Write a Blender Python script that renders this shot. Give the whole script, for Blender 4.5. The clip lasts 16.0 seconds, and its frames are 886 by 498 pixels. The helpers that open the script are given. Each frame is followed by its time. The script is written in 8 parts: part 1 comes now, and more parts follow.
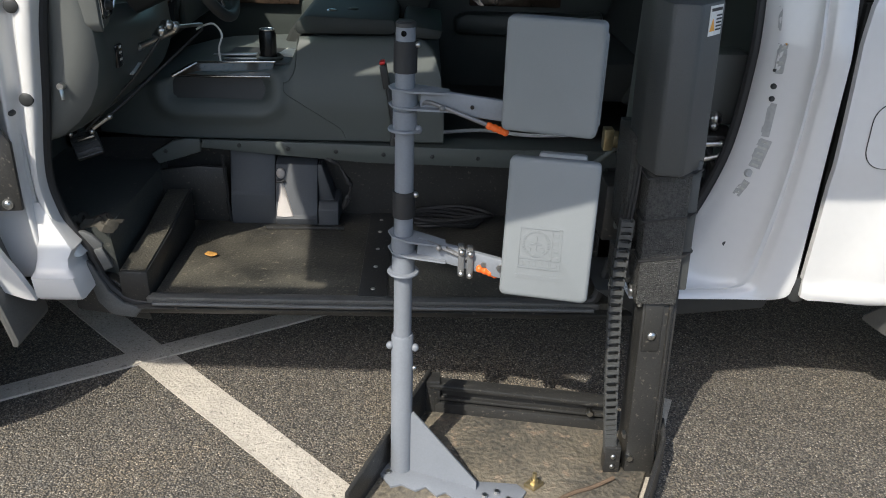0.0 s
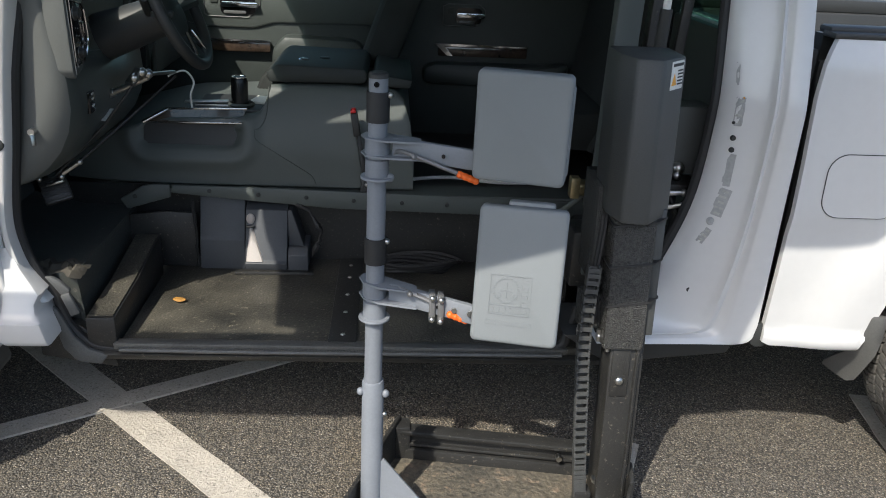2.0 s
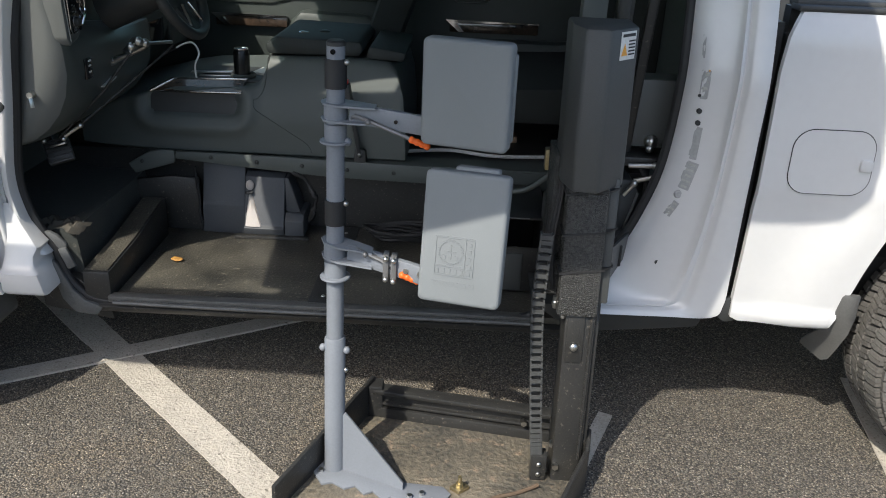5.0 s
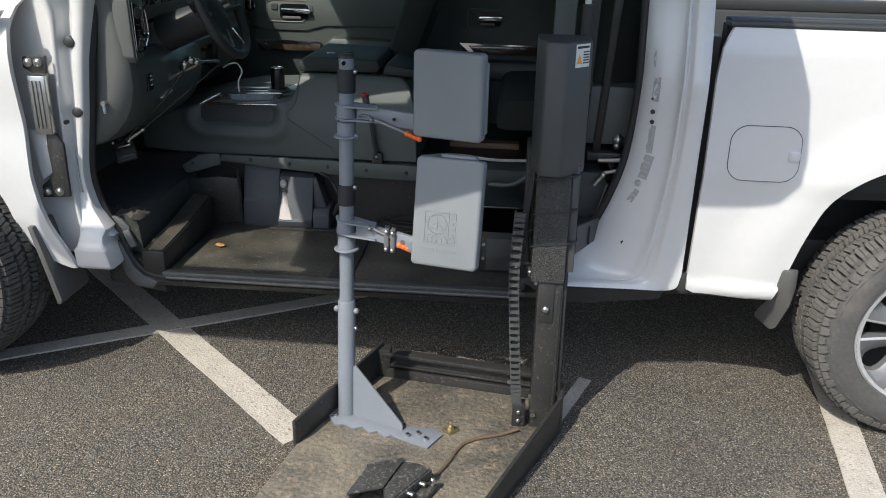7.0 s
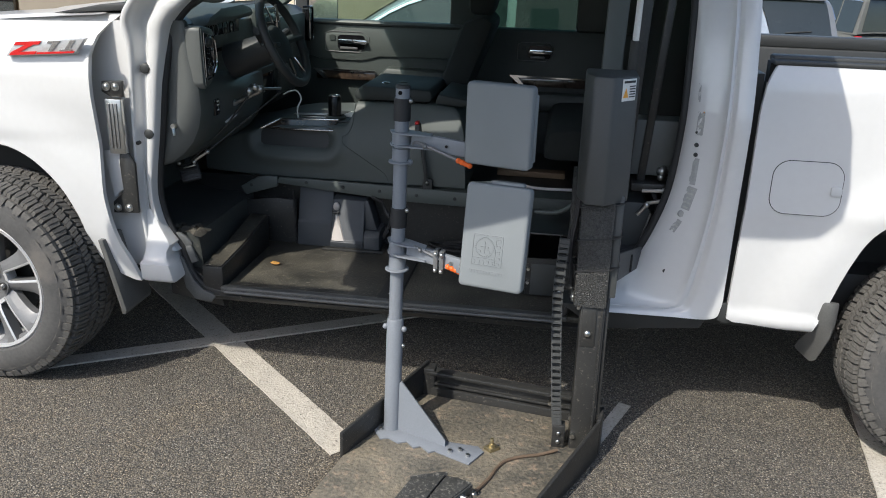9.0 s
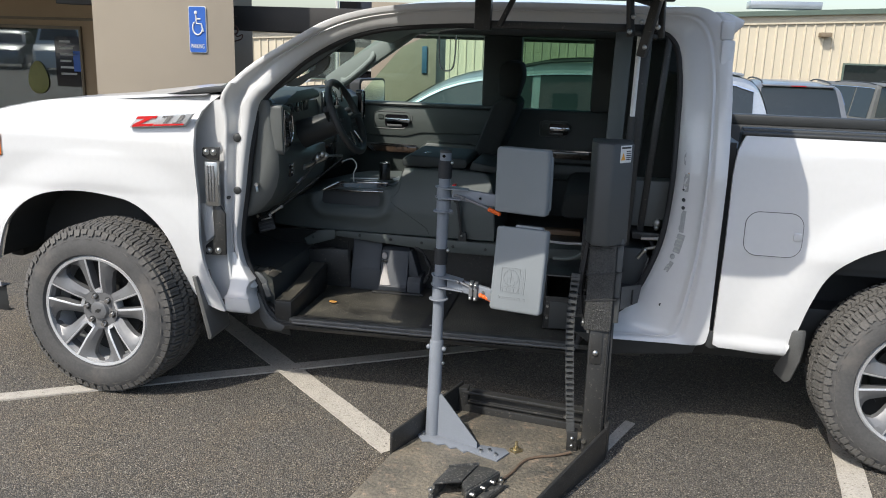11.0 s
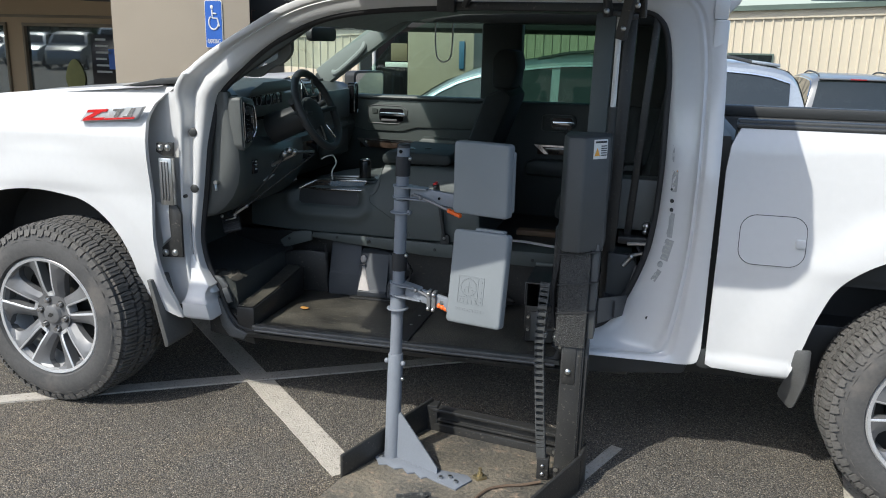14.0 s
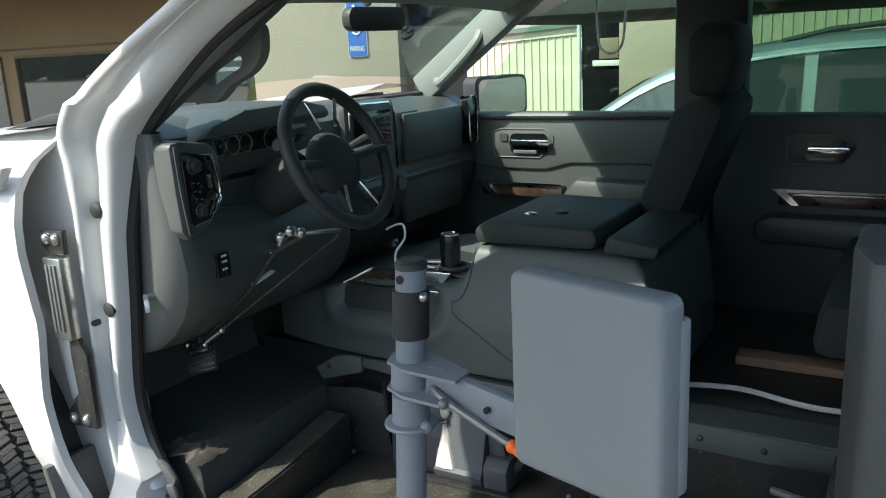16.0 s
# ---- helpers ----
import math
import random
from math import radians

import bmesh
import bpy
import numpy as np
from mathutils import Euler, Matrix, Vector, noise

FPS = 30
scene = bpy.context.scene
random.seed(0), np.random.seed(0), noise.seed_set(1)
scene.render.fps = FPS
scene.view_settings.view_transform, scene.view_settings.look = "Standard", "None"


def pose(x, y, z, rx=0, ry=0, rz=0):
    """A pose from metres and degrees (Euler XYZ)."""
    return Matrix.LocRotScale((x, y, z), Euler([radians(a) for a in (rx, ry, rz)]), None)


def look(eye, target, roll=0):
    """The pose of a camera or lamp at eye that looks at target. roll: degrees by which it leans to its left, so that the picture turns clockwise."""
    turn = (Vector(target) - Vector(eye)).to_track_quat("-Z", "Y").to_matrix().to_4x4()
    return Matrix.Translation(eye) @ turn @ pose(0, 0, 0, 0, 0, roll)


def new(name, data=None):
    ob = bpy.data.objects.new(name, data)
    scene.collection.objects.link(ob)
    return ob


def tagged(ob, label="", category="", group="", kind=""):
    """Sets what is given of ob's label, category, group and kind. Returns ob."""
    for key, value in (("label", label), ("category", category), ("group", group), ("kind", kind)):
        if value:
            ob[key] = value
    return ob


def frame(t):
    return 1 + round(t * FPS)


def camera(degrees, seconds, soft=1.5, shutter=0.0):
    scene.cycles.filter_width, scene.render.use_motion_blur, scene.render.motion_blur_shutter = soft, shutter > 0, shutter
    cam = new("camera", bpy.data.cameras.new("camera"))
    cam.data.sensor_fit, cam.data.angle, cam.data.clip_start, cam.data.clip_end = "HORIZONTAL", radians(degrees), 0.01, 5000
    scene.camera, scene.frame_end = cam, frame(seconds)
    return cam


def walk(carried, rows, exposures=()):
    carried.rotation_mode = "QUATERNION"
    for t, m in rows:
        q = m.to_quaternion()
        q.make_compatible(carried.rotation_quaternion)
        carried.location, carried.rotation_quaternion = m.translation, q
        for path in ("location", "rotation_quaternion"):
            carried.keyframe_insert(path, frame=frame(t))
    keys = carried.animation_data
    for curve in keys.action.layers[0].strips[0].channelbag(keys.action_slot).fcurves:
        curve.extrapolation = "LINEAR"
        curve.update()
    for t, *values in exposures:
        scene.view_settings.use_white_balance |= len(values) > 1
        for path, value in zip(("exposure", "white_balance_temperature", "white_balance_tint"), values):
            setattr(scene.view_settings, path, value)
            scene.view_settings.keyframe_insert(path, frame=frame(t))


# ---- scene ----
cam = camera(56.7, 16.0, soft=1.0)
PATH = [
    (0, (1.761, -2.063, 1.649), (1.817, -0.258, 0.788), 1.8),
    (0.5, (1.748, -2.07, 1.668), (1.827, -0.248, 0.847), 2.2),
    (1, (1.739, -2.078, 1.671), (1.836, -0.243, 0.882), 2.4),
    (1.5, (1.737, -2.083, 1.672), (1.853, -0.241, 0.902), 2.6),
    (2, (1.745, -2.085, 1.666), (1.883, -0.241, 0.906), 2.9),
    (2.5, (1.763, -2.084, 1.661), (1.913, -0.24, 0.9), 3.0),
    (3, (1.852, -2.068, 1.654), (2.002, -0.225, 0.891), 3.7),
    (3.5, (1.983, -2.043, 1.653), (2.131, -0.205, 0.879), 4.2),
    (4, (2.059, -2.072, 1.643), (2.198, -0.242, 0.847), 4.3),
    (4.5, (2.077, -2.073, 1.637), (2.092, -0.244, 0.828), 3.5),
    (5, (2.052, -2.185, 1.657), (2.022, -0.353, 0.856), 2.5),
    (5.2, (2.04, -2.234, 1.662), (2.002, -0.402, 0.861), 2.3),
    (7.3, (2.279, -2.706, 1.685), (2.103, -0.849, 0.964), 1.7),
    (7.5, (2.285, -2.713, 1.686), (2.091, -0.855, 0.973), 2.0),
    (8, (2.287, -2.724, 1.687), (2.069, -0.864, 0.985), 2.1),
    (8.5, (2.285, -2.73, 1.7), (2.044, -0.87, 1.005), 2.0),
    (9, (2.25, -2.794, 1.705), (1.994, -0.928, 1.032), 1.9),
    (9.5, (2.152, -2.968, 1.718), (1.882, -1.095, 1.07), 1.7),
    (9.7, (2.145, -3.032, 1.726), (1.873, -1.145, 1.12), 1.7),
    (11.8, (2.498, -3.705, 1.726), (2.133, -1.798, 1.248), 2.1),
    (12, (2.545, -3.739, 1.734), (2.179, -1.832, 1.255), 2.2),
    (12.5, (2.69, -3.76, 1.728), (2.305, -1.856, 1.255), 2.3),
    (13, (2.701, -3.733, 1.723), (2.247, -1.847, 1.236), 1.9),
    (13.5, (2.631, -3.528, 1.667), (2.161, -1.647, 1.176), 1.6),
    (14, (2.65, -3.076, 1.682), (2.175, -1.196, 1.19), 1.3),
    (14.5, (2.49, -2.594, 1.639), (1.897, -0.75, 1.141), -0.0),
    (15, (2.412, -2.081, 1.642), (1.649, -0.297, 1.154), -1.3),
    (15.5, (2.446, -1.576, 1.629), (1.575, 0.157, 1.141), -1.8),
    (15.6, (2.429, -1.485, 1.622), (1.55, 0.242, 1.129), -1.9),
    (16, (2.393, -1.07, 1.609), (1.398, 0.598, 1.131), -2.8),
]
walk(cam, [(t, look(eye, target, roll)) for t, eye, target, roll in PATH], exposures=[(0.0, 0.82, 6560, 8), (5.2, 0.8, 6560, 8), (7.5, 0.68, 6420, 8), (9.0, 0.67, 6400, 8), (12.0, 0.57, 6380, 9), (14.5, 0.64, 6150, 6), (15.0, 0.9, 6180, 5), (15.5, 1.15, 6280, 4), (16.0, 1.32, 6450, 2)])

# ---------------------------------------------------------------- world and sun
SUN_WAY = Vector((0.50, 0.72, -1.0)).normalized()
elev = math.asin(-SUN_WAY.z)
azim = math.atan2(-SUN_WAY.x, -SUN_WAY.y)
world = bpy.data.worlds.new("sky")
scene.world = world
world.use_nodes = True
wn = world.node_tree
sky = wn.nodes.new("ShaderNodeTexSky")
sky.sky_type = "NISHITA"
sky.sun_disc = False
sky.sun_elevation = elev
sky.sun_rotation = azim
sky.air_density, sky.dust_density, sky.ozone_density = 1.0, 2.0, 1.0
wn.nodes["Background"].inputs["Strength"].default_value = 0.15
wn.links.new(sky.outputs[0], wn.nodes["Background"].inputs["Color"])
sun = new("sun", bpy.data.lights.new("sun", "SUN"))
sun.data.energy, sun.data.angle, sun.data.color = 3.2, radians(0.53), (1.0, 0.94, 0.85)
sun.rotation_mode = "QUATERNION"
sun.rotation_quaternion = SUN_WAY.to_track_quat("-Z", "Y")


# ---------------------------------------------------------------- materials
def material(name, base, rough=0.5, metal=0.0, base2=None, scale=8.0, fine=120.0, bump=0.15, dist=0.002, mix=0.5,
             coat=0.0, stain=None, stain_scale=3.0, stain_at=0.62, rough2=None, spec=0.5):
    """Principled surface with two scales of colour variation, fine relief and optional stains."""
    m = bpy.data.materials.new(name)
    m.use_nodes = True
    n, l = m.node_tree.nodes, m.node_tree.links
    p = n["Principled BSDF"]
    co = n.new("ShaderNodeTexCoord")
    base2 = base2 or tuple(c * 0.8 for c in base)
    big = n.new("ShaderNodeTexNoise")
    big.inputs["Scale"].default_value, big.inputs["Detail"].default_value = scale, 5
    small = n.new("ShaderNodeTexNoise")
    small.inputs["Scale"].default_value, small.inputs["Detail"].default_value = fine, 3
    l.new(co.outputs["Object"], big.inputs["Vector"])
    l.new(co.outputs["Object"], small.inputs["Vector"])
    add = n.new("ShaderNodeMix")
    add.data_type = "FLOAT"
    add.inputs[0].default_value = mix
    l.new(big.outputs["Fac"], add.inputs[2])
    l.new(small.outputs["Fac"], add.inputs[3])
    ramp = n.new("ShaderNodeValToRGB")
    ramp.color_ramp.elements[0].position, ramp.color_ramp.elements[1].position = 0.35, 0.65
    ramp.color_ramp.elements[0].color = (*base2, 1)
    ramp.color_ramp.elements[1].color = (*base, 1)
    l.new(add.outputs[0], ramp.inputs[0])
    colour = ramp.outputs[0]
    if stain:
        st = n.new("ShaderNodeTexNoise")
        st.inputs["Scale"].default_value, st.inputs["Detail"].default_value = stain_scale, 7
        st.inputs["Roughness"].default_value = 0.65
        l.new(co.outputs["Object"], st.inputs["Vector"])
        sr = n.new("ShaderNodeValToRGB")
        sr.color_ramp.elements[0].position, sr.color_ramp.elements[1].position = stain_at - 0.06, stain_at + 0.08
        sr.color_ramp.elements[0].color, sr.color_ramp.elements[1].color = (0, 0, 0, 1), (1, 1, 1, 1)
        l.new(st.outputs["Fac"], sr.inputs[0])
        mx = n.new("ShaderNodeMix")
        mx.data_type = "RGBA"
        l.new(sr.outputs[0], mx.inputs[0])
        l.new(colour, mx.inputs[6])
        mx.inputs[7].default_value = (*stain, 1)
        colour = mx.outputs[2]
    l.new(colour, p.inputs["Base Color"])
    if rough2 is not None:
        rr = n.new("ShaderNodeMapRange")
        rr.inputs[3].default_value, rr.inputs[4].default_value = rough, rough2
        l.new(big.outputs["Fac"], rr.inputs[0])
        l.new(rr.outputs[0], p.inputs["Roughness"])
    else:
        p.inputs["Roughness"].default_value = rough
    p.inputs["Metallic"].default_value = metal
    p.inputs["Specular IOR Level"].default_value = spec
    p.inputs["Coat Weight"].default_value = coat
    p.inputs["Coat Roughness"].default_value = 0.04
    if bump:
        b = n.new("ShaderNodeBump")
        b.inputs["Strength"].default_value, b.inputs["Distance"].default_value = bump, dist
        l.new(small.outputs["Fac"], b.inputs["Height"])
        l.new(b.outputs[0], p.inputs["Normal"])
    return m


def glass_material(name, tint=(0.9, 0.97, 0.94), rough=0.0):
    """Thin sheet glass: see-through, with a mirror share that grows at grazing angles."""
    m = bpy.data.materials.new(name)
    m.use_nodes = True
    n, l = m.node_tree.nodes, m.node_tree.links
    n.remove(n["Principled BSDF"])
    tr, gl = n.new("ShaderNodeBsdfTransparent"), n.new("ShaderNodeBsdfGlossy")
    tr.inputs["Color"].default_value = (*tint, 1)
    gl.inputs["Roughness"].default_value = rough
    lw, mx, pw, mr = n.new("ShaderNodeLayerWeight"), n.new("ShaderNodeMixShader"), n.new("ShaderNodeMath"), n.new("ShaderNodeMapRange")
    pw.operation = "POWER"
    pw.inputs[1].default_value = 4.0
    lw.inputs["Blend"].default_value = 0.5
    l.new(lw.outputs["Facing"], pw.inputs[0])
    l.new(pw.outputs[0], mr.inputs[0])
    mr.inputs[3].default_value, mr.inputs[4].default_value = 0.05, 0.9
    l.new(mr.outputs[0], mx.inputs[0])
    l.new(tr.outputs[0], mx.inputs[1])
    l.new(gl.outputs[0], mx.inputs[2])
    l.new(mx.outputs[0], n["Material Output"].inputs["Surface"])
    return m


def ramp(n, l, source, stops):
    """A colour ramp through (position, colour) stops."""
    r = n.new("ShaderNodeValToRGB")
    e = r.color_ramp.elements
    while len(e) < len(stops):
        e.new(0.5)
    for el, (pos, col) in zip(e, stops):
        el.position, el.color = pos, (*col, 1)
    l.new(source, r.inputs[0])
    return r.outputs[0]


def blend(n, l, fac, a, b, kind="MIX"):
    mx = n.new("ShaderNodeMix")
    mx.data_type, mx.blend_type = "RGBA", kind
    for value, socket in ((fac, mx.inputs[0]), (a, mx.inputs[6]), (b, mx.inputs[7])):
        if isinstance(value, (int, float)):
            socket.default_value = value
        elif isinstance(value, tuple):
            socket.default_value = (*value, 1)
        else:
            l.new(value, socket)
    return mx.outputs[2]


def asphalt_material():
    """Worn asphalt: packed stones of two sizes standing out of dark binder, dusty and oily patches, thin dusty cracks."""
    m = bpy.data.materials.new("asphalt")
    m.use_nodes = True
    n, l = m.node_tree.nodes, m.node_tree.links
    p = n["Principled BSDF"]
    co = n.new("ShaderNodeTexCoord").outputs["Object"]

    def noise_at(scale, detail=4, rough=0.55):
        t = n.new("ShaderNodeTexNoise")
        t.inputs["Scale"].default_value, t.inputs["Detail"].default_value, t.inputs["Roughness"].default_value = scale, detail, rough
        l.new(co, t.inputs["Vector"])
        return t.outputs["Fac"]

    def cells(scale):
        v = n.new("ShaderNodeTexVoronoi")
        v.inputs["Scale"].default_value = scale
        l.new(co, v.inputs["Vector"])
        h = n.new("ShaderNodeSeparateColor")
        l.new(v.outputs["Color"], h.inputs[0])
        return v.outputs["Distance"], h.outputs

    far, hue = cells(165)
    tone = ramp(n, l, hue[0], ((0.0, (0.110, 0.103, 0.092)), (0.45, (0.150, 0.140, 0.123)), (0.78, (0.198, 0.182, 0.156)), (0.93, (0.27, 0.25, 0.216)), (1.0, (0.40, 0.38, 0.34))))
    warm = ramp(n, l, hue[1], ((0.0, (1.08, 1.0, 0.88)), (1.0, (0.98, 1.0, 1.02))))
    stone = blend(n, l, 1.0, tone, warm, "MULTIPLY")
    gap = ramp(n, l, far, ((0.40, (1, 1, 1)), (0.72, (0, 0, 0))))
    colour = blend(n, l, gap, (0.052, 0.049, 0.045), stone)
    far2, hue2 = cells(380)
    grit = ramp(n, l, hue2[0], ((0.0, (0.72, 0.72, 0.72)), (0.7, (1.0, 1.0, 1.0)), (0.95, (1.35, 1.33, 1.28)), (1.0, (1.9, 1.85, 1.75))))
    colour = blend(n, l, 1.0, colour, grit, "MULTIPLY")
    patch = ramp(n, l, noise_at(0.8, 6, 0.6), ((0.30, (0.80, 0.80, 0.80)), (0.50, (1.0, 1.0, 1.0)), (0.70, (1.22, 1.13, 1.0))))
    colour = blend(n, l, 1.0, colour, patch, "MULTIPLY")
    dust = ramp(n, l, noise_at(2.3, 7, 0.65), ((0.54, (0, 0, 0)), (0.76, (0.42, 0.42, 0.42))))
    colour = blend(n, l, dust, colour, (0.125, 0.108, 0.085))
    oil = ramp(n, l, noise_at(1.3, 5, 0.7), ((0.30, (0.55, 0.55, 0.55)), (0.40, (0, 0, 0))))
    colour = blend(n, l, oil, colour, (0.040, 0.038, 0.036))
    warp = n.new("ShaderNodeTexNoise")
    warp.inputs["Scale"].default_value, warp.inputs["Detail"].default_value = 5.0, 5
    l.new(co, warp.inputs["Vector"])
    bent = n.new("ShaderNodeVectorMath")
    bent.operation = "MULTIPLY_ADD"
    l.new(warp.outputs["Color"], bent.inputs[0])
    bent.inputs[1].default_value = (0.22, 0.22, 0.0)
    l.new(co, bent.inputs[2])
    crack = n.new("ShaderNodeTexVoronoi")
    crack.feature = "DISTANCE_TO_EDGE"
    crack.inputs["Scale"].default_value = 1.15
    l.new(bent.outputs[0], crack.inputs["Vector"])
    line = ramp(n, l, crack.outputs["Distance"], ((0.0, (1, 1, 1)), (0.0035, (0.7, 0.7, 0.7)), (0.006, (0, 0, 0))))
    some = ramp(n, l, noise_at(0.9, 2), ((0.60, (0, 0, 0)), (0.68, (0.6, 0.6, 0.6))))
    colour = blend(n, l, blend(n, l, 1.0, line, some, "MULTIPLY"), colour, (0.23, 0.20, 0.15))
    l.new(colour, p.inputs["Base Color"])
    p.inputs["Roughness"].default_value = 0.82
    p.inputs["Specular IOR Level"].default_value = 0.35
    normal = None
    for source, strength, dist in ((far, 1.0, 0.0055), (far2, 0.5, 0.002)):
        b = n.new("ShaderNodeBump")
        b.invert = True
        b.inputs["Strength"].default_value, b.inputs["Distance"].default_value = strength, dist
        l.new(source, b.inputs["Height"])
        if normal is not None:
            l.new(normal, b.inputs["Normal"])
        normal = b.outputs[0]
    l.new(normal, p.inputs["Normal"])
    return m


ASPHALT = asphalt_material()
LINE = material("line_paint", (0.50, 0.46, 0.395), 0.8, base2=(0.36, 0.33, 0.285), scale=14, fine=130, bump=1.0, dist=0.005, mix=0.6,
                stain=(0.10, 0.092, 0.08), stain_scale=75, stain_at=0.63)
WHITE = material("white_car_paint", (0.62, 0.62, 0.615), 0.30, base2=(0.60, 0.60, 0.595), scale=2, fine=40, bump=0.02, coat=0.6)
BLACK_PLASTIC = material("black_plastic", (0.034, 0.036, 0.036), 0.5, fine=300, bump=0.25, dist=0.001)
RUBBER = material("rubber_seal", (0.02, 0.02, 0.021), 0.6, fine=200, bump=0.1)
TYRE = material("tyre_rubber", (0.085, 0.083, 0.08), 0.85, base2=(0.06, 0.059, 0.058), scale=9, fine=90, bump=0.2,
                stain=(0.12, 0.11, 0.10), stain_scale=5, stain_at=0.6)
TREAD = material("dusty_tread_rubber", (0.125, 0.118, 0.108), 0.85, base2=(0.075, 0.072, 0.067), scale=16, fine=120, bump=0.25)
ALLOY = material("grey_alloy", (0.185, 0.186, 0.188), 0.40, metal=0.35, base2=(0.16, 0.161, 0.163), scale=6, fine=150, bump=0.03)
ALLOY_BRIGHT = material("machined_alloy", (0.66, 0.665, 0.67), 0.30, metal=0.45, fine=200, bump=0.03)
STEEL = material("bright_steel", (0.62, 0.62, 0.60), 0.3, metal=1.0, scale=20, fine=200, bump=0.05)
CHROME = material("chrome", (0.85, 0.85, 0.86), 0.08, metal=1.0, bump=0)
BRASS = material("zinc_bolt", (0.5, 0.42, 0.25), 0.4, metal=0.9, scale=30, bump=0.1)
CARPET = material("floor_mat", (0.088, 0.082, 0.066), 0.26, base2=(0.022, 0.022, 0.020), scale=6, fine=120, bump=0.8, dist=0.003, mix=0.35,
                  stain=(0.24, 0.215, 0.165), stain_scale=70, stain_at=0.645, rough2=0.55, spec=0.6)
LEATHER = material("black_leather", (0.036, 0.042, 0.041), 0.60, base2=(0.030, 0.035, 0.034), scale=4, fine=420, bump=0.3, dist=0.001, spec=0.3)
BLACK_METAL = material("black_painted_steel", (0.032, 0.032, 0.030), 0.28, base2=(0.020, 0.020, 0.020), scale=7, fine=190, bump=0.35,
                       stain=(0.18, 0.16, 0.13), stain_scale=85, stain_at=0.66, rough2=0.5)
DOCK = material("scuffed_black_steel", (0.060, 0.060, 0.057), 0.24, base2=(0.030, 0.030, 0.029), scale=14, fine=120, bump=0.4,
                stain=(0.22, 0.21, 0.185), stain_scale=90, stain_at=0.60, rough2=0.5)
TEXTURED = material("black_textured_powder_coat", (0.078, 0.078, 0.074), 0.26, base2=(0.026, 0.027, 0.027), scale=120, fine=300, bump=1.0, dist=0.008)
CABIN = material("dark_cabin_plastic", (0.058, 0.068, 0.064), 0.40, base2=(0.049, 0.057, 0.054), scale=3, fine=350, bump=0.25, dist=0.001)
CABIN_GREY = material("grey_cabin_plastic", (0.088, 0.101, 0.096), 0.5, base2=(0.074, 0.085, 0.081), scale=3, fine=350, bump=0.25, dist=0.001)
DOOR_DARK = material("black_door_lining", (0.050, 0.060, 0.057), 0.5, fine=300, bump=0.2, dist=0.001)
CLOTH = material("black_seat_cloth", (0.022, 0.025, 0.024), 0.9, scale=20, fine=500, bump=0.5, dist=0.001)
LINER = material("light_grey_headliner", (0.36, 0.39, 0.37), 0.95, scale=10, fine=400, bump=0.3)
GREY_PAINT = material("grey_blue_paint", (0.195, 0.212, 0.238), 0.45, base2=(0.172, 0.188, 0.212), scale=6, fine=160, bump=0.08,
                      stain=(0.30, 0.30, 0.30), stain_scale=22, stain_at=0.76)
GREY_PLASTIC = material("grey_moulded_plastic", (0.200, 0.217, 0.226), 0.6, base2=(0.178, 0.195, 0.204), scale=5, fine=500, bump=0.25, dist=0.001)
SHEET = material("worn_platform_sheet", (0.235, 0.205, 0.155), 0.6, base2=(0.055, 0.054, 0.049), scale=3.2, fine=70, bump=1.0, dist=0.006, mix=0.42,
                 stain=(0.34, 0.26, 0.19), stain_scale=26, stain_at=0.63, rough2=0.35)
ORANGE = material("orange_grip", (0.90, 0.16, 0.02), 0.4, scale=20, bump=0.1, base2=(0.82, 0.13, 0.02))
RED = material("red_plastic", (0.62, 0.02, 0.02), 0.3, bump=0.02)
LABEL_WHITE = material("label_white", (0.75, 0.75, 0.72), 0.5, bump=0.02)
LABEL_ORANGE = material("label_orange", (0.85, 0.40, 0.05), 0.5, bump=0.02)
AMBER = material("amber_lens", (0.75, 0.22, 0.03), 0.15, bump=0.02, coat=0.5)
TUNNEL = material("dark_blue_grey_cover", (0.062, 0.068, 0.077), 0.55, base2=(0.050, 0.055, 0.063), scale=7, fine=200, bump=0.2)
SILL = material("worn_sill_rubber", (0.10, 0.10, 0.095), 0.35, base2=(0.06, 0.06, 0.058), scale=14, fine=150, bump=0.2)
HANDLE_GREY = material("grey_handle_trim", (0.17, 0.175, 0.16), 0.55, base2=(0.15, 0.155, 0.142), scale=4, fine=300, bump=0.2)
LIGHT_TRIM = material("light_pillar_trim", (0.20, 0.225, 0.208), 0.55, base2=(0.18, 0.20, 0.187), scale=4, fine=300, bump=0.2)
LINK_GREY = material("worn_grey_link_plastic", (0.075, 0.077, 0.076), 0.45, base2=(0.052, 0.054, 0.053), scale=30, fine=200, bump=0.15)
COVER = material("dark_moulded_cover", (0.060, 0.064, 0.064), 0.5, base2=(0.050, 0.053, 0.053), scale=5, fine=260, bump=0.35)
FLAP = material("grey_flap_rubber", (0.11, 0.11, 0.105), 0.5, base2=(0.085, 0.085, 0.082), scale=9, fine=160, bump=0.2)
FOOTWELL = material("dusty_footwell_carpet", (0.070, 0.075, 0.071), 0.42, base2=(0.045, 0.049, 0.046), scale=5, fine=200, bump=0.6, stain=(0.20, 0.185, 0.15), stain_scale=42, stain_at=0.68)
PALE = material("pale_cream_plastic", (0.52, 0.48, 0.45), 0.5, base2=(0.46, 0.425, 0.40), scale=12, fine=200, bump=0.1)
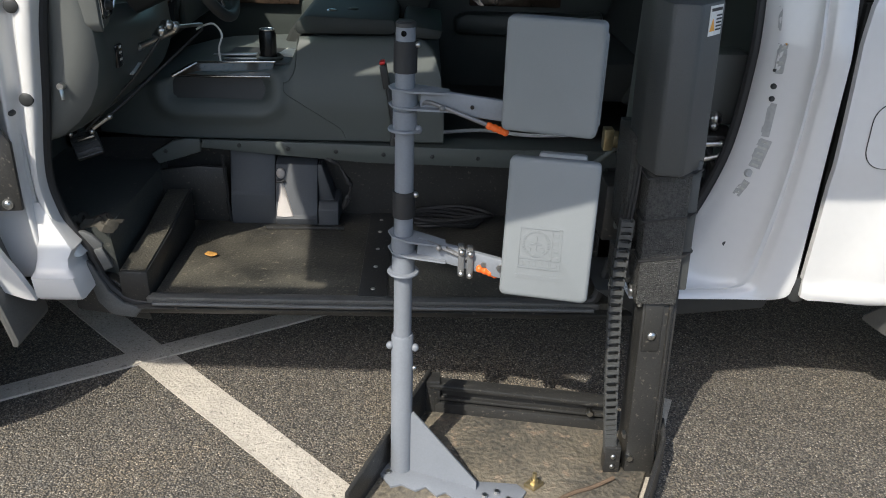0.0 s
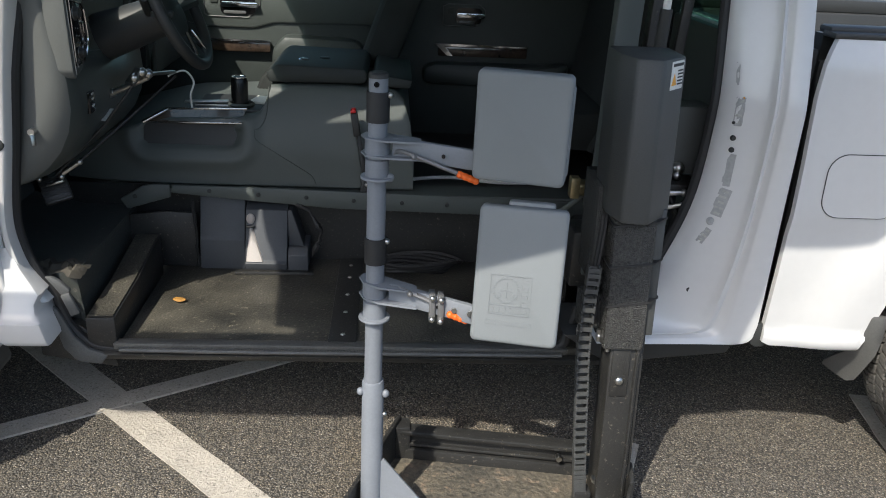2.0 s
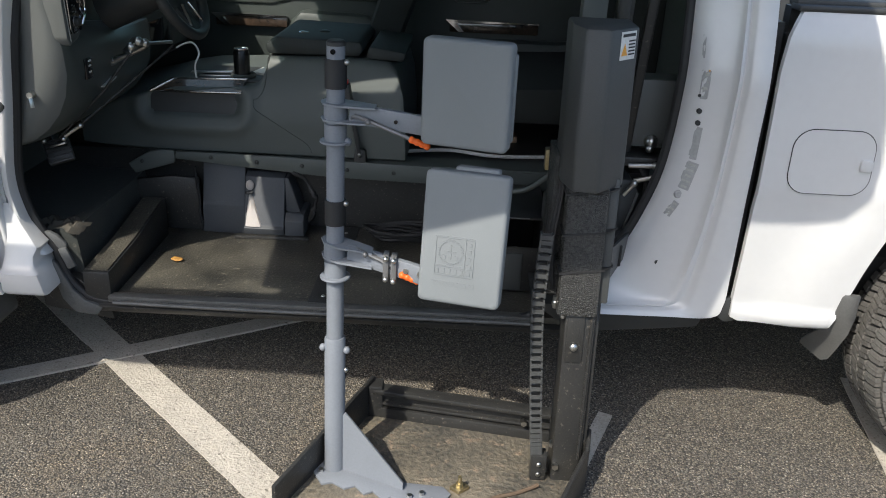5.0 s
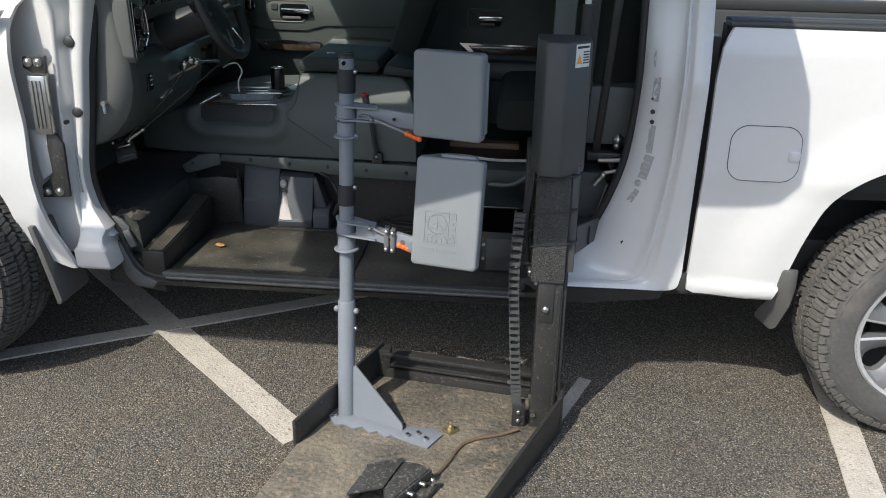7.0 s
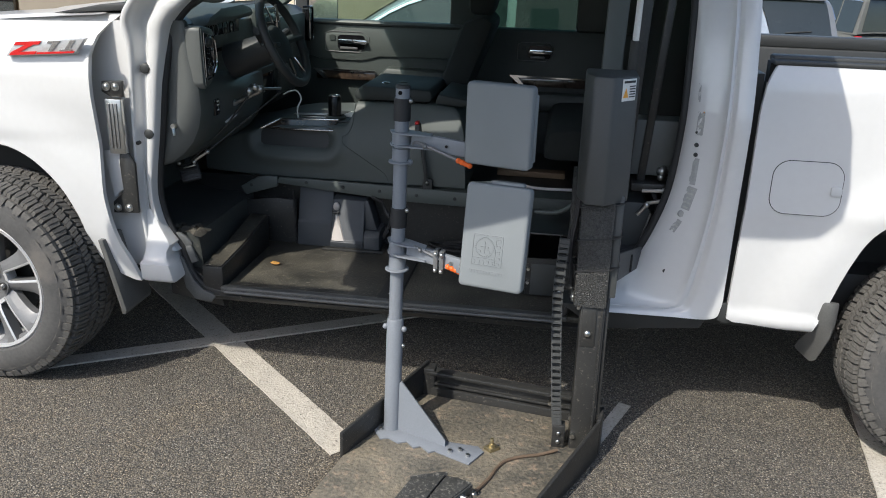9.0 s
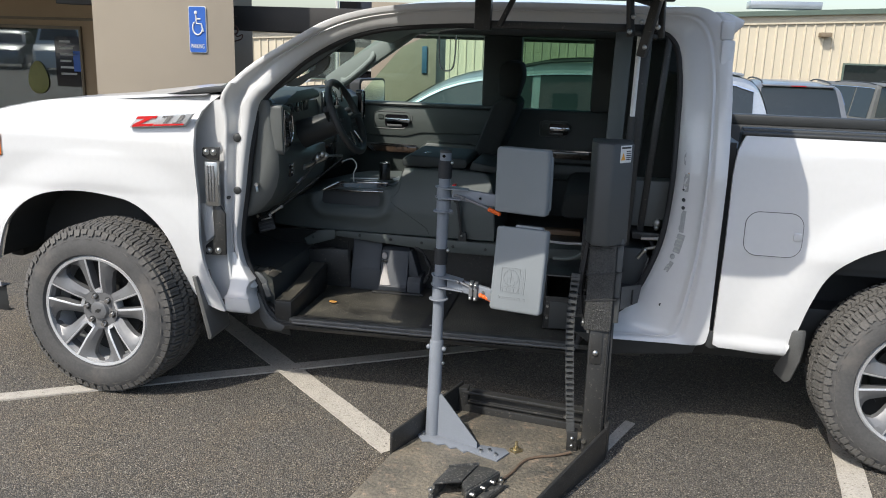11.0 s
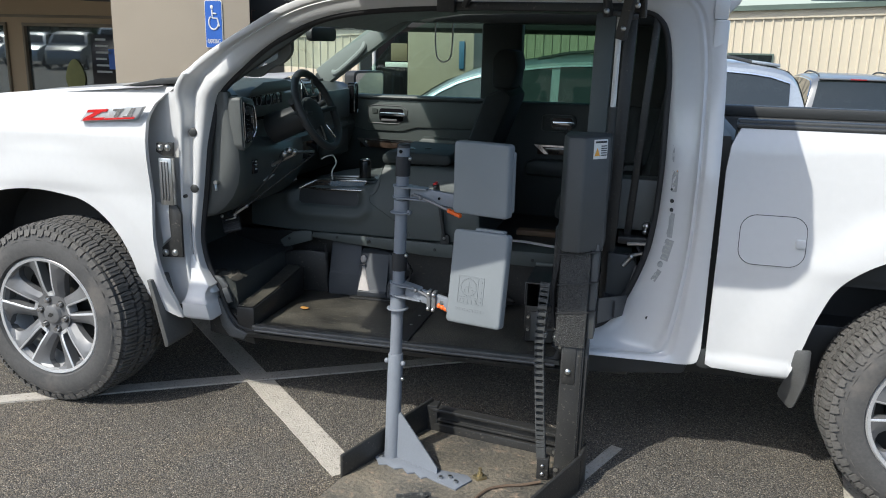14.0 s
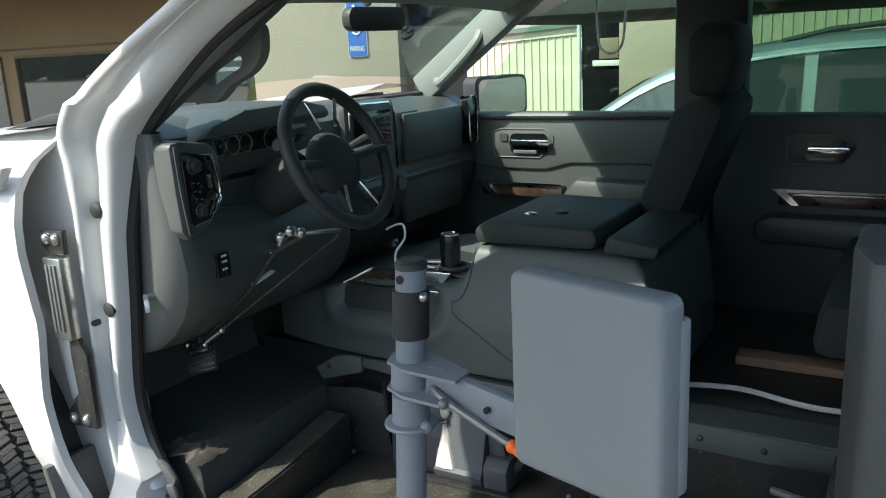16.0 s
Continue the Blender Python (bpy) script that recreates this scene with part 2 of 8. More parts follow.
END_GREY = material("grey_end_panel_plastic", (0.118, 0.125, 0.121), 0.45, base2=(0.102, 0.109, 0.105), scale=3, fine=350, bump=0.2, dist=0.001)
FLANGE_GREY = material("grey_foil_label", (0.38, 0.385, 0.38), 0.45, base2=(0.32, 0.325, 0.32), scale=60, bump=0.02)
STICKER = material("grey_sticker", (0.46, 0.46, 0.43), 0.5, scale=60, bump=0.02)
WOOD = material("wood_trim", (0.085, 0.058, 0.042), 0.18, base2=(0.035, 0.025, 0.02), scale=12, fine=60, bump=0.04, coat=1.0)
TAN_WALL = material("tan_stucco", (0.30, 0.258, 0.20), 0.9, base2=(0.275, 0.236, 0.184), scale=2, fine=140, bump=0.5, dist=0.004)
BROWN_WALL = material("brown_stucco", (0.40, 0.285, 0.17), 0.9, base2=(0.36, 0.255, 0.152), scale=2, fine=140, bump=0.5, dist=0.004)
BROWN_TRIM = material("brown_trim", (0.22, 0.17, 0.11), 0.7, scale=5, fine=90, bump=0.15)
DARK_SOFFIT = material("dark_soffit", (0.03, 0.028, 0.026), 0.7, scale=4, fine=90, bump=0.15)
SIDING = material("cream_siding", (0.60, 0.53, 0.40), 0.55, base2=(0.55, 0.485, 0.365), scale=0.7, fine=30, bump=0.05)
GREEN_TRIM = material("green_trim", (0.11, 0.15, 0.12), 0.5, scale=2, fine=40, bump=0.05)
SIGN_BLUE = material("sign_blue", (0.03, 0.12, 0.46), 0.4, scale=4, bump=0.02)
SHADE_BAND = glass_material("shade_band", (0.10, 0.15, 0.16))
GLASS = glass_material("clear_glass", (0.80, 0.94, 0.86))
TINT_GLASS = glass_material("tinted_glass", (0.36, 0.50, 0.41))
DARK_GLASS = material("dark_window_glass", (0.020, 0.026, 0.026), 0.02, base2=(0.015, 0.020, 0.020), bump=0, spec=0.8)
OFFICE_GLASS = material("reflective_office_glass", (0.26, 0.285, 0.28), 0.02, metal=0.75, base2=(0.25, 0.275, 0.27), bump=0, spec=0.9)
SILVER = material("silver_car_paint", (0.42, 0.45, 0.48), 0.3, metal=0.5, scale=2, fine=60, bump=0.02, coat=0.6)
GREY_CAR = material("grey_car_paint", (0.22, 0.225, 0.23), 0.3, metal=0.4, scale=2, fine=60, bump=0.02, coat=0.6)
JEEP = material("olive_grey_paint", (0.16, 0.16, 0.145), 0.45, metal=0.2, scale=2, fine=60, bump=0.03)
TAIL_RED = material("tail_lens", (0.45, 0.01, 0.01), 0.15, bump=0.02, coat=0.5)
WHITE_PLASTIC = material("white_plastic", (0.78, 0.78, 0.76), 0.45, bump=0.05)
LEAF_DRY = material("dry_leaf", (0.50, 0.27, 0.06), 0.7, scale=30, bump=0.3, base2=(0.35, 0.17, 0.04))
# near-black for screens and dark fittings, and the painted shade of the office bay
SCREEN = material("screen_and_shade_black", (0.01, 0.01, 0.012), 0.08, bump=0)
FOLIAGE = material("foliage", (0.07, 0.10, 0.035), 0.8, base2=(0.03, 0.05, 0.02), scale=1.2, fine=8, bump=0.5, dist=0.05)
CAN_BLACK = material("black_can", (0.02, 0.022, 0.024), 0.25, metal=0.5, bump=0)


# ---------------------------------------------------------------- mesh helpers
def box(bm, x0, x1, y0, y1, z0, z1, bevel=0.0, seg=2):
    made = bmesh.ops.create_cube(bm, size=1.0)["verts"]
    for v in made:
        v.co = Vector(((x0 + x1) / 2 + v.co.x * (x1 - x0), (y0 + y1) / 2 + v.co.y * (y1 - y0), (z0 + z1) / 2 + v.co.z * (z1 - z0)))
    if bevel:
        edges = list({e for v in made for e in v.link_edges})
        out = bmesh.ops.bevel(bm, geom=edges, offset=bevel, segments=seg, profile=0.5, affect="EDGES", clamp_overlap=True)
        made = out["verts"]
    return made


def rod(bm, p, q, r, seg=16, r2=None):
    p, q = Vector(p), Vector(q)
    made = bmesh.ops.create_cone(bm, cap_ends=True, segments=seg, radius1=r, radius2=r if r2 is None else r2, depth=(q - p).length)["verts"]
    m = Matrix.Translation((p + q) / 2) @ (q - p).to_track_quat("Z", "Y").to_matrix().to_4x4()
    bmesh.ops.transform(bm, matrix=m, verts=made)
    return made


def ball(bm, c, r, seg=12, squash=(1, 1, 1)):
    made = bmesh.ops.create_uvsphere(bm, u_segments=seg, v_segments=max(6, seg // 2), radius=r)["verts"]
    for v in made:
        v.co = Vector((c[0] + v.co.x * squash[0], c[1] + v.co.y * squash[1], c[2] + v.co.z * squash[2]))
    return made


def spline(points, steps=8, closed=False):
    """Catmull-Rom through the points."""
    pts = [Vector(p) for p in points]
    n, out = len(pts), []
    for i in range(n if closed else n - 1):
        a, b, c, d = ((pts[(i + k) % n] if closed else pts[min(max(i + k, 0), n - 1)]) for k in (-1, 0, 1, 2))
        for s in range(steps):
            t = s / steps
            out.append(0.5 * (2 * b + (c - a) * t + (2 * a - 5 * b + 4 * c - d) * t * t + (3 * b - a - 3 * c + d) * t ** 3))
    if not closed:
        out.append(pts[-1])
    return out


def tube(bm, path, r, seg=8, closed=False):
    path = [Vector(p) for p in path]
    n, rings = len(path), []
    side = None
    for i, p in enumerate(path):
        a = path[(i + 1) % n] if closed or i < n - 1 else p
        b = path[i - 1] if closed or i > 0 else p
        t = (a - b).normalized()
        if side is None:
            side = t.orthogonal().normalized()
        side = (side - t * side.dot(t)).normalized()
        up = t.cross(side)
        rr = r(i / max(1, n - 1)) if callable(r) else r
        rings.append([bm.verts.new(p + rr * (math.cos(k * math.tau / seg) * side + math.sin(k * math.tau / seg) * up)) for k in range(seg)])
    for i in range(n if closed else n - 1):
        A, B = rings[i], rings[(i + 1) % n]
        for k in range(seg):
            bm.faces.new((A[k], A[(k + 1) % seg], B[(k + 1) % seg], B[k]))
    if not closed:
        bm.faces.new(rings[0][::-1])
        bm.faces.new(rings[-1])


def skin(bm, rows, close_rows=False, close_cols=False):
    """A sheet through rows of points, all of one length."""
    vs = [[bm.verts.new(p) for p in row] for row in rows]
    n, m = len(vs), len(vs[0])
    for i in range(n if close_rows else n - 1):
        for j in range(m if close_cols else m - 1):
            bm.faces.new((vs[i][j], vs[(i + 1) % n][j], vs[(i + 1) % n][(j + 1) % m], vs[i][(j + 1) % m]))
    return vs


def prism(bm, outline, lo, hi, axis="y", bevel=0.0):
    """A polygon drawn in the plane across an axis, given thickness along it."""
    def at(a, b, d):
        return {"y": (a, d, b), "x": (d, a, b), "z": (a, b, d)}[axis]
    A = [bm.verts.new(at(a, b, lo)) for a, b in outline]
    B = [bm.verts.new(at(a, b, hi)) for a, b in outline]
    n = len(A)
    faces = [bm.faces.new(A), bm.faces.new(B[::-1])] + [bm.faces.new((A[i], B[i], B[(i + 1) % n], A[(i + 1) % n])) for i in range(n)]
    bmesh.ops.recalc_face_normals(bm, faces=faces)
    if bevel:
        edges = list({e for f in faces for e in f.edges})
        bmesh.ops.bevel(bm, geom=edges, offset=bevel, segments=2, profile=0.5, affect="EDGES", clamp_overlap=True)
    return A + B


def lathe(bm, profile, seg=48, axis="y", centre=(0, 0, 0)):
    """Turns (radius, height) pairs round an axis; closed profile."""
    rows = []
    for k in range(seg):
        a = k * math.tau / seg
        c, s = math.cos(a), math.sin(a)
        row = []
        for r, h in profile:
            p = {"y": (r * c, h, r * s), "z": (r * c, r * s, h), "x": (h, r * c, r * s)}[axis]
            row.append(Vector(p) + Vector(centre))
        rows.append(row)
    skin(bm, rows, close_rows=True, close_cols=False)


def rounded(cx, cy, w, h, r, n=6):
    """Outline of a rounded rectangle."""
    out = []
    for sx, sy, a0 in ((1, 1, 0), (-1, 1, 90), (-1, -1, 180), (1, -1, 270)):
        for k in range(n + 1):
            a = radians(a0 + 90 * k / n)
            out.append((cx + sx * (w / 2 - r) + r * math.cos(a), cy + sy * (h / 2 - r) + r * math.sin(a)))
    return out


def thing(name, at, label, category, group="", kind=""):
    e = new(name)
    e.empty_display_size = 0.1
    e.matrix_world = Matrix.Translation(at)
    return tagged(e, label, category, group, kind)


def part(name, bm, mat, parent=None, label="", angle=35, smooth=True, shadow=True):
    """Links a bmesh, drawn in world places, as one mesh object under a thing or a part."""
    bmesh.ops.recalc_face_normals(bm, faces=bm.faces)
    me = bpy.data.meshes.new(name)
    bm.to_mesh(me)
    bm.free()
    me.materials.append(mat)
    if smooth:
        me.shade_smooth()
        me.set_sharp_from_angle(angle=radians(angle))
    ob = new(name, me)
    if parent is not None:
        ob.parent = parent
        at = parent.location if parent.parent is None else Vector()
        ob.matrix_parent_inverse = Matrix.Translation(-at)
    ob.visible_shadow = shadow
    if label:
        ob["label"] = label
    return ob


def BM():
    return bmesh.new()


def side_panel(cols, low, high, warp, yf, rows=34, thick=0.022):
    """A pressed body side: columns in x between a lower and an upper edge, its depth from yf(x, z), with turned-in rims."""
    sheet = []
    for x in cols:
        lo, hi = low(x), high(x)
        line = []
        for k in range(rows + 1):
            z = lo + (hi - lo) * (k / rows) ** 1.25
            xx = x + warp(x, z)
            line.append((xx, yf(xx, z), z))
        line.insert(0, (line[0][0], line[0][1] + thick, line[0][2] + 0.004))
        sheet.append(line)
    for end in (0, -1):
        sheet.insert(len(sheet) if end else 0, [(x, y + thick, z) for x, y, z in sheet[end]])
    bm = BM()
    skin(bm, sheet)
    return bm


# ---------------------------------------------------------------- ground
def ground_z(x, y):
    """The lot is even round the truck and falls away towards the far buildings."""
    return -0.062 * max(0.0, y - 3.2) if y < 60 else -0.062 * 56.8


bm = BM()
ys = [-400, -120, -40, -12, -6, -3, 0, 1.5, 3.2, 3.6, 5, 8, 14, 24, 40, 60, 400]
xs = [-400, -120, -40, -16, -8, -4, -2, 0, 2, 4, 6, 10, 18, 40, 120, 400]
skin(bm, [[(x, y, ground_z(x, y)) for x in xs] for y in ys])
tagged(part("ground", bm, ASPHALT, smooth=False), "worn dark asphalt parking lot with pale stones", "ground", kind="structure")


def painted_line(p, q, width, label, top=0.004):
    """A thick painted stripe from p to q, with slightly uneven edges."""
    p, q = Vector((*p, 0)), Vector((*q, 0))
    d = (q - p).normalized()
    s = Vector((-d.y, d.x, 0)) * width / 2
    n = max(8, int((q - p).length / 0.05))
    bm = BM()
    rows = [[], [], [], []]
    for i in range(n + 1):
        c = p + (q - p) * i / n
        a = c + s * (1 + 0.06 * noise.noise(c * 9))
        b = c - s * (1 + 0.06 * noise.noise(c * 9 + Vector((7, 3, 0))))
        for k, (v, z) in enumerate(((a, -0.002), (a, top), (b, top), (b, -0.002))):
            rows[k].append((v.x, v.y, z))
    skin(bm, rows)
    return tagged(part("parking_line", bm, LINE), label, "painted line", "parking lines", "structure")


painted_line((-0.06, 1.30), (1.575, -0.30), 0.125, "worn white parking stripe slanting under the truck")
painted_line((-3.2, -1.90), (2.2, 1.285), 0.085, "white hatch stripe running under the front tyre", 0.008)
painted_line((3.61, 0.55), (3.02, -3.2), 0.115, "white bay stripe beside the rear tyre")
painted_line((2.14, -0.85), (2.605, 0.235), 0.05, "white stripe half covered by the lift platform")

# ---------------------------------------------------------------- pickup truck
truck = thing("pickup_truck", (1.9, 1.05, 0), "white crew cab pickup truck with its driver side open", "pickup truck")

R_TYRE, TYRE_W = 0.41, 0.27


def flare(x, z, cx):
    r = math.hypot(x - cx, z - 0.41)
    k = min(1.0, max(0.0, (0.80 - r) / 0.19))
    return -0.024 * k * k * (3 - 2 * k)


def body_y(x, z):
    y = float(np.interp(z, [0.40, 0.50, 0.62, 0.80, 0.98, 1.02, 1.16, 1.24, 1.31, 1.36, 1.41, 1.46],
                        [0.135, 0.115, 0.098, 0.092, 0.094, 0.088, 0.078, 0.082, 0.098, 0.122, 0.165, 0.24]))
    return y


def fender_y(x, z):
    start = float(np.interp(z, [0.38, 0.53, 0.70, 0.92, 1.04, 1.12, 1.24], [-0.65, -0.645, -0.645, -0.625, -0.60, -0.545, -0.53]))
    front = 3.2 * max(0.0, start - x) ** 2
    return body_y(x, z) + flare(x, z, -0.01) + front


def bed_y(x, z):
    y = float(np.interp(z, [0.45, 0.462, 0.500, 0.510, 0.55, 0.70, 0.84, 0.90, 1.05, 1.20, 1.34, 1.398], [0.125, 0.106, 0.101, 0.112, 0.108, 0.098, 0.092, 0.082, 0.086, 0.094, 0.105, 0.13]))
    return y + flare(x, z, 3.755)


def arch(cx, r, a0, a1, n=18, sq=1.0):
    return [(cx + r * math.cos(radians(a0 + (a1 - a0) * k / n)), 0.41 + sq * r * math.sin(radians(a0 + (a1 - a0) * k / n))) for k in range(n + 1)]


# front fender
REAR_EDGE = ([0.415, 0.46, 0.505, 0.58, 0.68, 0.78, 1.00, 1.20, 1.32, 1.40, 1.46], [0.618, 0.604, 0.590, 0.555, 0.527, 0.513, 0.505, 0.498, 0.498, 0.520, 0.575])
# edge of the wheel arch: steep ahead of the wheel, drawn in behind it
ARCH_EDGE = spline([(-0.585, 0.600, 0), (-0.574, 0.640, 0), (-0.552, 0.715, 0), (-0.508, 0.808, 0), (-0.415, 0.900, 0), (-0.305, 0.954, 0), (-0.18, 0.977, 0), (-0.05, 0.979, 0), (0.08, 0.963, 0), (0.16, 0.945, 0),
                    (0.245, 0.896, 0), (0.335, 0.805, 0), (0.396, 0.690, 0), (0.426, 0.595, 0), (0.448, 0.540, 0), (0.486, 0.468, 0), (0.528, 0.425, 0), (0.546, 0.418, 0)], 6)


def fender_low(x):
    if x <= ARCH_EDGE[0].x:
        return 0.60
    return float(np.interp(x, [v.x for v in ARCH_EDGE], [v.y for v in ARCH_EDGE]))


def fender_high(x):
    return float(np.interp(x, [-0.92, -0.80, -0.70, -0.62, -0.54, -0.3, 0.0, 0.30, 0.58], [1.10, 1.18, 1.25, 1.305, 1.348, 1.402, 1.43, 1.452, 1.462]))


cols = sorted(set([round(v, 4) for v in np.linspace(-0.96, -0.60, 14)] + [round(v.x, 4) for v in ARCH_EDGE if v.x < 0.54]))
bm = side_panel(cols + [0.545], fender_low, fender_high,
                lambda x, z: (float(np.interp(z, *REAR_EDGE)) - 0.545) * max(0.0, (x - 0.44) / 0.105) ** 1.5, fender_y)
part("front_fender", bm, WHITE, truck, angle=50)


def corner_patch(x0, x1, z0, z1, off, n=10, drop=0.0):
    """A plate that follows the rounded front corner."""
    bm = BM()
    rows = []
    for k in range(n + 1):
        x = x0 + (x1 - x0) * k / n
        lo, hi = z0 + drop * k / n, z1
        rows.append([(x, fender_y(x, hi) + 0.05, hi), (x, fender_y(x, hi) + off + 0.004, hi), (x, fender_y(x, hi) + off, hi - 0.006), (x, fender_y(x, lo) + off, lo + 0.006), (x, fender_y(x, lo) + off + 0.004, lo), (x, fender_y(x, lo) + 0.05, lo)])
    skin(bm, rows)
    return bm


# headlamp, marker and bumper corner
lamp = part("headlamp", corner_patch(-0.90, -0.563, 1.105, 1.235, -0.004), SCREEN, truck, "dark headlamp lens")
part("lamp_reflector", corner_patch(-0.90, -0.58, 1.108, 1.158, -0.010), ALLOY_BRIGHT, lamp)
part("side_marker", corner_patch(-0.563, -0.508, 1.112, 1.232, -0.007, 4, 0.02), AMBER, truck, "amber side marker lens")
part("front_bumper", corner_patch(-1.02, -0.592, 0.450, 0.600, -0.016), WHITE, truck)
part("bumper_wing", corner_patch(-1.02, -0.790, 0.590, 0.835, -0.020), WHITE, truck)
part("bumper_slot", corner_patch(-0.80, -0.705, 0.606, 0.80, -0.004), BLACK_PLASTIC, truck)
part("lower_valance", corner_patch(-1.02, -0.585, 0.31, 0.447, 0.010), BLACK_PLASTIC, truck)
bm = BM()
box(bm, -0.96, -0.86, 0.62, 1.50, 0.45, 1.17, 0.03)
part("grille", bm, BLACK_PLASTIC, truck)

# hood: pressed ridges near both edges, a lower middle
def HOOD_LIFT(k):
    return 0.034 * math.exp(-((abs(k) - 0.72) / 0.18) ** 2) - 0.020 * (1 - k * k)


rows = []
for i in range(15):
    y = 0.165 + (1.935 - 0.165) * i / 14
    k = (y - 1.05) / 0.885
    lift = HOOD_LIFT(k)
    dome = 0.004 * math.exp(-((abs(k) - 0.42) / 0.16) ** 2)
    rows.append([(x, y + (0.012 if i == 0 else 0), float(np.interp(x, [-0.95, -0.85, -0.6, -0.2, 0.2, 0.52], [1.20, 1.27, 1.345, 1.395, 1.43, 1.455])) + (lift + dome) * float(np.interp(x, [-0.95, -0.6, 0], [0.3, 0.8, 1])))
                 for x in np.linspace(max(-0.93, -0.54 - math.sqrt(max(0.0, min(y, 2.1 - y) - 0.165) / 3.2)), 0.52, 22)])
bm = BM()
skin(bm, rows)
part("hood", bm, WHITE, truck)
bm = BM()
prism(bm, [(0.30, 1.452), (0.62, 1.475), (0.62, 1.500), (0.50, 1.492)], 0.22, 0.42, bevel=0.004)
prism(bm, [(0.30, 1.415), (0.62, 1.415), (0.62, 1.438), (0.50, 1.435)], 0.42, 1.88, bevel=0.004)
part("cowl_grille", bm, BLACK_PLASTIC, truck)

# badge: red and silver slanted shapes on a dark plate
def slant(x0, x1, lo, hi):
    def q(x, k):
        return (x + 0.042 * k, 1.302 + (x - 0.185) * 0.075 + 0.052 * k)
    return [q(x0, lo), q(x1, lo), q(x1, hi), q(x0, hi)]


bm = BM()
prism(bm, slant(0.183, 0.462, -0.06, 1.06), 0.072, 0.100, bevel=0.002)
badge = part("badge", bm, ALLOY_BRIGHT, truck, "red and silver off-road badge")
for x0, x1, lo, hi, mat in ((0.190, 0.292, 0.74, 0.98, RED), (0.196, 0.300, 0.02, 0.24, RED), (0.306, 0.456, 0.02, 0.16, RED),
                            (0.322, 0.372, 0.80, 0.96, CHROME), (0.346, 0.366, 0.24, 0.80, CHROME), (0.392, 0.440, 0.22, 0.32, CHROME), (0.410, 0.430, 0.32, 0.96, CHROME)):
    bm = BM()
    prism(bm, slant(x0, x1, lo, hi), 0.0685, 0.073)
    part("badge_inlay", bm, mat, badge)
bm = BM()
prism(bm, [(0.208, 1.316), (0.245, 1.319), (0.302, 1.347), (0.268, 1.345)], 0.0680, 0.073)
part("badge_inlay", bm, RED, badge)

# cab side ring: seal edge and outer edge, from the front foot round to the rear foot
RING = [((0.742, 0.525), (0.622, 0.53)), ((0.704, 0.585), (0.617, 0.60)), ((0.670, 0.675), (0.610, 0.69)), ((0.658, 0.79), (0.603, 0.79)), ((0.688, 1.00), (0.605, 1.00)),
        ((0.712, 1.18), (0.610, 1.20)), ((0.735, 1.33), (0.615, 1.34)), ((0.765, 1.435), (0.605, 1.455)), ((0.87, 1.545), (0.70, 1.575)), ((1.02, 1.665), (0.88, 1.70)),
        ((1.24, 1.765), (1.13, 1.835)), ((1.55, 1.808), (1.48, 1.900)), ((2.05, 1.822), (2.05, 1.918)), ((2.50, 1.820), (2.55, 1.912)),
        ((2.645, 1.775), (2.80, 1.895)), ((2.688, 1.62), (2.880, 1.70)), ((2.694, 1.40), (2.897, 1.40)), ((2.692, 1.15), (2.897, 1.15)), ((2.672, 0.92), (2.896, 0.92)),
        ((2.625, 0.76), (2.896, 0.74)), ((2.565, 0.63), (2.896, 0.60)), ((2.515, 0.565), (2.893, 0.51)), ((2.47, 0.535), (2.862, 0.463)), ((2.42, 0.522), (2.70, 0.458)), ((2.36, 0.515), (2.40, 0.455))]
SEAL = spline([(a[0], a[1], 0) for a, b in RING], 7)
OUTER = spline([(b[0], b[1], 0) for a, b in RING], 7)


def y_out(z, x=2.0):
    if x < 0.66:
        return float(np.interp(z, [0.40, 0.52, 1.3, 1.46], [0.12, 0.165, 0.165, 0.16]))
    return float(np.interp(z, [0.40, 1.2, 1.5, 1.92], [0.115, 0.10, 0.17, 0.32]))


def y_seal(z):
    return float(np.interp(z, [0.30, 1.2, 1.5, 1.85], [0.235, 0.235, 0.285, 0.36]))


LAYERS = [(0.0, 0.0), (0.03, -0.02), (0.24, 0.03), (0.275, 0.08), (0.30, 0.19), (0.325, 0.22), (0.355, 0.17), (0.385, 0.17), (0.415, 0.27), (0.46, 0.35), (0.56, 0.43), (0.68, 0.52), (0.80, 0.63), (0.91, 0.79), (0.97, 1.0), (1.0, 1.25)]
LAYERS_FRONT = [(0.0, 0.0), (0.03, -0.02), (0.10, 0.0), (0.15, 0.05), (0.19, 0.25), (0.24, 0.48), (0.30, 0.60), (0.38, 0.64), (0.46, 0.60), (0.52, 0.48), (0.57, 0.38), (0.64, 0.34), (0.76, 0.34), (0.88, 0.37), (0.955, 0.52), (1.0, 1.25)]
rows = []
for i, (s, o) in enumerate(zip(SEAL, OUTER)):
    ya, yb = y_out(o.y, o.x), y_seal(s.y)
    k = min(1.0, max(0.0, (64 - i) / 14))
    rows.append([(o.x + (s.x - o.x) * (f + (g - f) * k), ya + (yb - ya) * (d + (e - d) * k), o.y + (s.y - o.y) * (f + (g - f) * k)) for (f, d), (g, e) in zip(LAYERS, LAYERS_FRONT)])
rows_frame = rows
bm = BM()
skin(bm, rows)
cab = part("cab_frame", bm, WHITE, truck, "white painted door opening frame", angle=50)
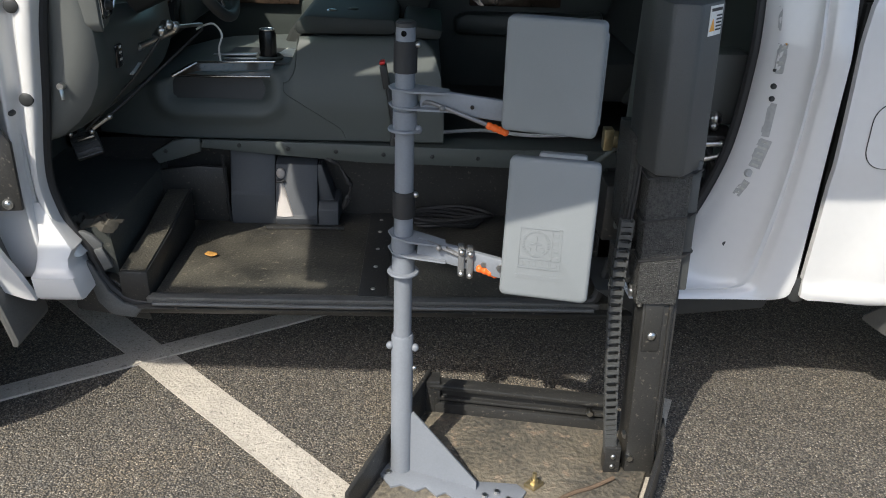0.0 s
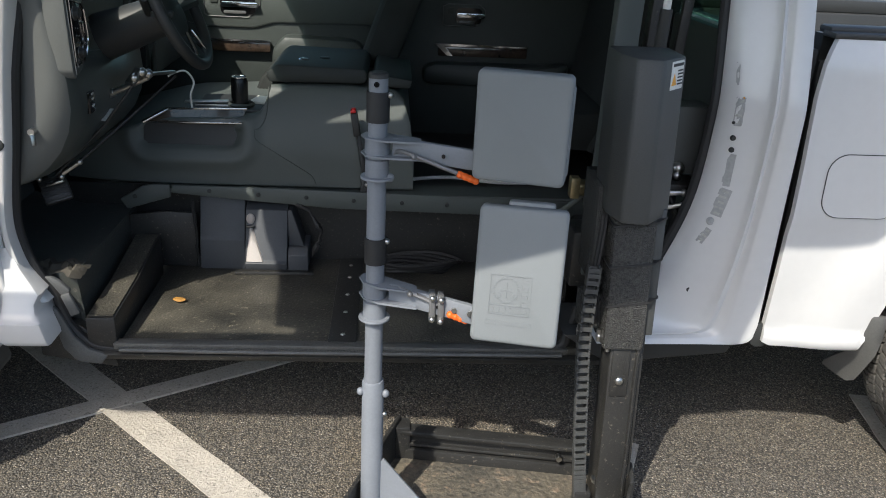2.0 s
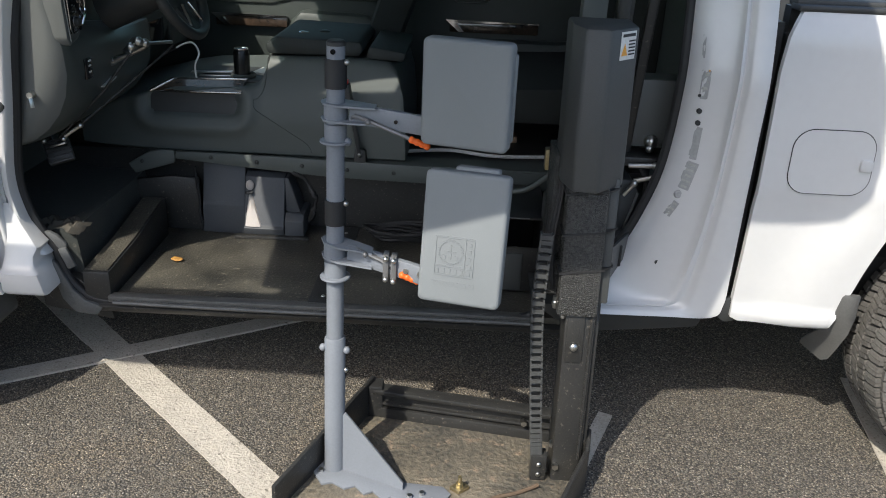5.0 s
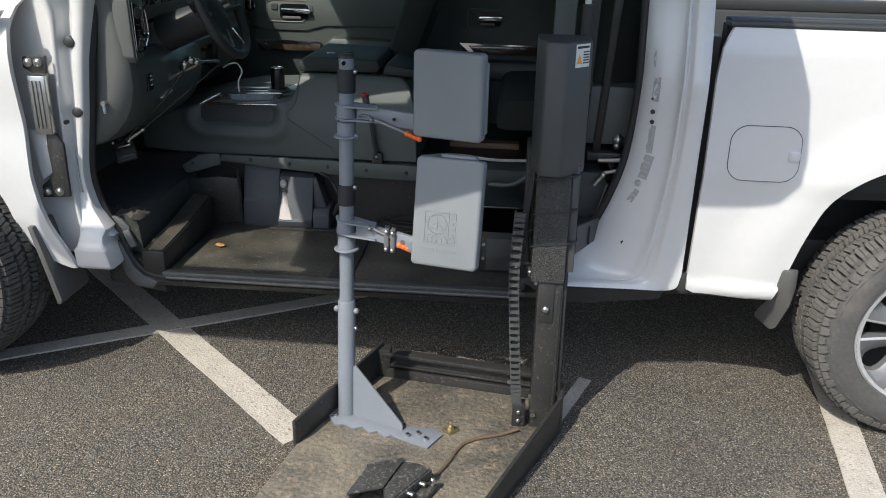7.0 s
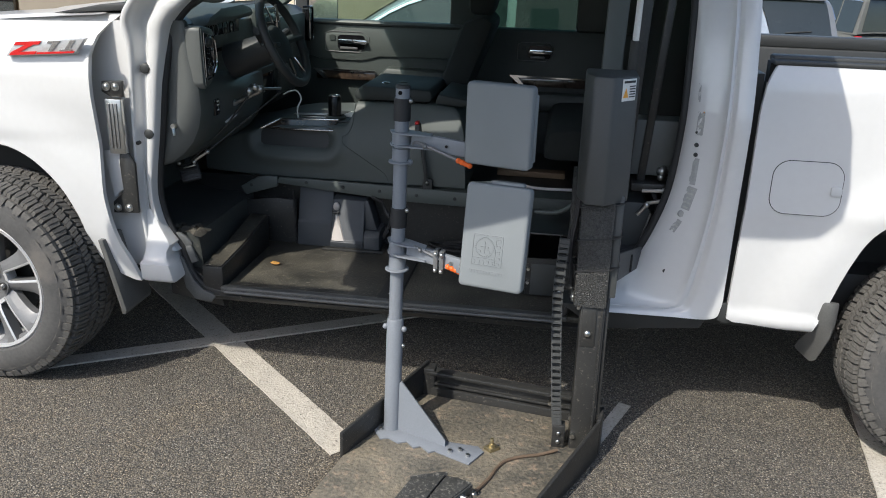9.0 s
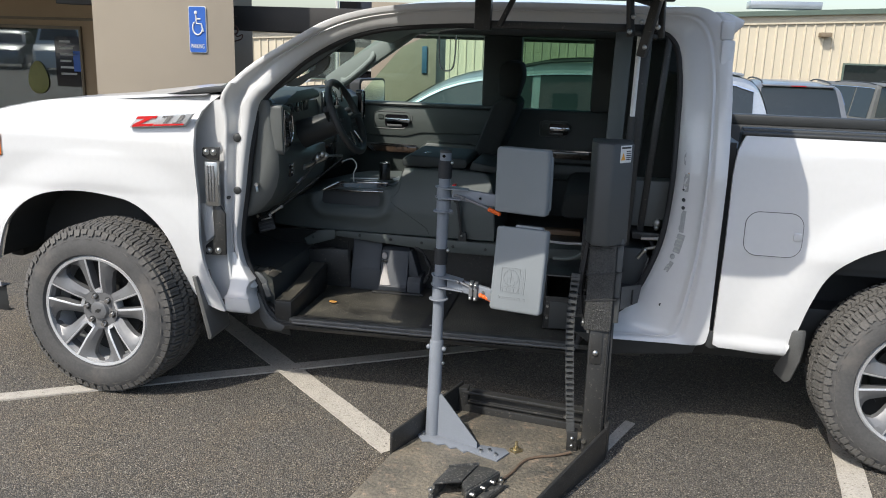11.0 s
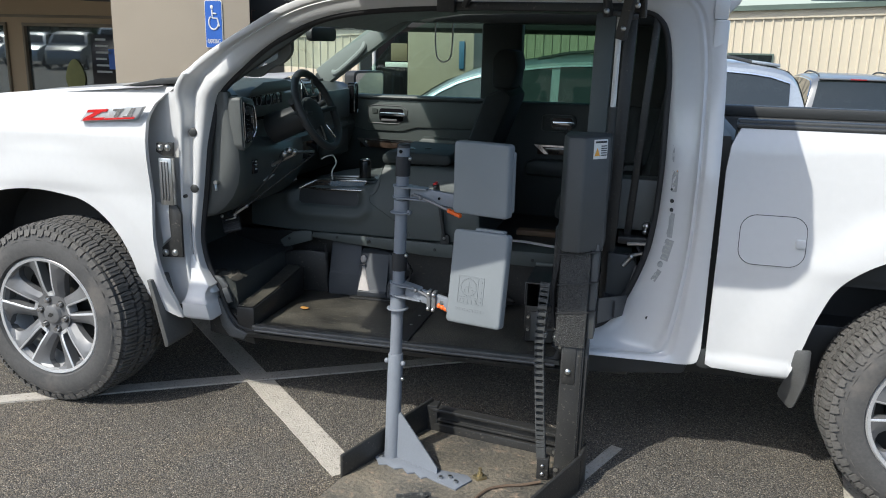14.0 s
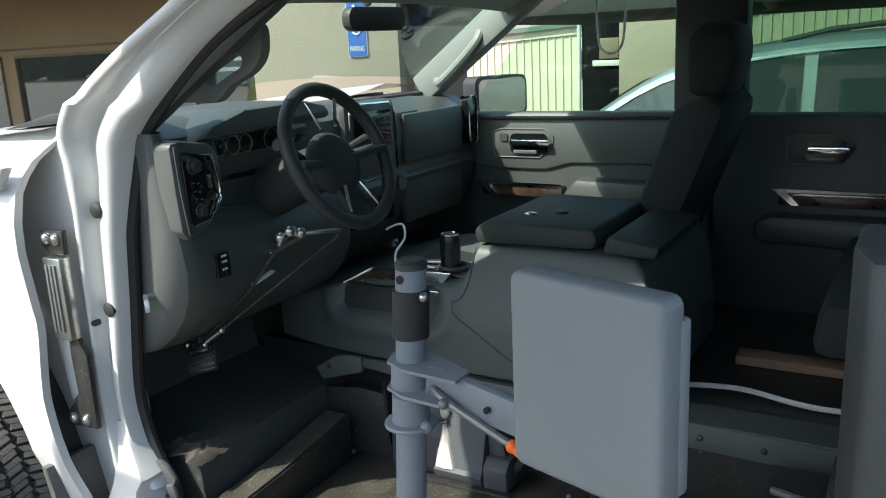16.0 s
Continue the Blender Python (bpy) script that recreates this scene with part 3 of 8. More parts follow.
# flared block at the foot of the front pillar
rows = []
for z, xo, xi, yf in ((0.70, 0.610, 0.651, 0.192), (0.64, 0.613, 0.676, 0.180), (0.59, 0.617, 0.708, 0.168), (0.562, 0.619, 0.728, 0.158), (0.535, 0.618, 0.716, 0.148), (0.515, 0.614, 0.718, 0.140), (0.497, 0.610, 0.724, 0.132), (0.488, 0.606, 0.736, 0.114), (0.43, 0.612, 0.752, 0.112), (0.416, 0.618, 0.753, 0.120), (0.408, 0.624, 0.746, 0.135)):
    rows.append([(xo, 0.24, z), (xo, yf + 0.012, z), (xo + 0.004, yf + 0.003, z), (xo + 0.014, yf, z), (xi - 0.018, yf, z), (xi - 0.005, yf + 0.004, z), (xi, yf + 0.016, z), (xi, 0.26, z)])
bm = BM()
vs = skin(bm, rows, close_cols=True)
bm.faces.new(vs[-1])
part("pillar_foot", bm, WHITE, truck, angle=40)
# outer return towards the bed and fender
bm = BM()
skin(bm, [[(o.x, y_out(o.y, o.x), o.y), (o.x + 0.004, y_out(o.y, o.x) + 0.14, o.y + 0.0)] for o in OUTER])
part("frame_return", bm, WHITE, truck)
# roof
rows = []
for i in range(11):
    k = i / 10
    y = 0.32 + (1.78 - 0.32) * k
    crown = 0.045 * (1 - (2 * k - 1) ** 2)
    rows.append([(x, y, z + crown * float(np.interp(x, [1.1, 1.5], [0.4, 1]))) for x, z in
                 ((0.88, 1.70), (1.0, 1.765), (1.13, 1.835), (1.30, 1.875), (1.48, 1.900), (1.8, 1.913), (2.05, 1.918), (2.55, 1.912), (2.80, 1.895), (2.90, 1.855))])
bm = BM()
skin(bm, [r[2:] for r in rows])
part("roof", bm, WHITE, truck)
bm = BM()
prism(bm, [(2.80, 1.898), (2.86, 1.893), (2.932, 1.862), (2.925, 1.842), (2.885, 1.80)], 0.31, 1.78, bevel=0.01)
part("roof_spoiler", bm, WHITE, truck)
# cab rear wall with rear glass
bm = BM()
box(bm, 2.84, 2.895, 0.22, 1.88, 0.50, 1.36, 0.01)
box(bm, 2.83, 2.885, 0.26, 1.84, 1.78, 1.86, 0.01)
for y in (0.24, 1.70):
    box(bm, 2.835, 2.89, y, y + 0.16, 1.36, 1.78, 0.01)
part("cab_rear_wall", bm, WHITE, truck)
bm = BM()
box(bm, 2.855, 2.862, 0.40, 1.70, 1.36, 1.78)
part("rear_glass", bm, TINT_GLASS, truck, shadow=False)
# door seal
bm = BM()
low = [(2.36, 0.50, 0), (2.34, 0.42, 0), (2.30, 0.362, 0), (2.10, 0.345, 0), (1.60, 0.338, 0), (1.20, 0.338, 0), (0.95, 0.340, 0), (0.875, 0.343, 0), (0.825, 0.358, 0), (0.785, 0.395, 0), (0.755, 0.445, 0)]
loop = [(v.x, y_seal(v.y) + 0.012, v.y) for v in SEAL] + [(v.x, y_seal(v.y) + 0.012, v.y) for v in spline(low, 5)][:-1]
tube(bm, loop, 0.016, 10, closed=True)
part("door_seal", bm, RUBBER, truck, "black rubber door seal")
# small labels and plugs on the rear flange
FLANGE = [Vector(p) for row in rows_frame[110:] for p in row[8:15]]


def flange_y(x, z):
    near = sorted(FLANGE, key=lambda p: (p.x - x) ** 2 + (p.z - z) ** 2)[:4]
    ws = [1.0 / (1e-5 + (p.x - x) ** 2 + (p.z - z) ** 2) for p in near]
    return sum(w * p.y for w, p in zip(ws, near)) / sum(ws)


def flange_label(x, z, w, h, tilt, mat, parent=None, lift=0.0012):
    bm = BM()
    c, s = math.cos(radians(tilt)), math.sin(radians(tilt))
    rows = []
    for i in range(5):
        u = w * (i / 4 - 0.5)
        rows.append([(x + u * c + v * s, flange_y(x + u * c + v * s, z - u * s + v * c) - lift, z - u * s + v * c) for v in np.linspace(-h / 2, h / 2, 7)])
    skin(bm, rows)
    return part("flange_label" if parent is None else "print_bar", bm, mat, parent or truck)


for x, z, w, h, tilt, bars in ((2.741, 1.004, 0.022, 0.098, 2, 0), (2.735, 0.904, 0.032, 0.088, 12, 5), (2.703, 0.796, 0.020, 0.052, 26, 3), (2.742, 1.176, 0.022, 0.082, 0, 4), (2.729, 1.28, 0.007, 0.062, -2, 0)):
    lab = flange_label(x, z, w, h, tilt, FLANGE_GREY)
    for k in range(bars):
        t = (k + 0.5) / bars - 0.5
        flange_label(x + math.sin(radians(tilt)) * t * h, z + math.cos(radians(tilt)) * t * h, w * (0.75 if k % 2 else 0.5), h * 0.4 / bars, tilt, STICKER, lab, 0.0022)
flange_label(2.744, 1.213, 0.012, 0.012, 0, LABEL_ORANGE)
for x, z, r in ((2.7395, 1.099, 0.009), (2.741, 1.064, 0.009), (2.735, 1.143, 0.006), (2.718, 0.842, 0.014)):
    bm = BM()
    y = flange_y(x, z)
    lathe(bm, [(0.0, y - 0.003), (r * 0.7, y - 0.003), (r, y + 0.002), (r, y + 0.012)], 16, "y", (x, 0, z))
    part("flange_plug", bm, FLANGE_GREY if r > 0.01 else BLACK_PLASTIC, truck)
# black plugs in the pillar
for x, z in ((0.668, 1.263), (0.662, 1.010)):
    bm = BM()
    lathe(bm, [(0.0, 0.183), (0.012, 0.183), (0.019, 0.187), (0.021, 0.215)], 20, "y", (x, 0, z))
    part("pillar_plug", bm, BLACK_PLASTIC, truck)
for x, y, z, r in ((0.622, 0.165, 0.975, 0.008), (2.685, 0.172, 0.617, 0.011)):
    bm = BM()
    lathe(bm, [(0.0, y), (r * 0.7, y), (r, y + 0.004), (r, y + 0.02)], 16, "y", (x, 0, z))
    part("body_plug", bm, BLACK_PLASTIC, truck)

# windscreen, far side, headliner
bm = BM()
skin(bm, [[(0.56, y, 1.487 + 0.04 * (1 - ((y - 1.05) / 0.85) ** 2)) for y in np.linspace(0.24, 1.86, 9)],
          [(1.14, 0.34 + (y - 0.24) * 0.877, 1.835 + 0.03 * (1 - ((y - 1.05) / 0.85) ** 2)) for y in np.linspace(0.24, 1.86, 9)]])
part("windscreen", bm, GLASS, truck, shadow=False)
bm = BM()
low = [Vector((0.56, y, 1.492 + 0.04 * (1 - ((y - 1.05) / 0.85) ** 2))) for y in np.linspace(0.24, 1.86, 9)]
top = [Vector((1.14, 0.34 + (y - 0.24) * 0.877, 1.840 + 0.03 * (1 - ((y - 1.05) / 0.85) ** 2))) for y in np.linspace(0.24, 1.86, 9)]
skin(bm, [[a.lerp(b, t) for a, b in zip(low, top)] for t in (0.74, 0.87, 1.0)])
part("shade_band", bm, SHADE_BAND, truck, "dark tinted band along the top of the windscreen")
bm = BM()
skin(bm, [[(x, y, z - 0.05 + 0.02 * (1 - ((y - 1.05) / 0.75) ** 2)) for y in np.linspace(0.40, 1.75, 7)] for x, z in ((1.03, 1.768), (1.16, 1.83), (1.5, 1.88), (2.0, 1.89), (2.6, 1.885), (2.82, 1.86))])
part("headliner", bm, LINER, truck)


def bar(bm, p, q, w, h):
    """A soft-edged bar of rectangular section from p to q."""
    p, q = Vector(p), Vector(q)
    made = box(bm, -w / 2, w / 2, -h / 2, h / 2, 0, (q - p).length, min(w, h) * 0.2)
    m = Matrix.Translation(p) @ (q - p).to_track_quat("Z", "Y").to_matrix().to_4x4()
    bmesh.ops.transform(bm, matrix=m, verts=list(made))


# far side door wall, with two window openings
Y0, Y1 = 1.93, 2.02
bm = BM()
box(bm, 0.36, 1.735, Y0, Y1, 0.45, 1.335, 0.02)
part("far_front_door", bm, DOOR_DARK, truck)
bm = BM()
box(bm, 1.742, 2.86, Y0, Y1, 0.45, 1.335, 0.02)
part("far_rear_door", bm, DOOR_DARK, truck)
for x0, x1 in ((1.60, 1.85), (2.30, 2.86)):
    bm = BM()
    box(bm, x0, x1, Y0 - 0.02, Y1 - 0.03, 1.33, 1.82, 0.02)
    part("far_pillar", bm, DOOR_DARK, truck)
bm = BM()
box(bm, 1.05, 2.86, Y0 - 0.10, Y1 - 0.06, 1.785, 1.88, 0.02)
part("far_roof_rail", bm, DOOR_DARK, truck)
bm = BM()
bar(bm, (0.56, 1.90, 1.42), (1.20, 1.80, 1.85), 0.07, 0.09)
part("far_front_pillar", bm, DOOR_DARK, truck)
bm = BM()
box(bm, 0.50, 2.9, 2.03, 2.06, 0.42, 1.33, 0.01)
part("far_body_side", bm, WHITE, truck)
bm = BM()
prism(bm, [(0.72, 1.33), (1.60, 1.33), (1.60, 1.79), (1.25, 1.79), (1.05, 1.70)], 1.965, 1.970)
part("far_front_window", bm, GLASS, truck, shadow=False)
bm = BM()
box(bm, 1.85, 2.30, 1.965, 1.970, 1.33, 1.79)
part("far_rear_window", bm, TINT_GLASS, truck, shadow=False)
# bright trim on the far doors
def far_handle(x, z, w, h):
    bm = BM()
    out = [(x - w / 2, z - h * 0.42), (x - w / 2, z + h * 0.40), (x - w * 0.38, z + h / 2), (x + w * 0.36, z + h / 2), (x + w / 2, z + h * 0.26), (x + w / 2, z + h * 0.02), (x + w * 0.28, z - h / 2), (x - w * 0.44, z - h / 2)]
    prism(bm, out, 1.914, 1.934, bevel=0.006)
    bezel = part("handle_bezel", bm, CABIN_GREY, truck)
    bm = BM()
    tube(bm, [(a, 1.913, b) for a, b in out], 0.003, 6, closed=True)
    part("bezel_rim", bm, ALLOY, bezel)
    bm = BM()
    prism(bm, rounded(x + w * 0.10, z - h * 0.02, w * 0.62, h * 0.72, 0.02), 1.909, 1.916)
    part("handle_recess", bm, SCREEN, bezel)
    bm = BM()
    prism(bm, rounded(x + w * 0.14, z + h * 0.02, w * 0.66, h * 0.22, 0.010), 1.888, 1.904, bevel=0.005)
    part("pull_handle", bm, CHROME, bezel, "chrome door pull")
    bm = BM()
    prism(bm, rounded(x + w * 0.05, z - h * 0.30, w * 0.40, h * 0.12, 0.006), 1.900, 1.910, bevel=0.002)
    part("lower_lip", bm, ALLOY, bezel)
    bm = BM()
    prism(bm, rounded(x - w * 0.33, z + h * 0.20, w * 0.13, h * 0.26, 0.004), 1.908, 1.915)
    part("lock_button", bm, CABIN, bezel)


far_handle(1.008, 1.222, 0.256, 0.112)
far_handle(2.09, 1.215, 0.20, 0.10)
# raised upper pad and sill roll of the far front door
bm = BM()
prism(bm, [(0.74, 1.150), (0.86, 1.118), (1.10, 1.118), (1.20, 1.145), (1.60, 1.150), (1.72, 1.150), (1.72, 1.318), (0.74, 1.318)], 1.916, 1.935, bevel=0.012)
part("door_pad", bm, CABIN_GREY, truck)
bm = BM()
prism(bm, [(1.905, 1.318), (1.895, 1.330), (1.905, 1.343), (1.95, 1.346), (1.95, 1.318)], 0.70, 1.73, axis="x", bevel=0.003)
part("door_sill_roll", bm, CABIN_GREY, truck)
for x0, x1, z in ((0.83, 1.18, 1.045), (1.97, 2.40, 1.06)):
    bm = BM()
    box(bm, x0, x1, 1.89, 1.935, z - 0.035, z + 0.015, 0.008)
    trim = part("door_trim", bm, WOOD, truck, "dark wood-look door trim")
    bm = BM()
    prism(bm, [(x0 - 0.02, z + 0.026), (x1, z + 0.022), (x1, z + 0.016), (x0 + 0.03, z + 0.014), (x0 + 0.07, z - 0.03), (x0 + 0.045, z - 0.03)], 1.880, 1.892)
    part("trim_strip", bm, CHROME, trim)
for x0, x1 in ((1.19, 1.66), (1.90, 2.60)):
    bm = BM()
    prism(bm, [(x0, 0.90), (x1, 0.88), (x1, 1.02), (x1 - 0.08, 1.09 if x0 < 1.5 else 1.0), (x0 + 0.06, 1.10 if x0 < 1.5 else 1.0), (x0, 1.03 if x0 < 1.5 else 0.98)], 1.84, 1.94, bevel=0.03)
    part("far_armrest", bm, DOOR_DARK, truck)
# far mirror
MIRROR = Matrix.Translation((0.800, 2.165, 1.390)) @ Matrix.Rotation(math.atan2(0.918, 0.397), 4, "Z")
bm = BM()
for v in prism(bm, rounded(0, 0, 0.290, 0.176, 0.035), 0.006, 0.09):
    v.co = MIRROR @ v.co
bar(bm, (0.72, 2.02, 1.335), (0.74, 2.17, 1.34), 0.05, 0.05)
mirror = part("door_mirror", bm, BLACK_PLASTIC, truck)
bm = BM()
for v in prism(bm, rounded(0, 0, 0.262, 0.150, 0.03), 0.0, 0.005):
    v.co = MIRROR @ v.co
part("mirror_glass", bm, CHROME, mirror)
# inner pillar trim and grab handles
a, b = Vector((0.68, 1.83, 1.50)), Vector((0.90, 1.80, 1.68))
off = Vector((0.02, -0.05, -0.045))
bm = BM()
tube(bm, spline([a, a.lerp(b, 0.12) + off, a.lerp(b, 0.88) + off, b], 6), 0.019, 10)
part("grab_handle", bm, LIGHT_TRIM, truck, "pillar grab handle")
bm = BM()
outline = spline([(0.775, 0, 1.509), (0.83, 0, 1.504), (0.887, 0, 1.503), (0.922, 0, 1.522), (0.95, 0, 1.545), (1.006, 0, 1.569), (1.040, 0, 1.600), (1.050, 0, 1.640), (1.035, 0, 1.680), (0.95, 0, 1.640), (0.855, 0, 1.565)], 5, closed=True)
slot = []
a, b, r = Vector((0.885, 0, 1.560)), Vector((0.968, 0, 1.599)), 0.019
d = (b - a).normalized()
w = Vector((-d.z, 0, d.x))
for k in range(9):
    t = radians(-90 + 180 * k / 8)
    slot.append(b + r * (math.cos(t) * d + math.sin(t) * w))
for k in range(9):
    t = radians(90 + 180 * k / 8)
    slot.append(a + r * (math.cos(t) * d + math.sin(t) * w))
front, back = [], []
for lst, y in ((front, 0.402), (back, 0.432)):
    for loop in (outline, slot):
        vs = [bm.verts.new((p.x, y + 0.08 * (p.z - 1.55), p.z)) for p in loop]
        lst.append([bm.edges.new((vs[i], vs[(i + 1) % len(vs)])) for i in range(len(vs))])
    bmesh.ops.triangle_fill(bm, use_beauty=True, edges=lst[0] + lst[1])
for f, g in zip(front, back):
    for e, h in zip(f, g):
        bm.faces.new((e.verts[0], e.verts[1], h.verts[1], h.verts[0]))
part("grab_handle", bm, HANDLE_GREY, truck, "grey pillar trim with a slotted grab handle")
bm = BM()
bar(bm, (0.60, 1.84, 1.44), (1.18, 1.76, 1.84), 0.07, 0.12)
part("far_pillar_trim", bm, LIGHT_TRIM, truck, "light grey pillar trim")
bm = BM()
bar(bm, (0.73, 0.30, 1.45), (1.20, 0.385, 1.78), 0.05, 0.05)
part("pillar_trim", bm, CABIN, truck)
# rear view mirror
bm = BM()
prism(bm, rounded(1.05, 1.72, 0.24, 0.07, 0.03), -0.015, 0.02, bevel=0.006)
bmesh.ops.transform(bm, matrix=Matrix.Translation((0.93, 1.05, 1.70)) @ Matrix.Rotation(radians(80), 4, "Z") @ Matrix.Translation((-1.05, 0, -1.72)), verts=bm.verts)
bar(bm, (0.91, 1.05, 1.74), (0.88, 1.05, 1.79), 0.02, 0.02)
part("rear_view_mirror", bm, BLACK_PLASTIC, truck)

# bed
BED_ARCH = spline([(3.212, 0.453, 0), (3.232, 0.510, 0), (3.258, 0.590, 0), (3.276, 0.660, 0), (3.301, 0.737, 0), (3.333, 0.812, 0), (3.377, 0.869, 0), (3.440, 0.918, 0), (3.516, 0.955, 0), (3.594, 0.978, 0), (3.711, 0.995, 0),
                   (3.83, 0.990, 0), (3.96, 0.960, 0), (4.10, 0.890, 0), (4.22, 0.780, 0), (4.30, 0.655, 0), (4.335, 0.560, 0), (4.345, 0.540, 0)], 6)


def bed_low(x):
    if x < BED_ARCH[0].x:
        return float(np.interp(x, [2.916, 2.93, 3.19, 3.212], [0.475, 0.463, 0.452, 0.453]))
    return float(np.interp(x, [v.x for v in BED_ARCH], [v.y for v in BED_ARCH]))


cols = sorted(set([round(v, 4) for v in np.linspace(2.916, 3.20, 12)] + [round(v.x, 4) for v in BED_ARCH] + [round(v, 4) for v in np.linspace(4.36, 5.0, 20)]))
bm = side_panel(cols, bed_low, lambda x: 1.398, lambda x, z: float(np.interp(z, [0.5, 1.24, 1.34, 1.398], [0.0, 0.002, 0.014, 0.045])) * max(0.0, (3.2 - x) / 0.284), bed_y)
part("bed_side", bm, WHITE, truck, angle=50)
bm = BM()
box(bm, 2.945, 5.0, 0.125, 0.20, 1.395, 1.412, 0.006)
box(bm, 2.95, 5.0, 0.165, 0.235, 1.402, 1.424, 0.008)
part("bed_rail_cap", bm, BLACK_PLASTIC, truck, "black plastic bed rail cap")
bm = BM()
box(bm, 2.95, 5.0, 0.24, 1.86, 0.80, 0.84)
box(bm, 2.945, 3.0, 0.18, 1.92, 0.5, 1.33, 0.01)
box(bm, 2.95, 5.0, 0.20, 0.25, 0.84, 1.40)
box(bm, 2.95, 5.0, 1.84, 2.0, 0.50, 1.305, 0.01)
box(bm, 4.93, 5.0, 0.20, 1.9, 0.6, 1.33, 0.01)
part("bed_box", bm, BLACK_PLASTIC, truck)
bm = BM()
box(bm, 2.95, 5.0, 1.86, 1.97, 1.305, 1.365, 0.01)
part("far_bed_rail_cap", bm, BLACK_PLASTIC, truck)
# fuel door: a sunk gap round a flush lid
def lid(w, h, r, lift):
    bm = BM()
    out = rounded(3.105, 0.992, w, h, r, 8)
    c = bm.verts.new((3.105, bed_y(3.105, 0.992) + lift, 0.992))
    ring = [bm.verts.new((x, bed_y(x, z) + lift, z)) for x, z in out]
    mid = [bm.verts.new((3.105 + (x - 3.105) * 0.5, bed_y(3.105 + (x - 3.105) * 0.5, 0.992 + (z - 0.992) * 0.5) + lift, 0.992 + (z - 0.992) * 0.5)) for x, z in out]
    n = len(ring)
    for i in range(n):
        bm.faces.new((ring[i], ring[(i + 1) % n], mid[(i + 1) % n], mid[i]))
        bm.faces.new((mid[i], mid[(i + 1) % n], c))
    return bm


part("fuel_door_gap", lid(0.236, 0.190, 0.058, -0.0015), BLACK_PLASTIC, truck)
fuel = part("fuel_door", lid(0.231, 0.185, 0.056, -0.003), WHITE, truck)
bm = BM()
prism(bm, rounded(3.202, 0.988, 0.036, 0.034, 0.009, 3), bed_y(3.202, 0.988) - 0.013, bed_y(3.202, 0.988) + 0.004, bevel=0.003)
part("finger_pull", bm, WHITE, fuel)
# dark gap between cab and bed
bm = BM()
box(bm, 2.885, 2.93, 0.17, 1.9, 0.50, 1.36)
part("cab_gap", bm, BLACK_PLASTIC, truck)
# rocker end bracket
bm = BM()
prism(bm, [(2.894, 0.53), (2.925, 0.53), (2.935, 0.452), (2.905, 0.448), (2.885, 0.462)], 0.118, 0.20, bevel=0.004)
part("rocker_bracket", bm, BLACK_PLASTIC, truck)

# wheel wells and underbody
for line in ([(v.x + 0.014 * (v.x + 0.06) / 0.5, v.y + 0.014 * max(0.0, v.y - 0.5) / 0.5) for v in ARCH_EDGE[:-6]], [(v.x + 0.014 * (v.x - 3.755) / 0.5, v.y + 0.014 * max(0.0, v.y - 0.5) / 0.5) for v in BED_ARCH[6:-3]]):
    bm = BM()
    skin(bm, [[(x, y, z) for x, z in line] for y in (0.13, 0.45)])
    bm.faces.new([bm.verts.new((x, 0.45, z)) for x, z in line])
    part("wheel_well", bm, BLACK_PLASTIC, truck)
for nm, dims in (("engine_bay", (-0.55, 0.29, 0.46, 1.64, 0.34, 0.90)), ("chassis", (2.47, 4.9, 0.42, 1.68, 0.31, 0.415)), ("bed_underside", (2.45, 4.9, 0.30, 1.8, 0.42, 0.62)), ("rear_axle", (3.70, 3.80, 0.2, 1.9, 0.33, 0.418))):
    bm = BM()
    box(bm, *dims, 0.01)
    part(nm, bm, BLACK_PLASTIC, truck)
bm = BM()
prism(bm, [(0.475, 0.60), (0.497, 0.60), (0.567, 0.305), (0.561, 0.285), (0.545, 0.285), (0.543, 0.305)], 0.055, 0.27, bevel=0.004)
part("mud_flap", bm, FLAP, truck)
rows = []
for z, x0, y0, x1, y1 in ((0.580, 3.240, 0.082, 3.280, 0.078), (0.572, 3.232, 0.080, 3.283, 0.076), (0.500, 3.223, 0.090, 3.285, 0.078), (0.440, 3.214, 0.125, 3.280, 0.084), (0.370, 3.214, 0.205, 3.267, 0.108), (0.330, 3.217, 0.245, 3.260, 0.125), (0.312, 3.224, 0.258, 3.250, 0.150)):
    rows.append([(x0, y0, z), (0.5 * (x0 + x1), 0.5 * (y0 + y1) - 0.006, z), (x1, y1, z), (x1 + 0.008, y1 + 0.010, z), (x0 + 0.008, y0 + 0.012, z)])
bm = BM()
vs = skin(bm, rows, close_cols=True)
bm.faces.new(vs[0])
bm.faces.new(vs[-1])
part("mud_flap", bm, FLAP, truck, angle=50)
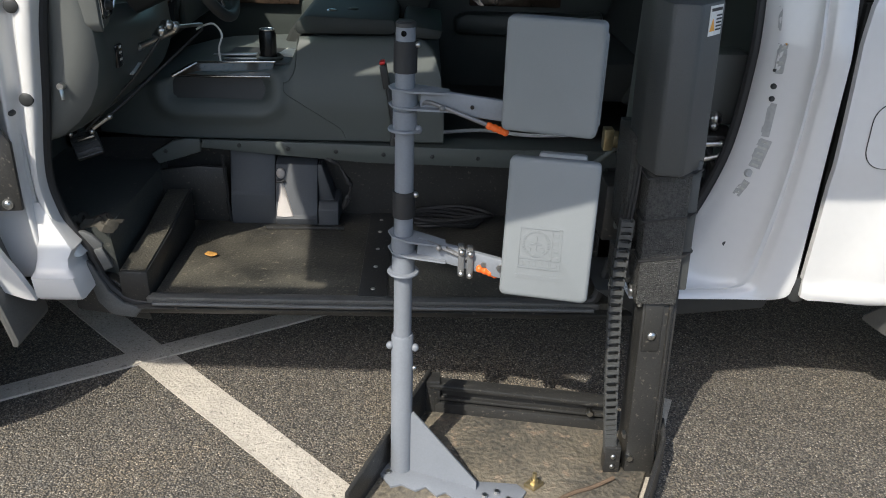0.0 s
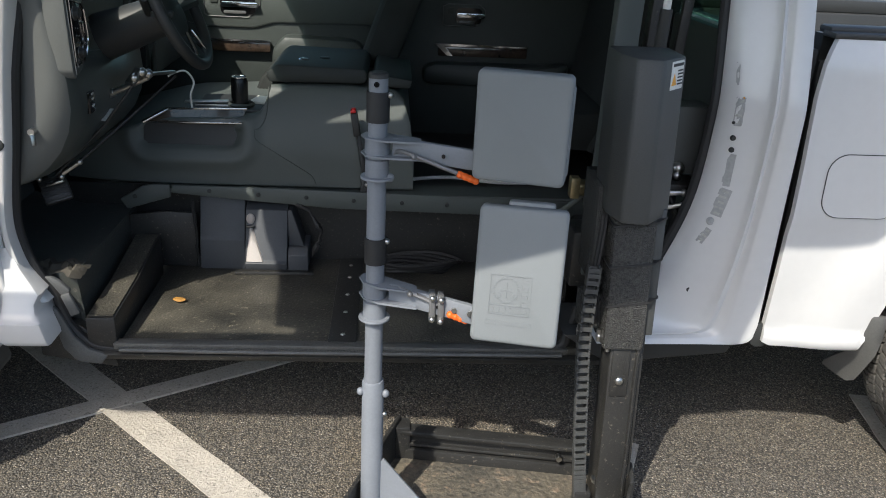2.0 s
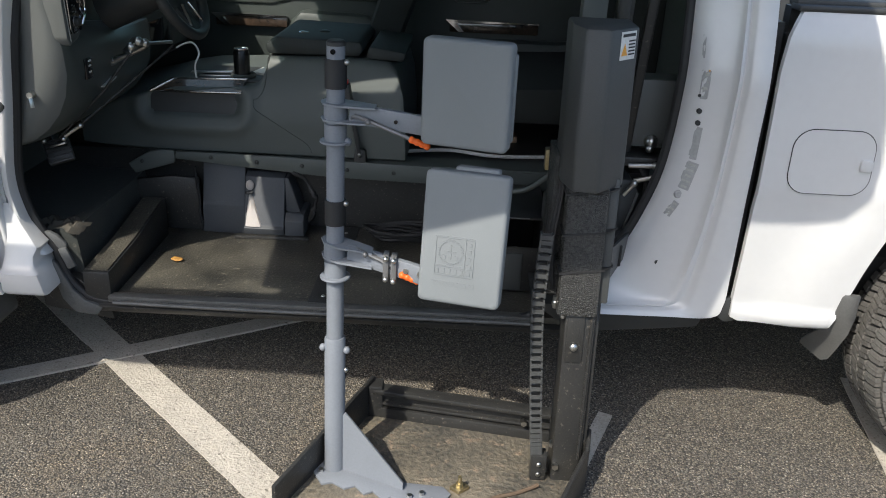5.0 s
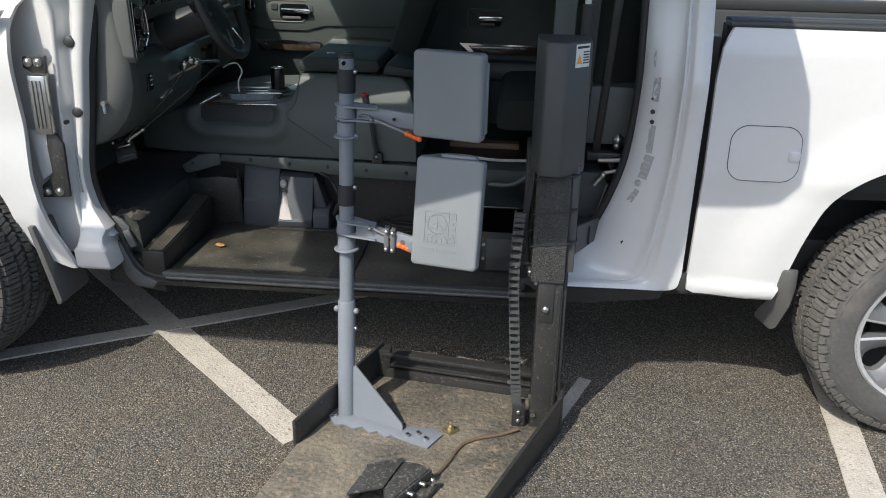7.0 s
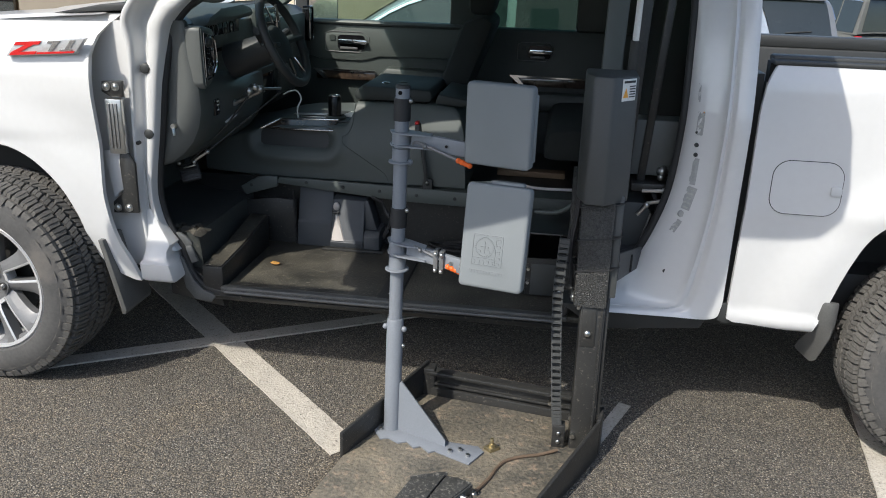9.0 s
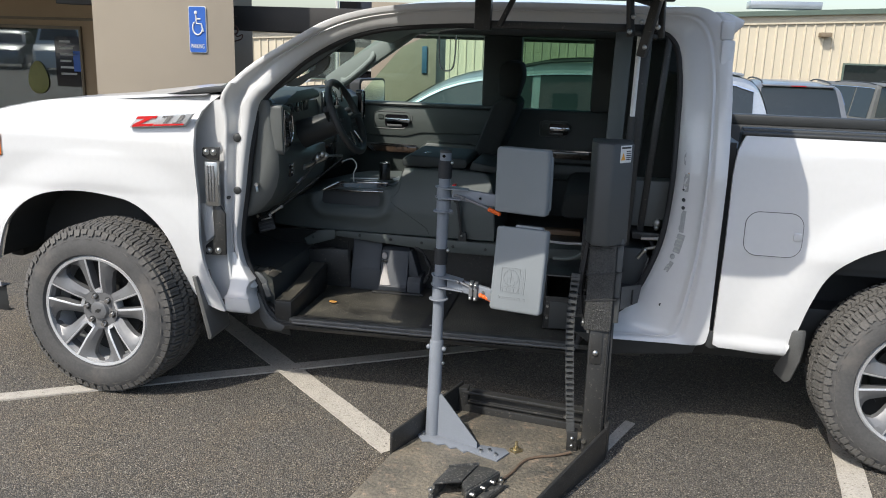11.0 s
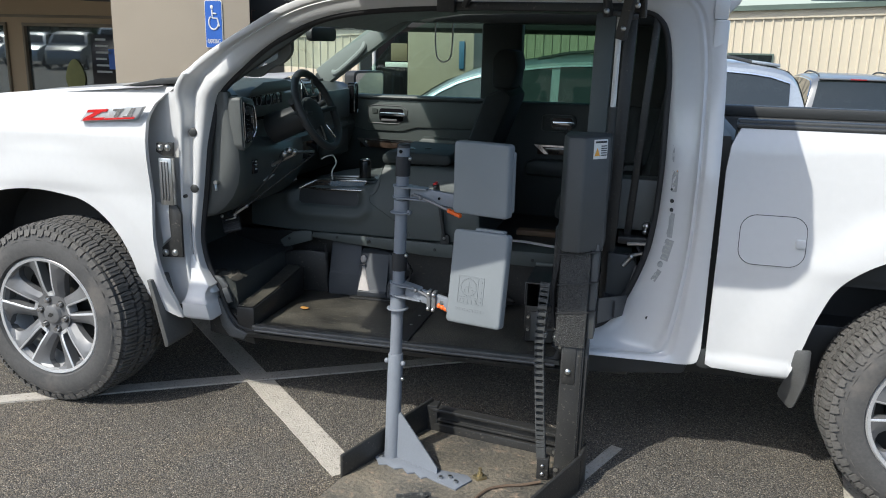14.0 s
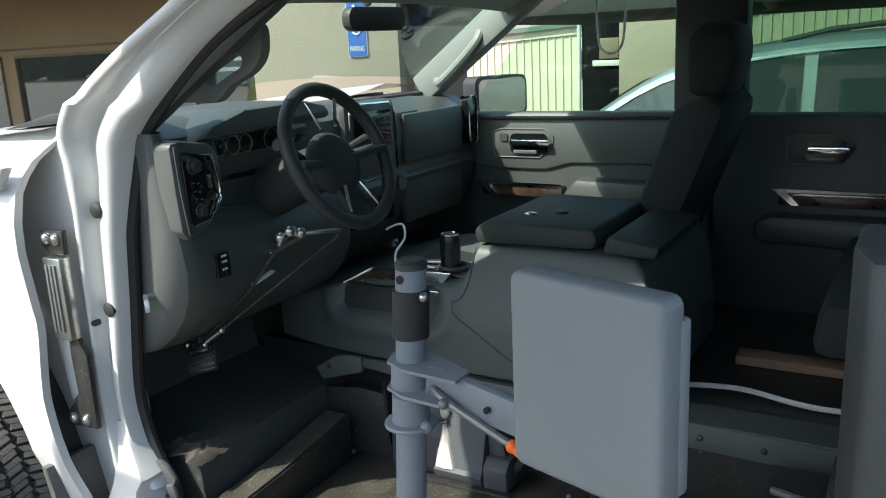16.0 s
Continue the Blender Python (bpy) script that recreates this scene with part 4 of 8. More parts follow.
# wheels
def wheel_meshes():
    prof = [(0.262, -0.02), (0.275, -0.045), (0.305, -0.052), (0.345, -0.046), (0.376, -0.028), (0.387, -0.002), (0.390, 0.03), (0.3915, 0.10), (0.3915, 0.16), (0.390, 0.215), (0.382, 0.24), (0.34, 0.26), (0.275, 0.25), (0.262, 0.22)]
    bm = BM()
    lathe(bm, prof, 72)
    tyre = part("tyre", bm, TYRE)
    bm = BM()
    rnd = random.Random(4)
    n = 66
    step = math.tau / n
    # block outlines as (share of a step, height): rows of interlocking six-sided blocks between two shoulders
    rows_of_blocks = (
        ([(-0.44, -0.014), (0.40, -0.014), (0.47, 0.020), (0.42, 0.046), (0.10, 0.052), (-0.02, 0.045), (-0.46, 0.040)], 0.0),
        ([(-0.47, 0.055), (-0.02, 0.049), (0.08, 0.056), (0.45, 0.053), (0.48, 0.092), (0.05, 0.100), (-0.05, 0.092), (-0.44, 0.094)], 0.45),
        ([(-0.47, 0.104), (0.02, 0.108), (0.44, 0.099), (0.47, 0.140), (0.0, 0.146), (-0.42, 0.142)], 0.05),
        ([(-0.47, 0.152), (0.06, 0.150), (0.45, 0.152), (0.46, 0.186), (-0.02, 0.192), (-0.44, 0.186)], 0.5),
        ([(-0.44, 0.196), (0.10, 0.198), (0.44, 0.194), (0.40, 0.238), (-0.40, 0.238)], 0.1),
    )
    for k in range(n):
        for j, (outline, off) in enumerate(rows_of_blocks):
            a = (k + off) * step + rnd.uniform(-0.003, 0.003)
            # each block is cut across by a thin sipe
            mid = 0.5 * (min(h for u, h in outline) + max(h for u, h in outline))
            for lo, hi in ((-1.0, -0.025), (0.025, 1.0)):
                ring = [(min(max(u, lo), hi) + (h - mid) * (7.0 if j % 2 else -7.0) * (0 if j in (0, 4) else 1), h) for u, h in outline]
                low, top = [], []
                for u, h in ring:
                    end = (j == 0 and h < 0) or (j == 4 and h > 0.22)
                    r1 = 0.400 if end else 0.4085
                    r0 = r1 - 0.020
                    low.append(bm.verts.new((r0 * math.cos(a + u * step), h, r0 * math.sin(a + u * step))))
                    top.append(bm.verts.new((r1 * math.cos(a + u * 0.88 * step), mid + (h - mid) * 0.91, r1 * math.sin(a + u * 0.88 * step))))
                bm.faces.new(top)
                m = len(top)
                for i in range(m):
                    bm.faces.new((low[i], low[(i + 1) % m], top[(i + 1) % m], top[i]))
        # scalloped shoulder lugs that run down the side wall, and a thin raised bar below every second one
        a = k * step
        deep = 0.358 if k % 2 else 0.366
        shape = [(-0.44, 0.388), (0.40, 0.388), (0.42, 0.380), (0.34, deep + 0.004), (0.20, deep), (-0.02, deep + 0.005), (-0.28, deep + 0.002), (-0.40, deep + 0.009)]
        vs, ws = [], []
        for u, r in shape:
            h = -0.030 - 0.018 * (0.388 - r) / 0.036
            out = 0.0022 * (r - deep) / (0.388 - deep) + 0.0012
            vs.append(bm.verts.new((r * math.cos(a + u * step), h - out, r * math.sin(a + u * step))))
            ws.append(bm.verts.new((r * math.cos(a + u * step), h + 0.010, r * math.sin(a + u * step))))
        bm.faces.new(vs)
        for i in range(len(vs)):
            bm.faces.new((vs[i], vs[(i + 1) % len(vs)], ws[(i + 1) % len(vs)], ws[i]))
        if k % 2:
            r = 0.347
            vs = [bm.verts.new((rr * math.cos(a + u * step), -0.0475 - 0.0012 + dh, rr * math.sin(a + u * step))) for u, rr, dh in ((-0.7, r, 0.0008), (0.1, r + 0.004, 0), (0.9, r + 0.001, 0.0008), (0.1, r - 0.001, 0))]
            bm.faces.new(vs)
    bmesh.ops.recalc_face_normals(bm, faces=bm.faces)
    tread = tagged(part("tread", bm, TREAD, angle=20), kind="stuff")
    bm = BM()
    lathe(bm, [(0.262, -0.036), (0.268, -0.030), (0.262, -0.010), (0.250, 0.02), (0.243, 0.10), (0.243, 0.20)], 64)
    lathe(bm, [(0.248, -0.012), (0.250, -0.034), (0.262, -0.037)], 64)
    rim = part("rim", bm, ALLOY_BRIGHT)
    # five twin spokes: bright edges round a narrow pocket, painted flanks falling away to the wide gaps between
    spokes = []
    RS = (0.086, 0.098, 0.112, 0.140, 0.175, 0.205, 0.226, 0.242, 0.254)
    POCKET = (0.010, 0.0150, 0.0180, 0.0205, 0.0240, 0.0275, 0.0300, 0.0320, 0.0335)
    GAP = (0.0, 0.0, 0.006, 0.019, 0.033, 0.042, 0.041, 0.026, 0.0)
    FACE = (0.000, -0.004, -0.010, -0.018, -0.024, -0.028, -0.031, -0.033, -0.034)
    for k in range(5):
        c0 = radians(72 * k)
        for s in (-1, 1):
            flank, edge, walls = [], [], []
            for r, u, g, y in zip(RS, POCKET, GAP, FACE):
                ap, ae = math.asin(u / r), math.asin(min(0.95, (u + 0.0090) / r))
                ao = radians(36) - math.asin(g / r)
                am = 0.55 * ae + 0.45 * ao

                def at(a, h):
                    return Vector((r * math.cos(c0 + s * a), h, r * math.sin(c0 + s * a)))
                edge.append([at(ap, y + 0.002), at(ap + 0.15 * (ae - ap), y), at(ae, y)])
                flank.append([at(ae, y), at(am, y + 0.006), at(ao, y + (0.026 if g else 0.016))])
                walls.append(([at(ap, y + 0.045), at(ap, y + 0.002)], [at(ao, y + (0.026 if g else 0.016)), at(ao, y + 0.055)]))
            bm = BM()
            skin(bm, flank)
            skin(bm, [w[0] for w in walls[1:]])
            skin(bm, [w[1] for w in walls])
            spokes.append(part("spoke", bm, ALLOY, angle=22))
            bm = BM()
            skin(bm, edge)
            spokes.append(part("spoke_edge", bm, ALLOY_BRIGHT, label="machined bright spoke edge", angle=60))
        bm = BM()
        rows = []
        for a in np.linspace(-1, 1, 9):
            rows.append([Vector((r * math.cos(c0 + a * w), h, r * math.sin(c0 + a * w))) for r, w, h in ((0.084, 0.17, -0.002), (0.099, 0.175, -0.006), (0.102, 0.172, 0.004), (0.102, 0.172, 0.04))])
        skin(bm, rows)
        spokes.append(part("pocket_end", bm, ALLOY_BRIGHT, angle=40))
        bm = BM()
        rows = []
        for a in np.linspace(-1, 1, 5):
            rows.append([Vector((r * math.cos(c0 + a * 0.14), h, r * math.sin(c0 + a * 0.14))) for r, h in ((0.236, 0.03), (0.236, -0.010), (0.246, -0.020), (0.256, -0.028))])
        skin(bm, rows)
        spokes.append(part("pocket_end", bm, ALLOY, angle=40))
    bm = BM()
    lathe(bm, [(0.0, -0.016), (0.030, -0.016), (0.040, -0.012), (0.043, -0.004), (0.046, 0.002), (0.082, 0.001), (0.090, 0.000), (0.094, 0.03)], 40)
    hub = part("hub_cap", bm, ALLOY)
    bm = BM()
    prism(bm, [(-0.017, -0.005), (0.013, -0.005), (0.017, 0.005), (-0.013, 0.005)], -0.0175, -0.0155)
    prism(bm, [(-0.006, -0.009), (0.005, -0.009), (0.007, 0.009), (-0.004, 0.009)], -0.0177, -0.0155)
    spokes.append(part("cap_emblem", bm, BLACK_METAL, label="small dark slanted emblem"))
    nuts = []
    for k in range(6):
        a = radians(60 * k + 30)
        x, z = 0.068 * math.cos(a), 0.068 * math.sin(a)
        bm = BM()
        rod(bm, (x, 0.004, z), (x, -0.018, z), 0.0118, 12, 0.0095)
        nuts.append(part("wheel_nut", bm, CHROME))
        bm = BM()
        rod(bm, (x, 0.002, z), (x, -0.0016, z), 0.0165, 14)
        nuts.append(part("nut_well", bm, BLACK_METAL))
    bm = BM()
    lathe(bm, [(0.05, 0.075), (0.175, 0.075), (0.175, 0.095), (0.05, 0.095)], 40)
    disc = part("brake_disc", bm, BLACK_METAL)
    bm = BM()
    lathe(bm, [(0.0, 0.11), (0.243, 0.11)], 40)
    back = part("wheel_back", bm, BLACK_PLASTIC)
    return [tyre, tread, rim, hub, disc, back] + spokes + nuts


MASTER = wheel_meshes()
for cx, cy, flip, turn, steer, size in ((0.035, -0.035, False, -18, -4, 1.045), (3.745, 0.0, False, -32, 0, 1.0), (0.0, 2.1, True, 0, -4, 1.045), (3.745, 2.1, True, 0, 0, 1.0)):
    hub = new("wheel")
    hub.parent = truck
    hub.matrix_parent_inverse = Matrix.Translation(-truck.location)
    hub.matrix_basis = Matrix.Translation((cx, cy, 0.402 * size)) @ Matrix.Rotation(radians(steer) + (math.pi if flip else 0), 4, "Z") @ Matrix.Scale(size, 4) @ Matrix.Rotation(radians(turn), 4, "Y")
    for o in MASTER:
        c = o.copy()
        scene.collection.objects.link(c)
        c.parent = hub
        c.matrix_parent_inverse = Matrix()
for o in MASTER:
    bpy.data.objects.remove(o)

# ---------------------------------------------------------------- truck interior
# lowered floor, sill and pan
bm = BM()
box(bm, 0.915, 2.62, 0.24, 0.98, 0.335, 0.366, 0.004)
floor_mat = part("cab_floor", bm, CARPET, truck, "scuffed black rubber cab floor with dust")
bm = BM()
box(bm, 0.90, 2.34, 0.222, 0.262, 0.348, 0.372, 0.006)
part("sill_strip", bm, SILL, truck)
bm = BM()
tube(bm, [(0.92, 0.218, 0.352), (1.4, 0.217, 0.350), (2.32, 0.217, 0.352)], 0.008, 8)
part("sill_bead", bm, SILL, truck)
bm = BM()
prism(bm, [(0.245, 0.345), (0.215, 0.335), (0.228, 0.312), (0.29, 0.298), (0.42, 0.290), (0.98, 0.290), (0.98, 0.335)], 0.86, 2.46, axis="x", bevel=0.004)
part("floor_pan", bm, BLACK_METAL, truck)
bm = BM()
prism(bm, [(0.66, 0.42), (0.78, 0.42), (0.88, 0.345), (0.90, 0.26), (0.66, 0.30)], 0.262, 0.36, bevel=0.01)
part("pan_front_gusset", bm, BLACK_METAL, truck)
bm = BM()
prism(bm, [(2.30, 0.46), (2.86, 0.455), (2.84, 0.40), (2.70, 0.385), (2.45, 0.36)], 0.16, 0.40, bevel=0.01)
part("rear_rocker_underside", bm, BLACK_PLASTIC, truck)
# ledge at the front of the floor and toe boards
bm = BM()
prism(bm, [(0.235, 0.345), (0.80, 0.345), (0.80, 0.512), (0.50, 0.470), (0.235, 0.453)], 0.820, 0.910, axis="x", bevel=0.006)
ledge = part("floor_ledge", bm, BLACK_METAL, truck)
bm = BM()
prism(bm, [(0.245, 0.4555), (0.495, 0.4715), (0.79, 0.5115), (0.79, 0.515), (0.495, 0.475), (0.245, 0.459)], 0.827, 0.903, axis="x")
part("ledge_top", bm, CARPET, ledge, "dusty worn rubber top")
bm = BM()
box(bm, 0.30, 0.34, 0.25, 1.93, 0.35, 1.43)
part("firewall", bm, FOOTWELL, truck)
bm = BM()
box(bm, 0.34, 1.30, 1.0, 1.93, 0.40, 0.44)
part("passenger_floor", bm, FOOTWELL, truck)
bm = BM()
prism(bm, [(0.815, 0.34), (0.80, 0.42), (0.785, 0.575), (0.60, 0.575), (0.42, 0.62), (0.34, 0.95), (0.30, 0.95), (0.30, 0.40)], 0.30, 0.94)
part("toe_board", bm, FOOTWELL, truck)
# added tan sheet for the sunlit carpet edge; the sunlight is in its colour
bm = BM()
rows = []
for i in range(13):
    x = 0.655 + 0.145 * i / 12
    rows.append([(x, 0.285 + 0.02 * math.sin(i * 1.1) + 0.016 * k, 0.577 - 0.10 * max(0.0, (x - 0.775) / 0.065) * 0.5 + (0.006 + 0.005 * math.sin(i * 1.9) + 0.005 * math.sin(k * 2.3 + i)) * math.sin(math.pi * k / 7)) for k in range(8)])
skin(bm, rows)
tagged(part("cloth_rag", bm, material("lit_carpet_tan", (0.085, 0.077, 0.062), 0.9, base2=(0.05, 0.046, 0.038), scale=20, fine=300, bump=0.5), None), "crumpled tan sheet standing for the sunlit carpet edge on the toe board", "rag")
FLAP_GREY = material("grey_rubber_flap", (0.095, 0.098, 0.098), 0.55, base2=(0.065, 0.068, 0.068), scale=9, fine=220, bump=0.3)
bm = BM()
prism(bm, [(0.728, 0.602), (0.748, 0.603), (0.772, 0.590), (0.800, 0.560), (0.788, 0.532), (0.768, 0.545), (0.752, 0.570)], 0.205, 0.222, bevel=0.006)
prism(bm, [(0.772, 0.548), (0.800, 0.556), (0.814, 0.520), (0.826, 0.490), (0.797, 0.478)], 0.192, 0.206, bevel=0.005)
part("sill_corner_cover", bm, FLAP_GREY, truck, "grey rubber corner flap, bent over")
bm = BM()
prism(bm, [(0.735, 0.500), (0.750, 0.485), (0.768, 0.440), (0.790, 0.392), (0.828, 0.352), (0.885, 0.332), (0.86, 0.30), (0.79, 0.308), (0.752, 0.355), (0.737, 0.420)], 0.216, 0.232, bevel=0.004)
part("sill_corner_sheet", bm, FLAP_GREY, truck)
# panels at the tunnel foot: a flat plate, two sloping covers, a low box with a sloping cheek, and a torn edge strip
bm = BM()
prism(bm, [(0.785, 0.368), (1.028, 0.368), (1.032, 0.582), (0.93, 0.588), (0.79, 0.570)], 0.838, 0.858, bevel=0.003)
part("tunnel_panel", bm, BLACK_METAL, truck)
bm = BM()
prism(bm, [(0.822, 0.366), (0.832, 0.480), (0.840, 0.492), (0.885, 0.648), (0.925, 0.656), (0.938, 0.656), (0.938, 0.366)], 1.044, 1.211, axis="x", bevel=0.004)
part("tunnel_cover", bm, TUNNEL, truck, "blue-grey painted steel cover at the tunnel foot")
bm = BM()
prism(bm, [(0.798, 0.372), (0.784, 0.406), (0.796, 0.414), (0.850, 0.598), (0.885, 0.612), (0.938, 0.612), (0.938, 0.366)], 1.2165, 1.372, axis="x", bevel=0.003)
part("tunnel_cover", bm, TUNNEL, truck, "blue-grey painted steel cover at the tunnel foot")
# pale tapered wedge with a knob, lying against the second cover
rows = []
for k in range(7):
    z = 0.413 + 0.122 * k / 6
    y, x0, x1 = 0.7955 + (z - 0.414) * 0.293, 1.219 + 0.002 * k, 1.284 - 0.0068 * k
    rows.append([(x0, y + 0.002, z), (x0 + 0.003, y - 0.007, z), (0.5 * (x0 + x1), y - 0.011, z), (x1 - 0.004, y - 0.006, z), (x1, y + 0.002, z)])
bm = BM()
skin(bm, rows)
lever = part("lever", bm, PALE, truck, "pale tapered wedge")
bm = BM()
ball(bm, (1.236, 0.834, 0.568), 0.017, 14, (0.95, 0.6, 1.25))
part("knob", bm, PALE, lever)
bm = BM()
tube(bm, [(1.222, 0.824, 0.540), (1.236, 0.820, 0.541), (1.249, 0.825, 0.544)], 0.006, 8)
part("neck_ring", bm, BLACK_METAL, lever)
bm = BM()
prism(bm, [(0.796, 0.372), (0.796, 0.438), (0.822, 0.462), (0.938, 0.470), (0.938, 0.366)], 1.375, 1.450, axis="x", bevel=0.004)
part("tunnel_step", bm, TUNNEL, truck)
bm = BM()
prism(bm, [(1.374, 0.604), (1.388, 0.604), (1.432, 0.462), (1.374, 0.462)], 0.838, 0.936, bevel=0.003)
part("tunnel_cheek", bm, TUNNEL, truck)
bm = BM()
rnd_edge = random.Random(3)
edge_line = spline([(1.405, 0.838, 0.632), (1.448, 0.834, 0.610), (1.478, 0.830, 0.560), (1.497, 0.828, 0.520), (1.482, 0.828, 0.470), (1.466, 0.828, 0.425)], 5)
tube(bm, [p + Vector((rnd_edge.uniform(-0.004, 0.004), 0, rnd_edge.uniform(-0.003, 0.003))) for p in edge_line], lambda u: 0.009 + 0.004 * math.sin(17 * u), 7)
part("torn_edge", bm, RUBBER, truck)
bm = BM()
tube(bm, [Vector((1.036 - 0.001 * k + rnd_edge.uniform(-0.004, 0.004), 0.828, 0.372 + 0.0265 * k)) for k in range(11)], 0.006, 6)
part("torn_edge", bm, RUBBER, truck)
bm = BM()
prism(bm, [(1.180, 0.770), (1.472, 0.775), (1.468, 0.800), (1.186, 0.798)], 0.366, 0.378, axis="z", bevel=0.002)
part("cover_flange", bm, BLACK_METAL, truck)
# angled side strip with fasteners
bm = BM()
prism(bm, [(0.768, 0.636), (0.792, 0.598), (0.950, 0.648), (0.950, 0.696), (0.900, 0.697), (0.852, 0.688)], 0.826, 0.842, bevel=0.004)
strip_front = part("side_strip", bm, CABIN_GREY, truck)
bm = BM()
prism(bm, [(0.956, 0.664), (1.25, 0.640), (1.56, 0.618), (2.6, 0.600), (2.6, 0.668), (1.56, 0.686), (1.25, 0.692), (0.956, 0.694)], 0.828, 0.844, bevel=0.003)
strip = part("side_strip", bm, CABIN_GREY, truck)
bm = BM()
prism(bm, [(0.832, 0.680), (0.95, 0.680), (0.95, 0.664), (0.832, 0.664)], 0.90, 2.6, axis="x")
part("strip_shelf", bm, CABIN_GREY, truck)
for x, z in ((0.822, 0.648), (1.092, 0.676), (1.27, 0.666), (1.445, 0.660), (1.62, 0.652), (1.80, 0.648), (1.97, 0.644), (2.12, 0.641)):
    bm = BM()
    ball(bm, (x, 0.826, z), 0.0085, 10, (1, 0.5, 1))
    part("fastener", bm, BLACK_PLASTIC, strip if x > 0.9 else strip_front)
# tunnel wall below and behind
bm = BM()
box(bm, 0.45, 2.86, 0.94, 1.0, 0.35, 0.66)
box(bm, 1.0, 2.86, 1.0, 1.95, 0.55, 0.64)
part("tunnel_wall", bm, BLACK_METAL, truck)
# hatch plate with holes along the floor
bm = BM()
box(bm, 1.565, 1.655, 0.25, 0.93, 0.366, 0.374, 0.002)
track = part("floor_track", bm, BLACK_METAL, truck)
for y in (0.30, 0.46, 0.60, 0.75, 0.86):
    bm = BM()
    lathe(bm, [(0.0, 0.3765), (0.006, 0.3765), (0.008, 0.374)], 12, "z", (1.61, y, 0))
    part("bolt_head", bm, STEEL, track)
# dry leaf on the floor
bm = BM()
for v in ball(bm, (1.031, 0.535, 0.374), 0.024, 10, (1.0, 0.75, 0.18)):
    v.co += 0.006 * noise.noise_vector(v.co * 60)
leaf = part("leaf", bm, LEAF_DRY)
tagged(leaf, "curled dry orange leaf on the cab floor", "leaf")

# centre console: a moulded side with a soft roll round the pocket
def rect_out(x, z, cx, cz, w, h, r):
    """Signed distance to a rounded rectangle."""
    dx, dz = abs(x - cx) - (w / 2 - r), abs(z - cz) - (h / 2 - r)
    return math.hypot(max(dx, 0.0), max(dz, 0.0)) + min(max(dx, dz), 0.0) - r


def console_top(x):
    return float(np.interp(x, [0.56, 0.70, 0.86, 0.95, 1.24, 1.275, 1.292, 1.31, 1.60, 1.76, 1.80, 1.825, 1.84],
                           [0.84, 0.868, 0.912, 0.928, 0.945, 0.955, 0.985, 1.052, 1.056, 1.050, 1.02, 0.94, 0.80]))


def console_y(x, z):
    y = 0.862 + 0.078 * max(0.0, min(1.0, (z - 0.80) / 0.25)) ** 1.6 + 0.05 * max(0.0, (1.0 - x) / 0.4) ** 2
    d = rect_out(x, z, 1.025, 0.872, 0.345, 0.082, 0.034)
    y -= 0.016 * math.exp(-((d - 0.050) / 0.028) ** 2) * max(0.0, min(1.0, (1.30 - x) / 0.08))
    return y + 0.020 * max(0.0, min(1.0, -d / 0.012 + 0.5))


rows = []
for x in np.linspace(0.56, 1.84, 86):
    top = console_top(x)
    line = [(x, 0.96, 0.672), (x, console_y(x, 0.69) + 0.012, 0.684)]
    line += [(x, console_y(x, z), z) for z in np.linspace(0.692, top - 0.012, 30)]
    line += [(x, console_y(x, top) + 0.006, top - 0.003), (x, console_y(x, top) + 0.016, top), (x, 1.55, top)]
    rows.append(line)
rows.append([(1.84, 1.55, z) for _, _, z in rows[-1]])
bm = BM()
skin(bm, rows)
console = part("centre_console", bm, CABIN_GREY, truck, "dark grey plastic centre console", angle=50)
bm = BM()
rows = []
for x in np.linspace(0.856, 1.194, 12):
    rows.append([(x, console_y(1.025, z) - 0.0015, z) for z in np.linspace(0.835, 0.909, 6)])
skin(bm, rows)
part("console_pocket", bm, BLACK_PLASTIC, console)
bm = BM()
trim_face = [(0.875, 0.893, 0.914), (1.212, 0.872, 0.925), (1.222, 0.918, 0.962), (0.945, 0.935, 0.950)]
low = [bm.verts.new((x, y + 0.012, z - 0.012)) for x, y, z in trim_face]
top = [bm.verts.new(p) for p in trim_face]
bm.faces.new(top)
for i in range(4):
    bm.faces.new((low[i], low[(i + 1) % 4], top[(i + 1) % 4], top[i]))
part("console_wood_trim", bm, WOOD, console)
bm = BM()
bar(bm, (0.853, 0.898, 0.910), (0.935, 0.938, 0.952), 0.026, 0.006)
bar(bm, (0.935, 0.938, 0.953), (1.226, 0.921, 0.964), 0.007, 0.006)
bar(bm, (0.862, 0.894, 0.910), (1.214, 0.871, 0.922), 0.005, 0.004)
part("console_chrome_edge", bm, CHROME, console)
bm = BM()
prism(bm, [(1.300, 1.060), (1.652, 1.064), (1.668, 1.090), (1.655, 1.120), (1.335, 1.128), (1.295, 1.098)], 0.942, 1.40, bevel=0.014)
part("armrest_lid", bm, LEATHER, console)
bm = BM()
prism(bm, [(1.675, 1.058), (1.82, 1.050), (1.832, 1.085), (1.690, 1.106)], 0.945, 1.40, bevel=0.012)
part("rear_console_lid", bm, LEATHER, console)
for x, y in ((1.42, 1.07), (1.495, 1.12)):
    bm = BM()
    ball(bm, (x, y, 1.127), 0.015, 10, (1.4, 0.9, 0.35))
    part("lid_latch", bm, CHROME if x < 1.45 else CABIN, console)
bm = BM()
box(bm, 1.02, 1.285, 0.945, 1.20, 0.942, 0.957, 0.006)
tray = part("cup_tray", bm, BLACK_PLASTIC, console, "black cup holder tray")
bm = BM()
bar(bm, (0.98, 1.02, 0.962), (1.14, 1.03, 0.968), 0.030, 0.006)
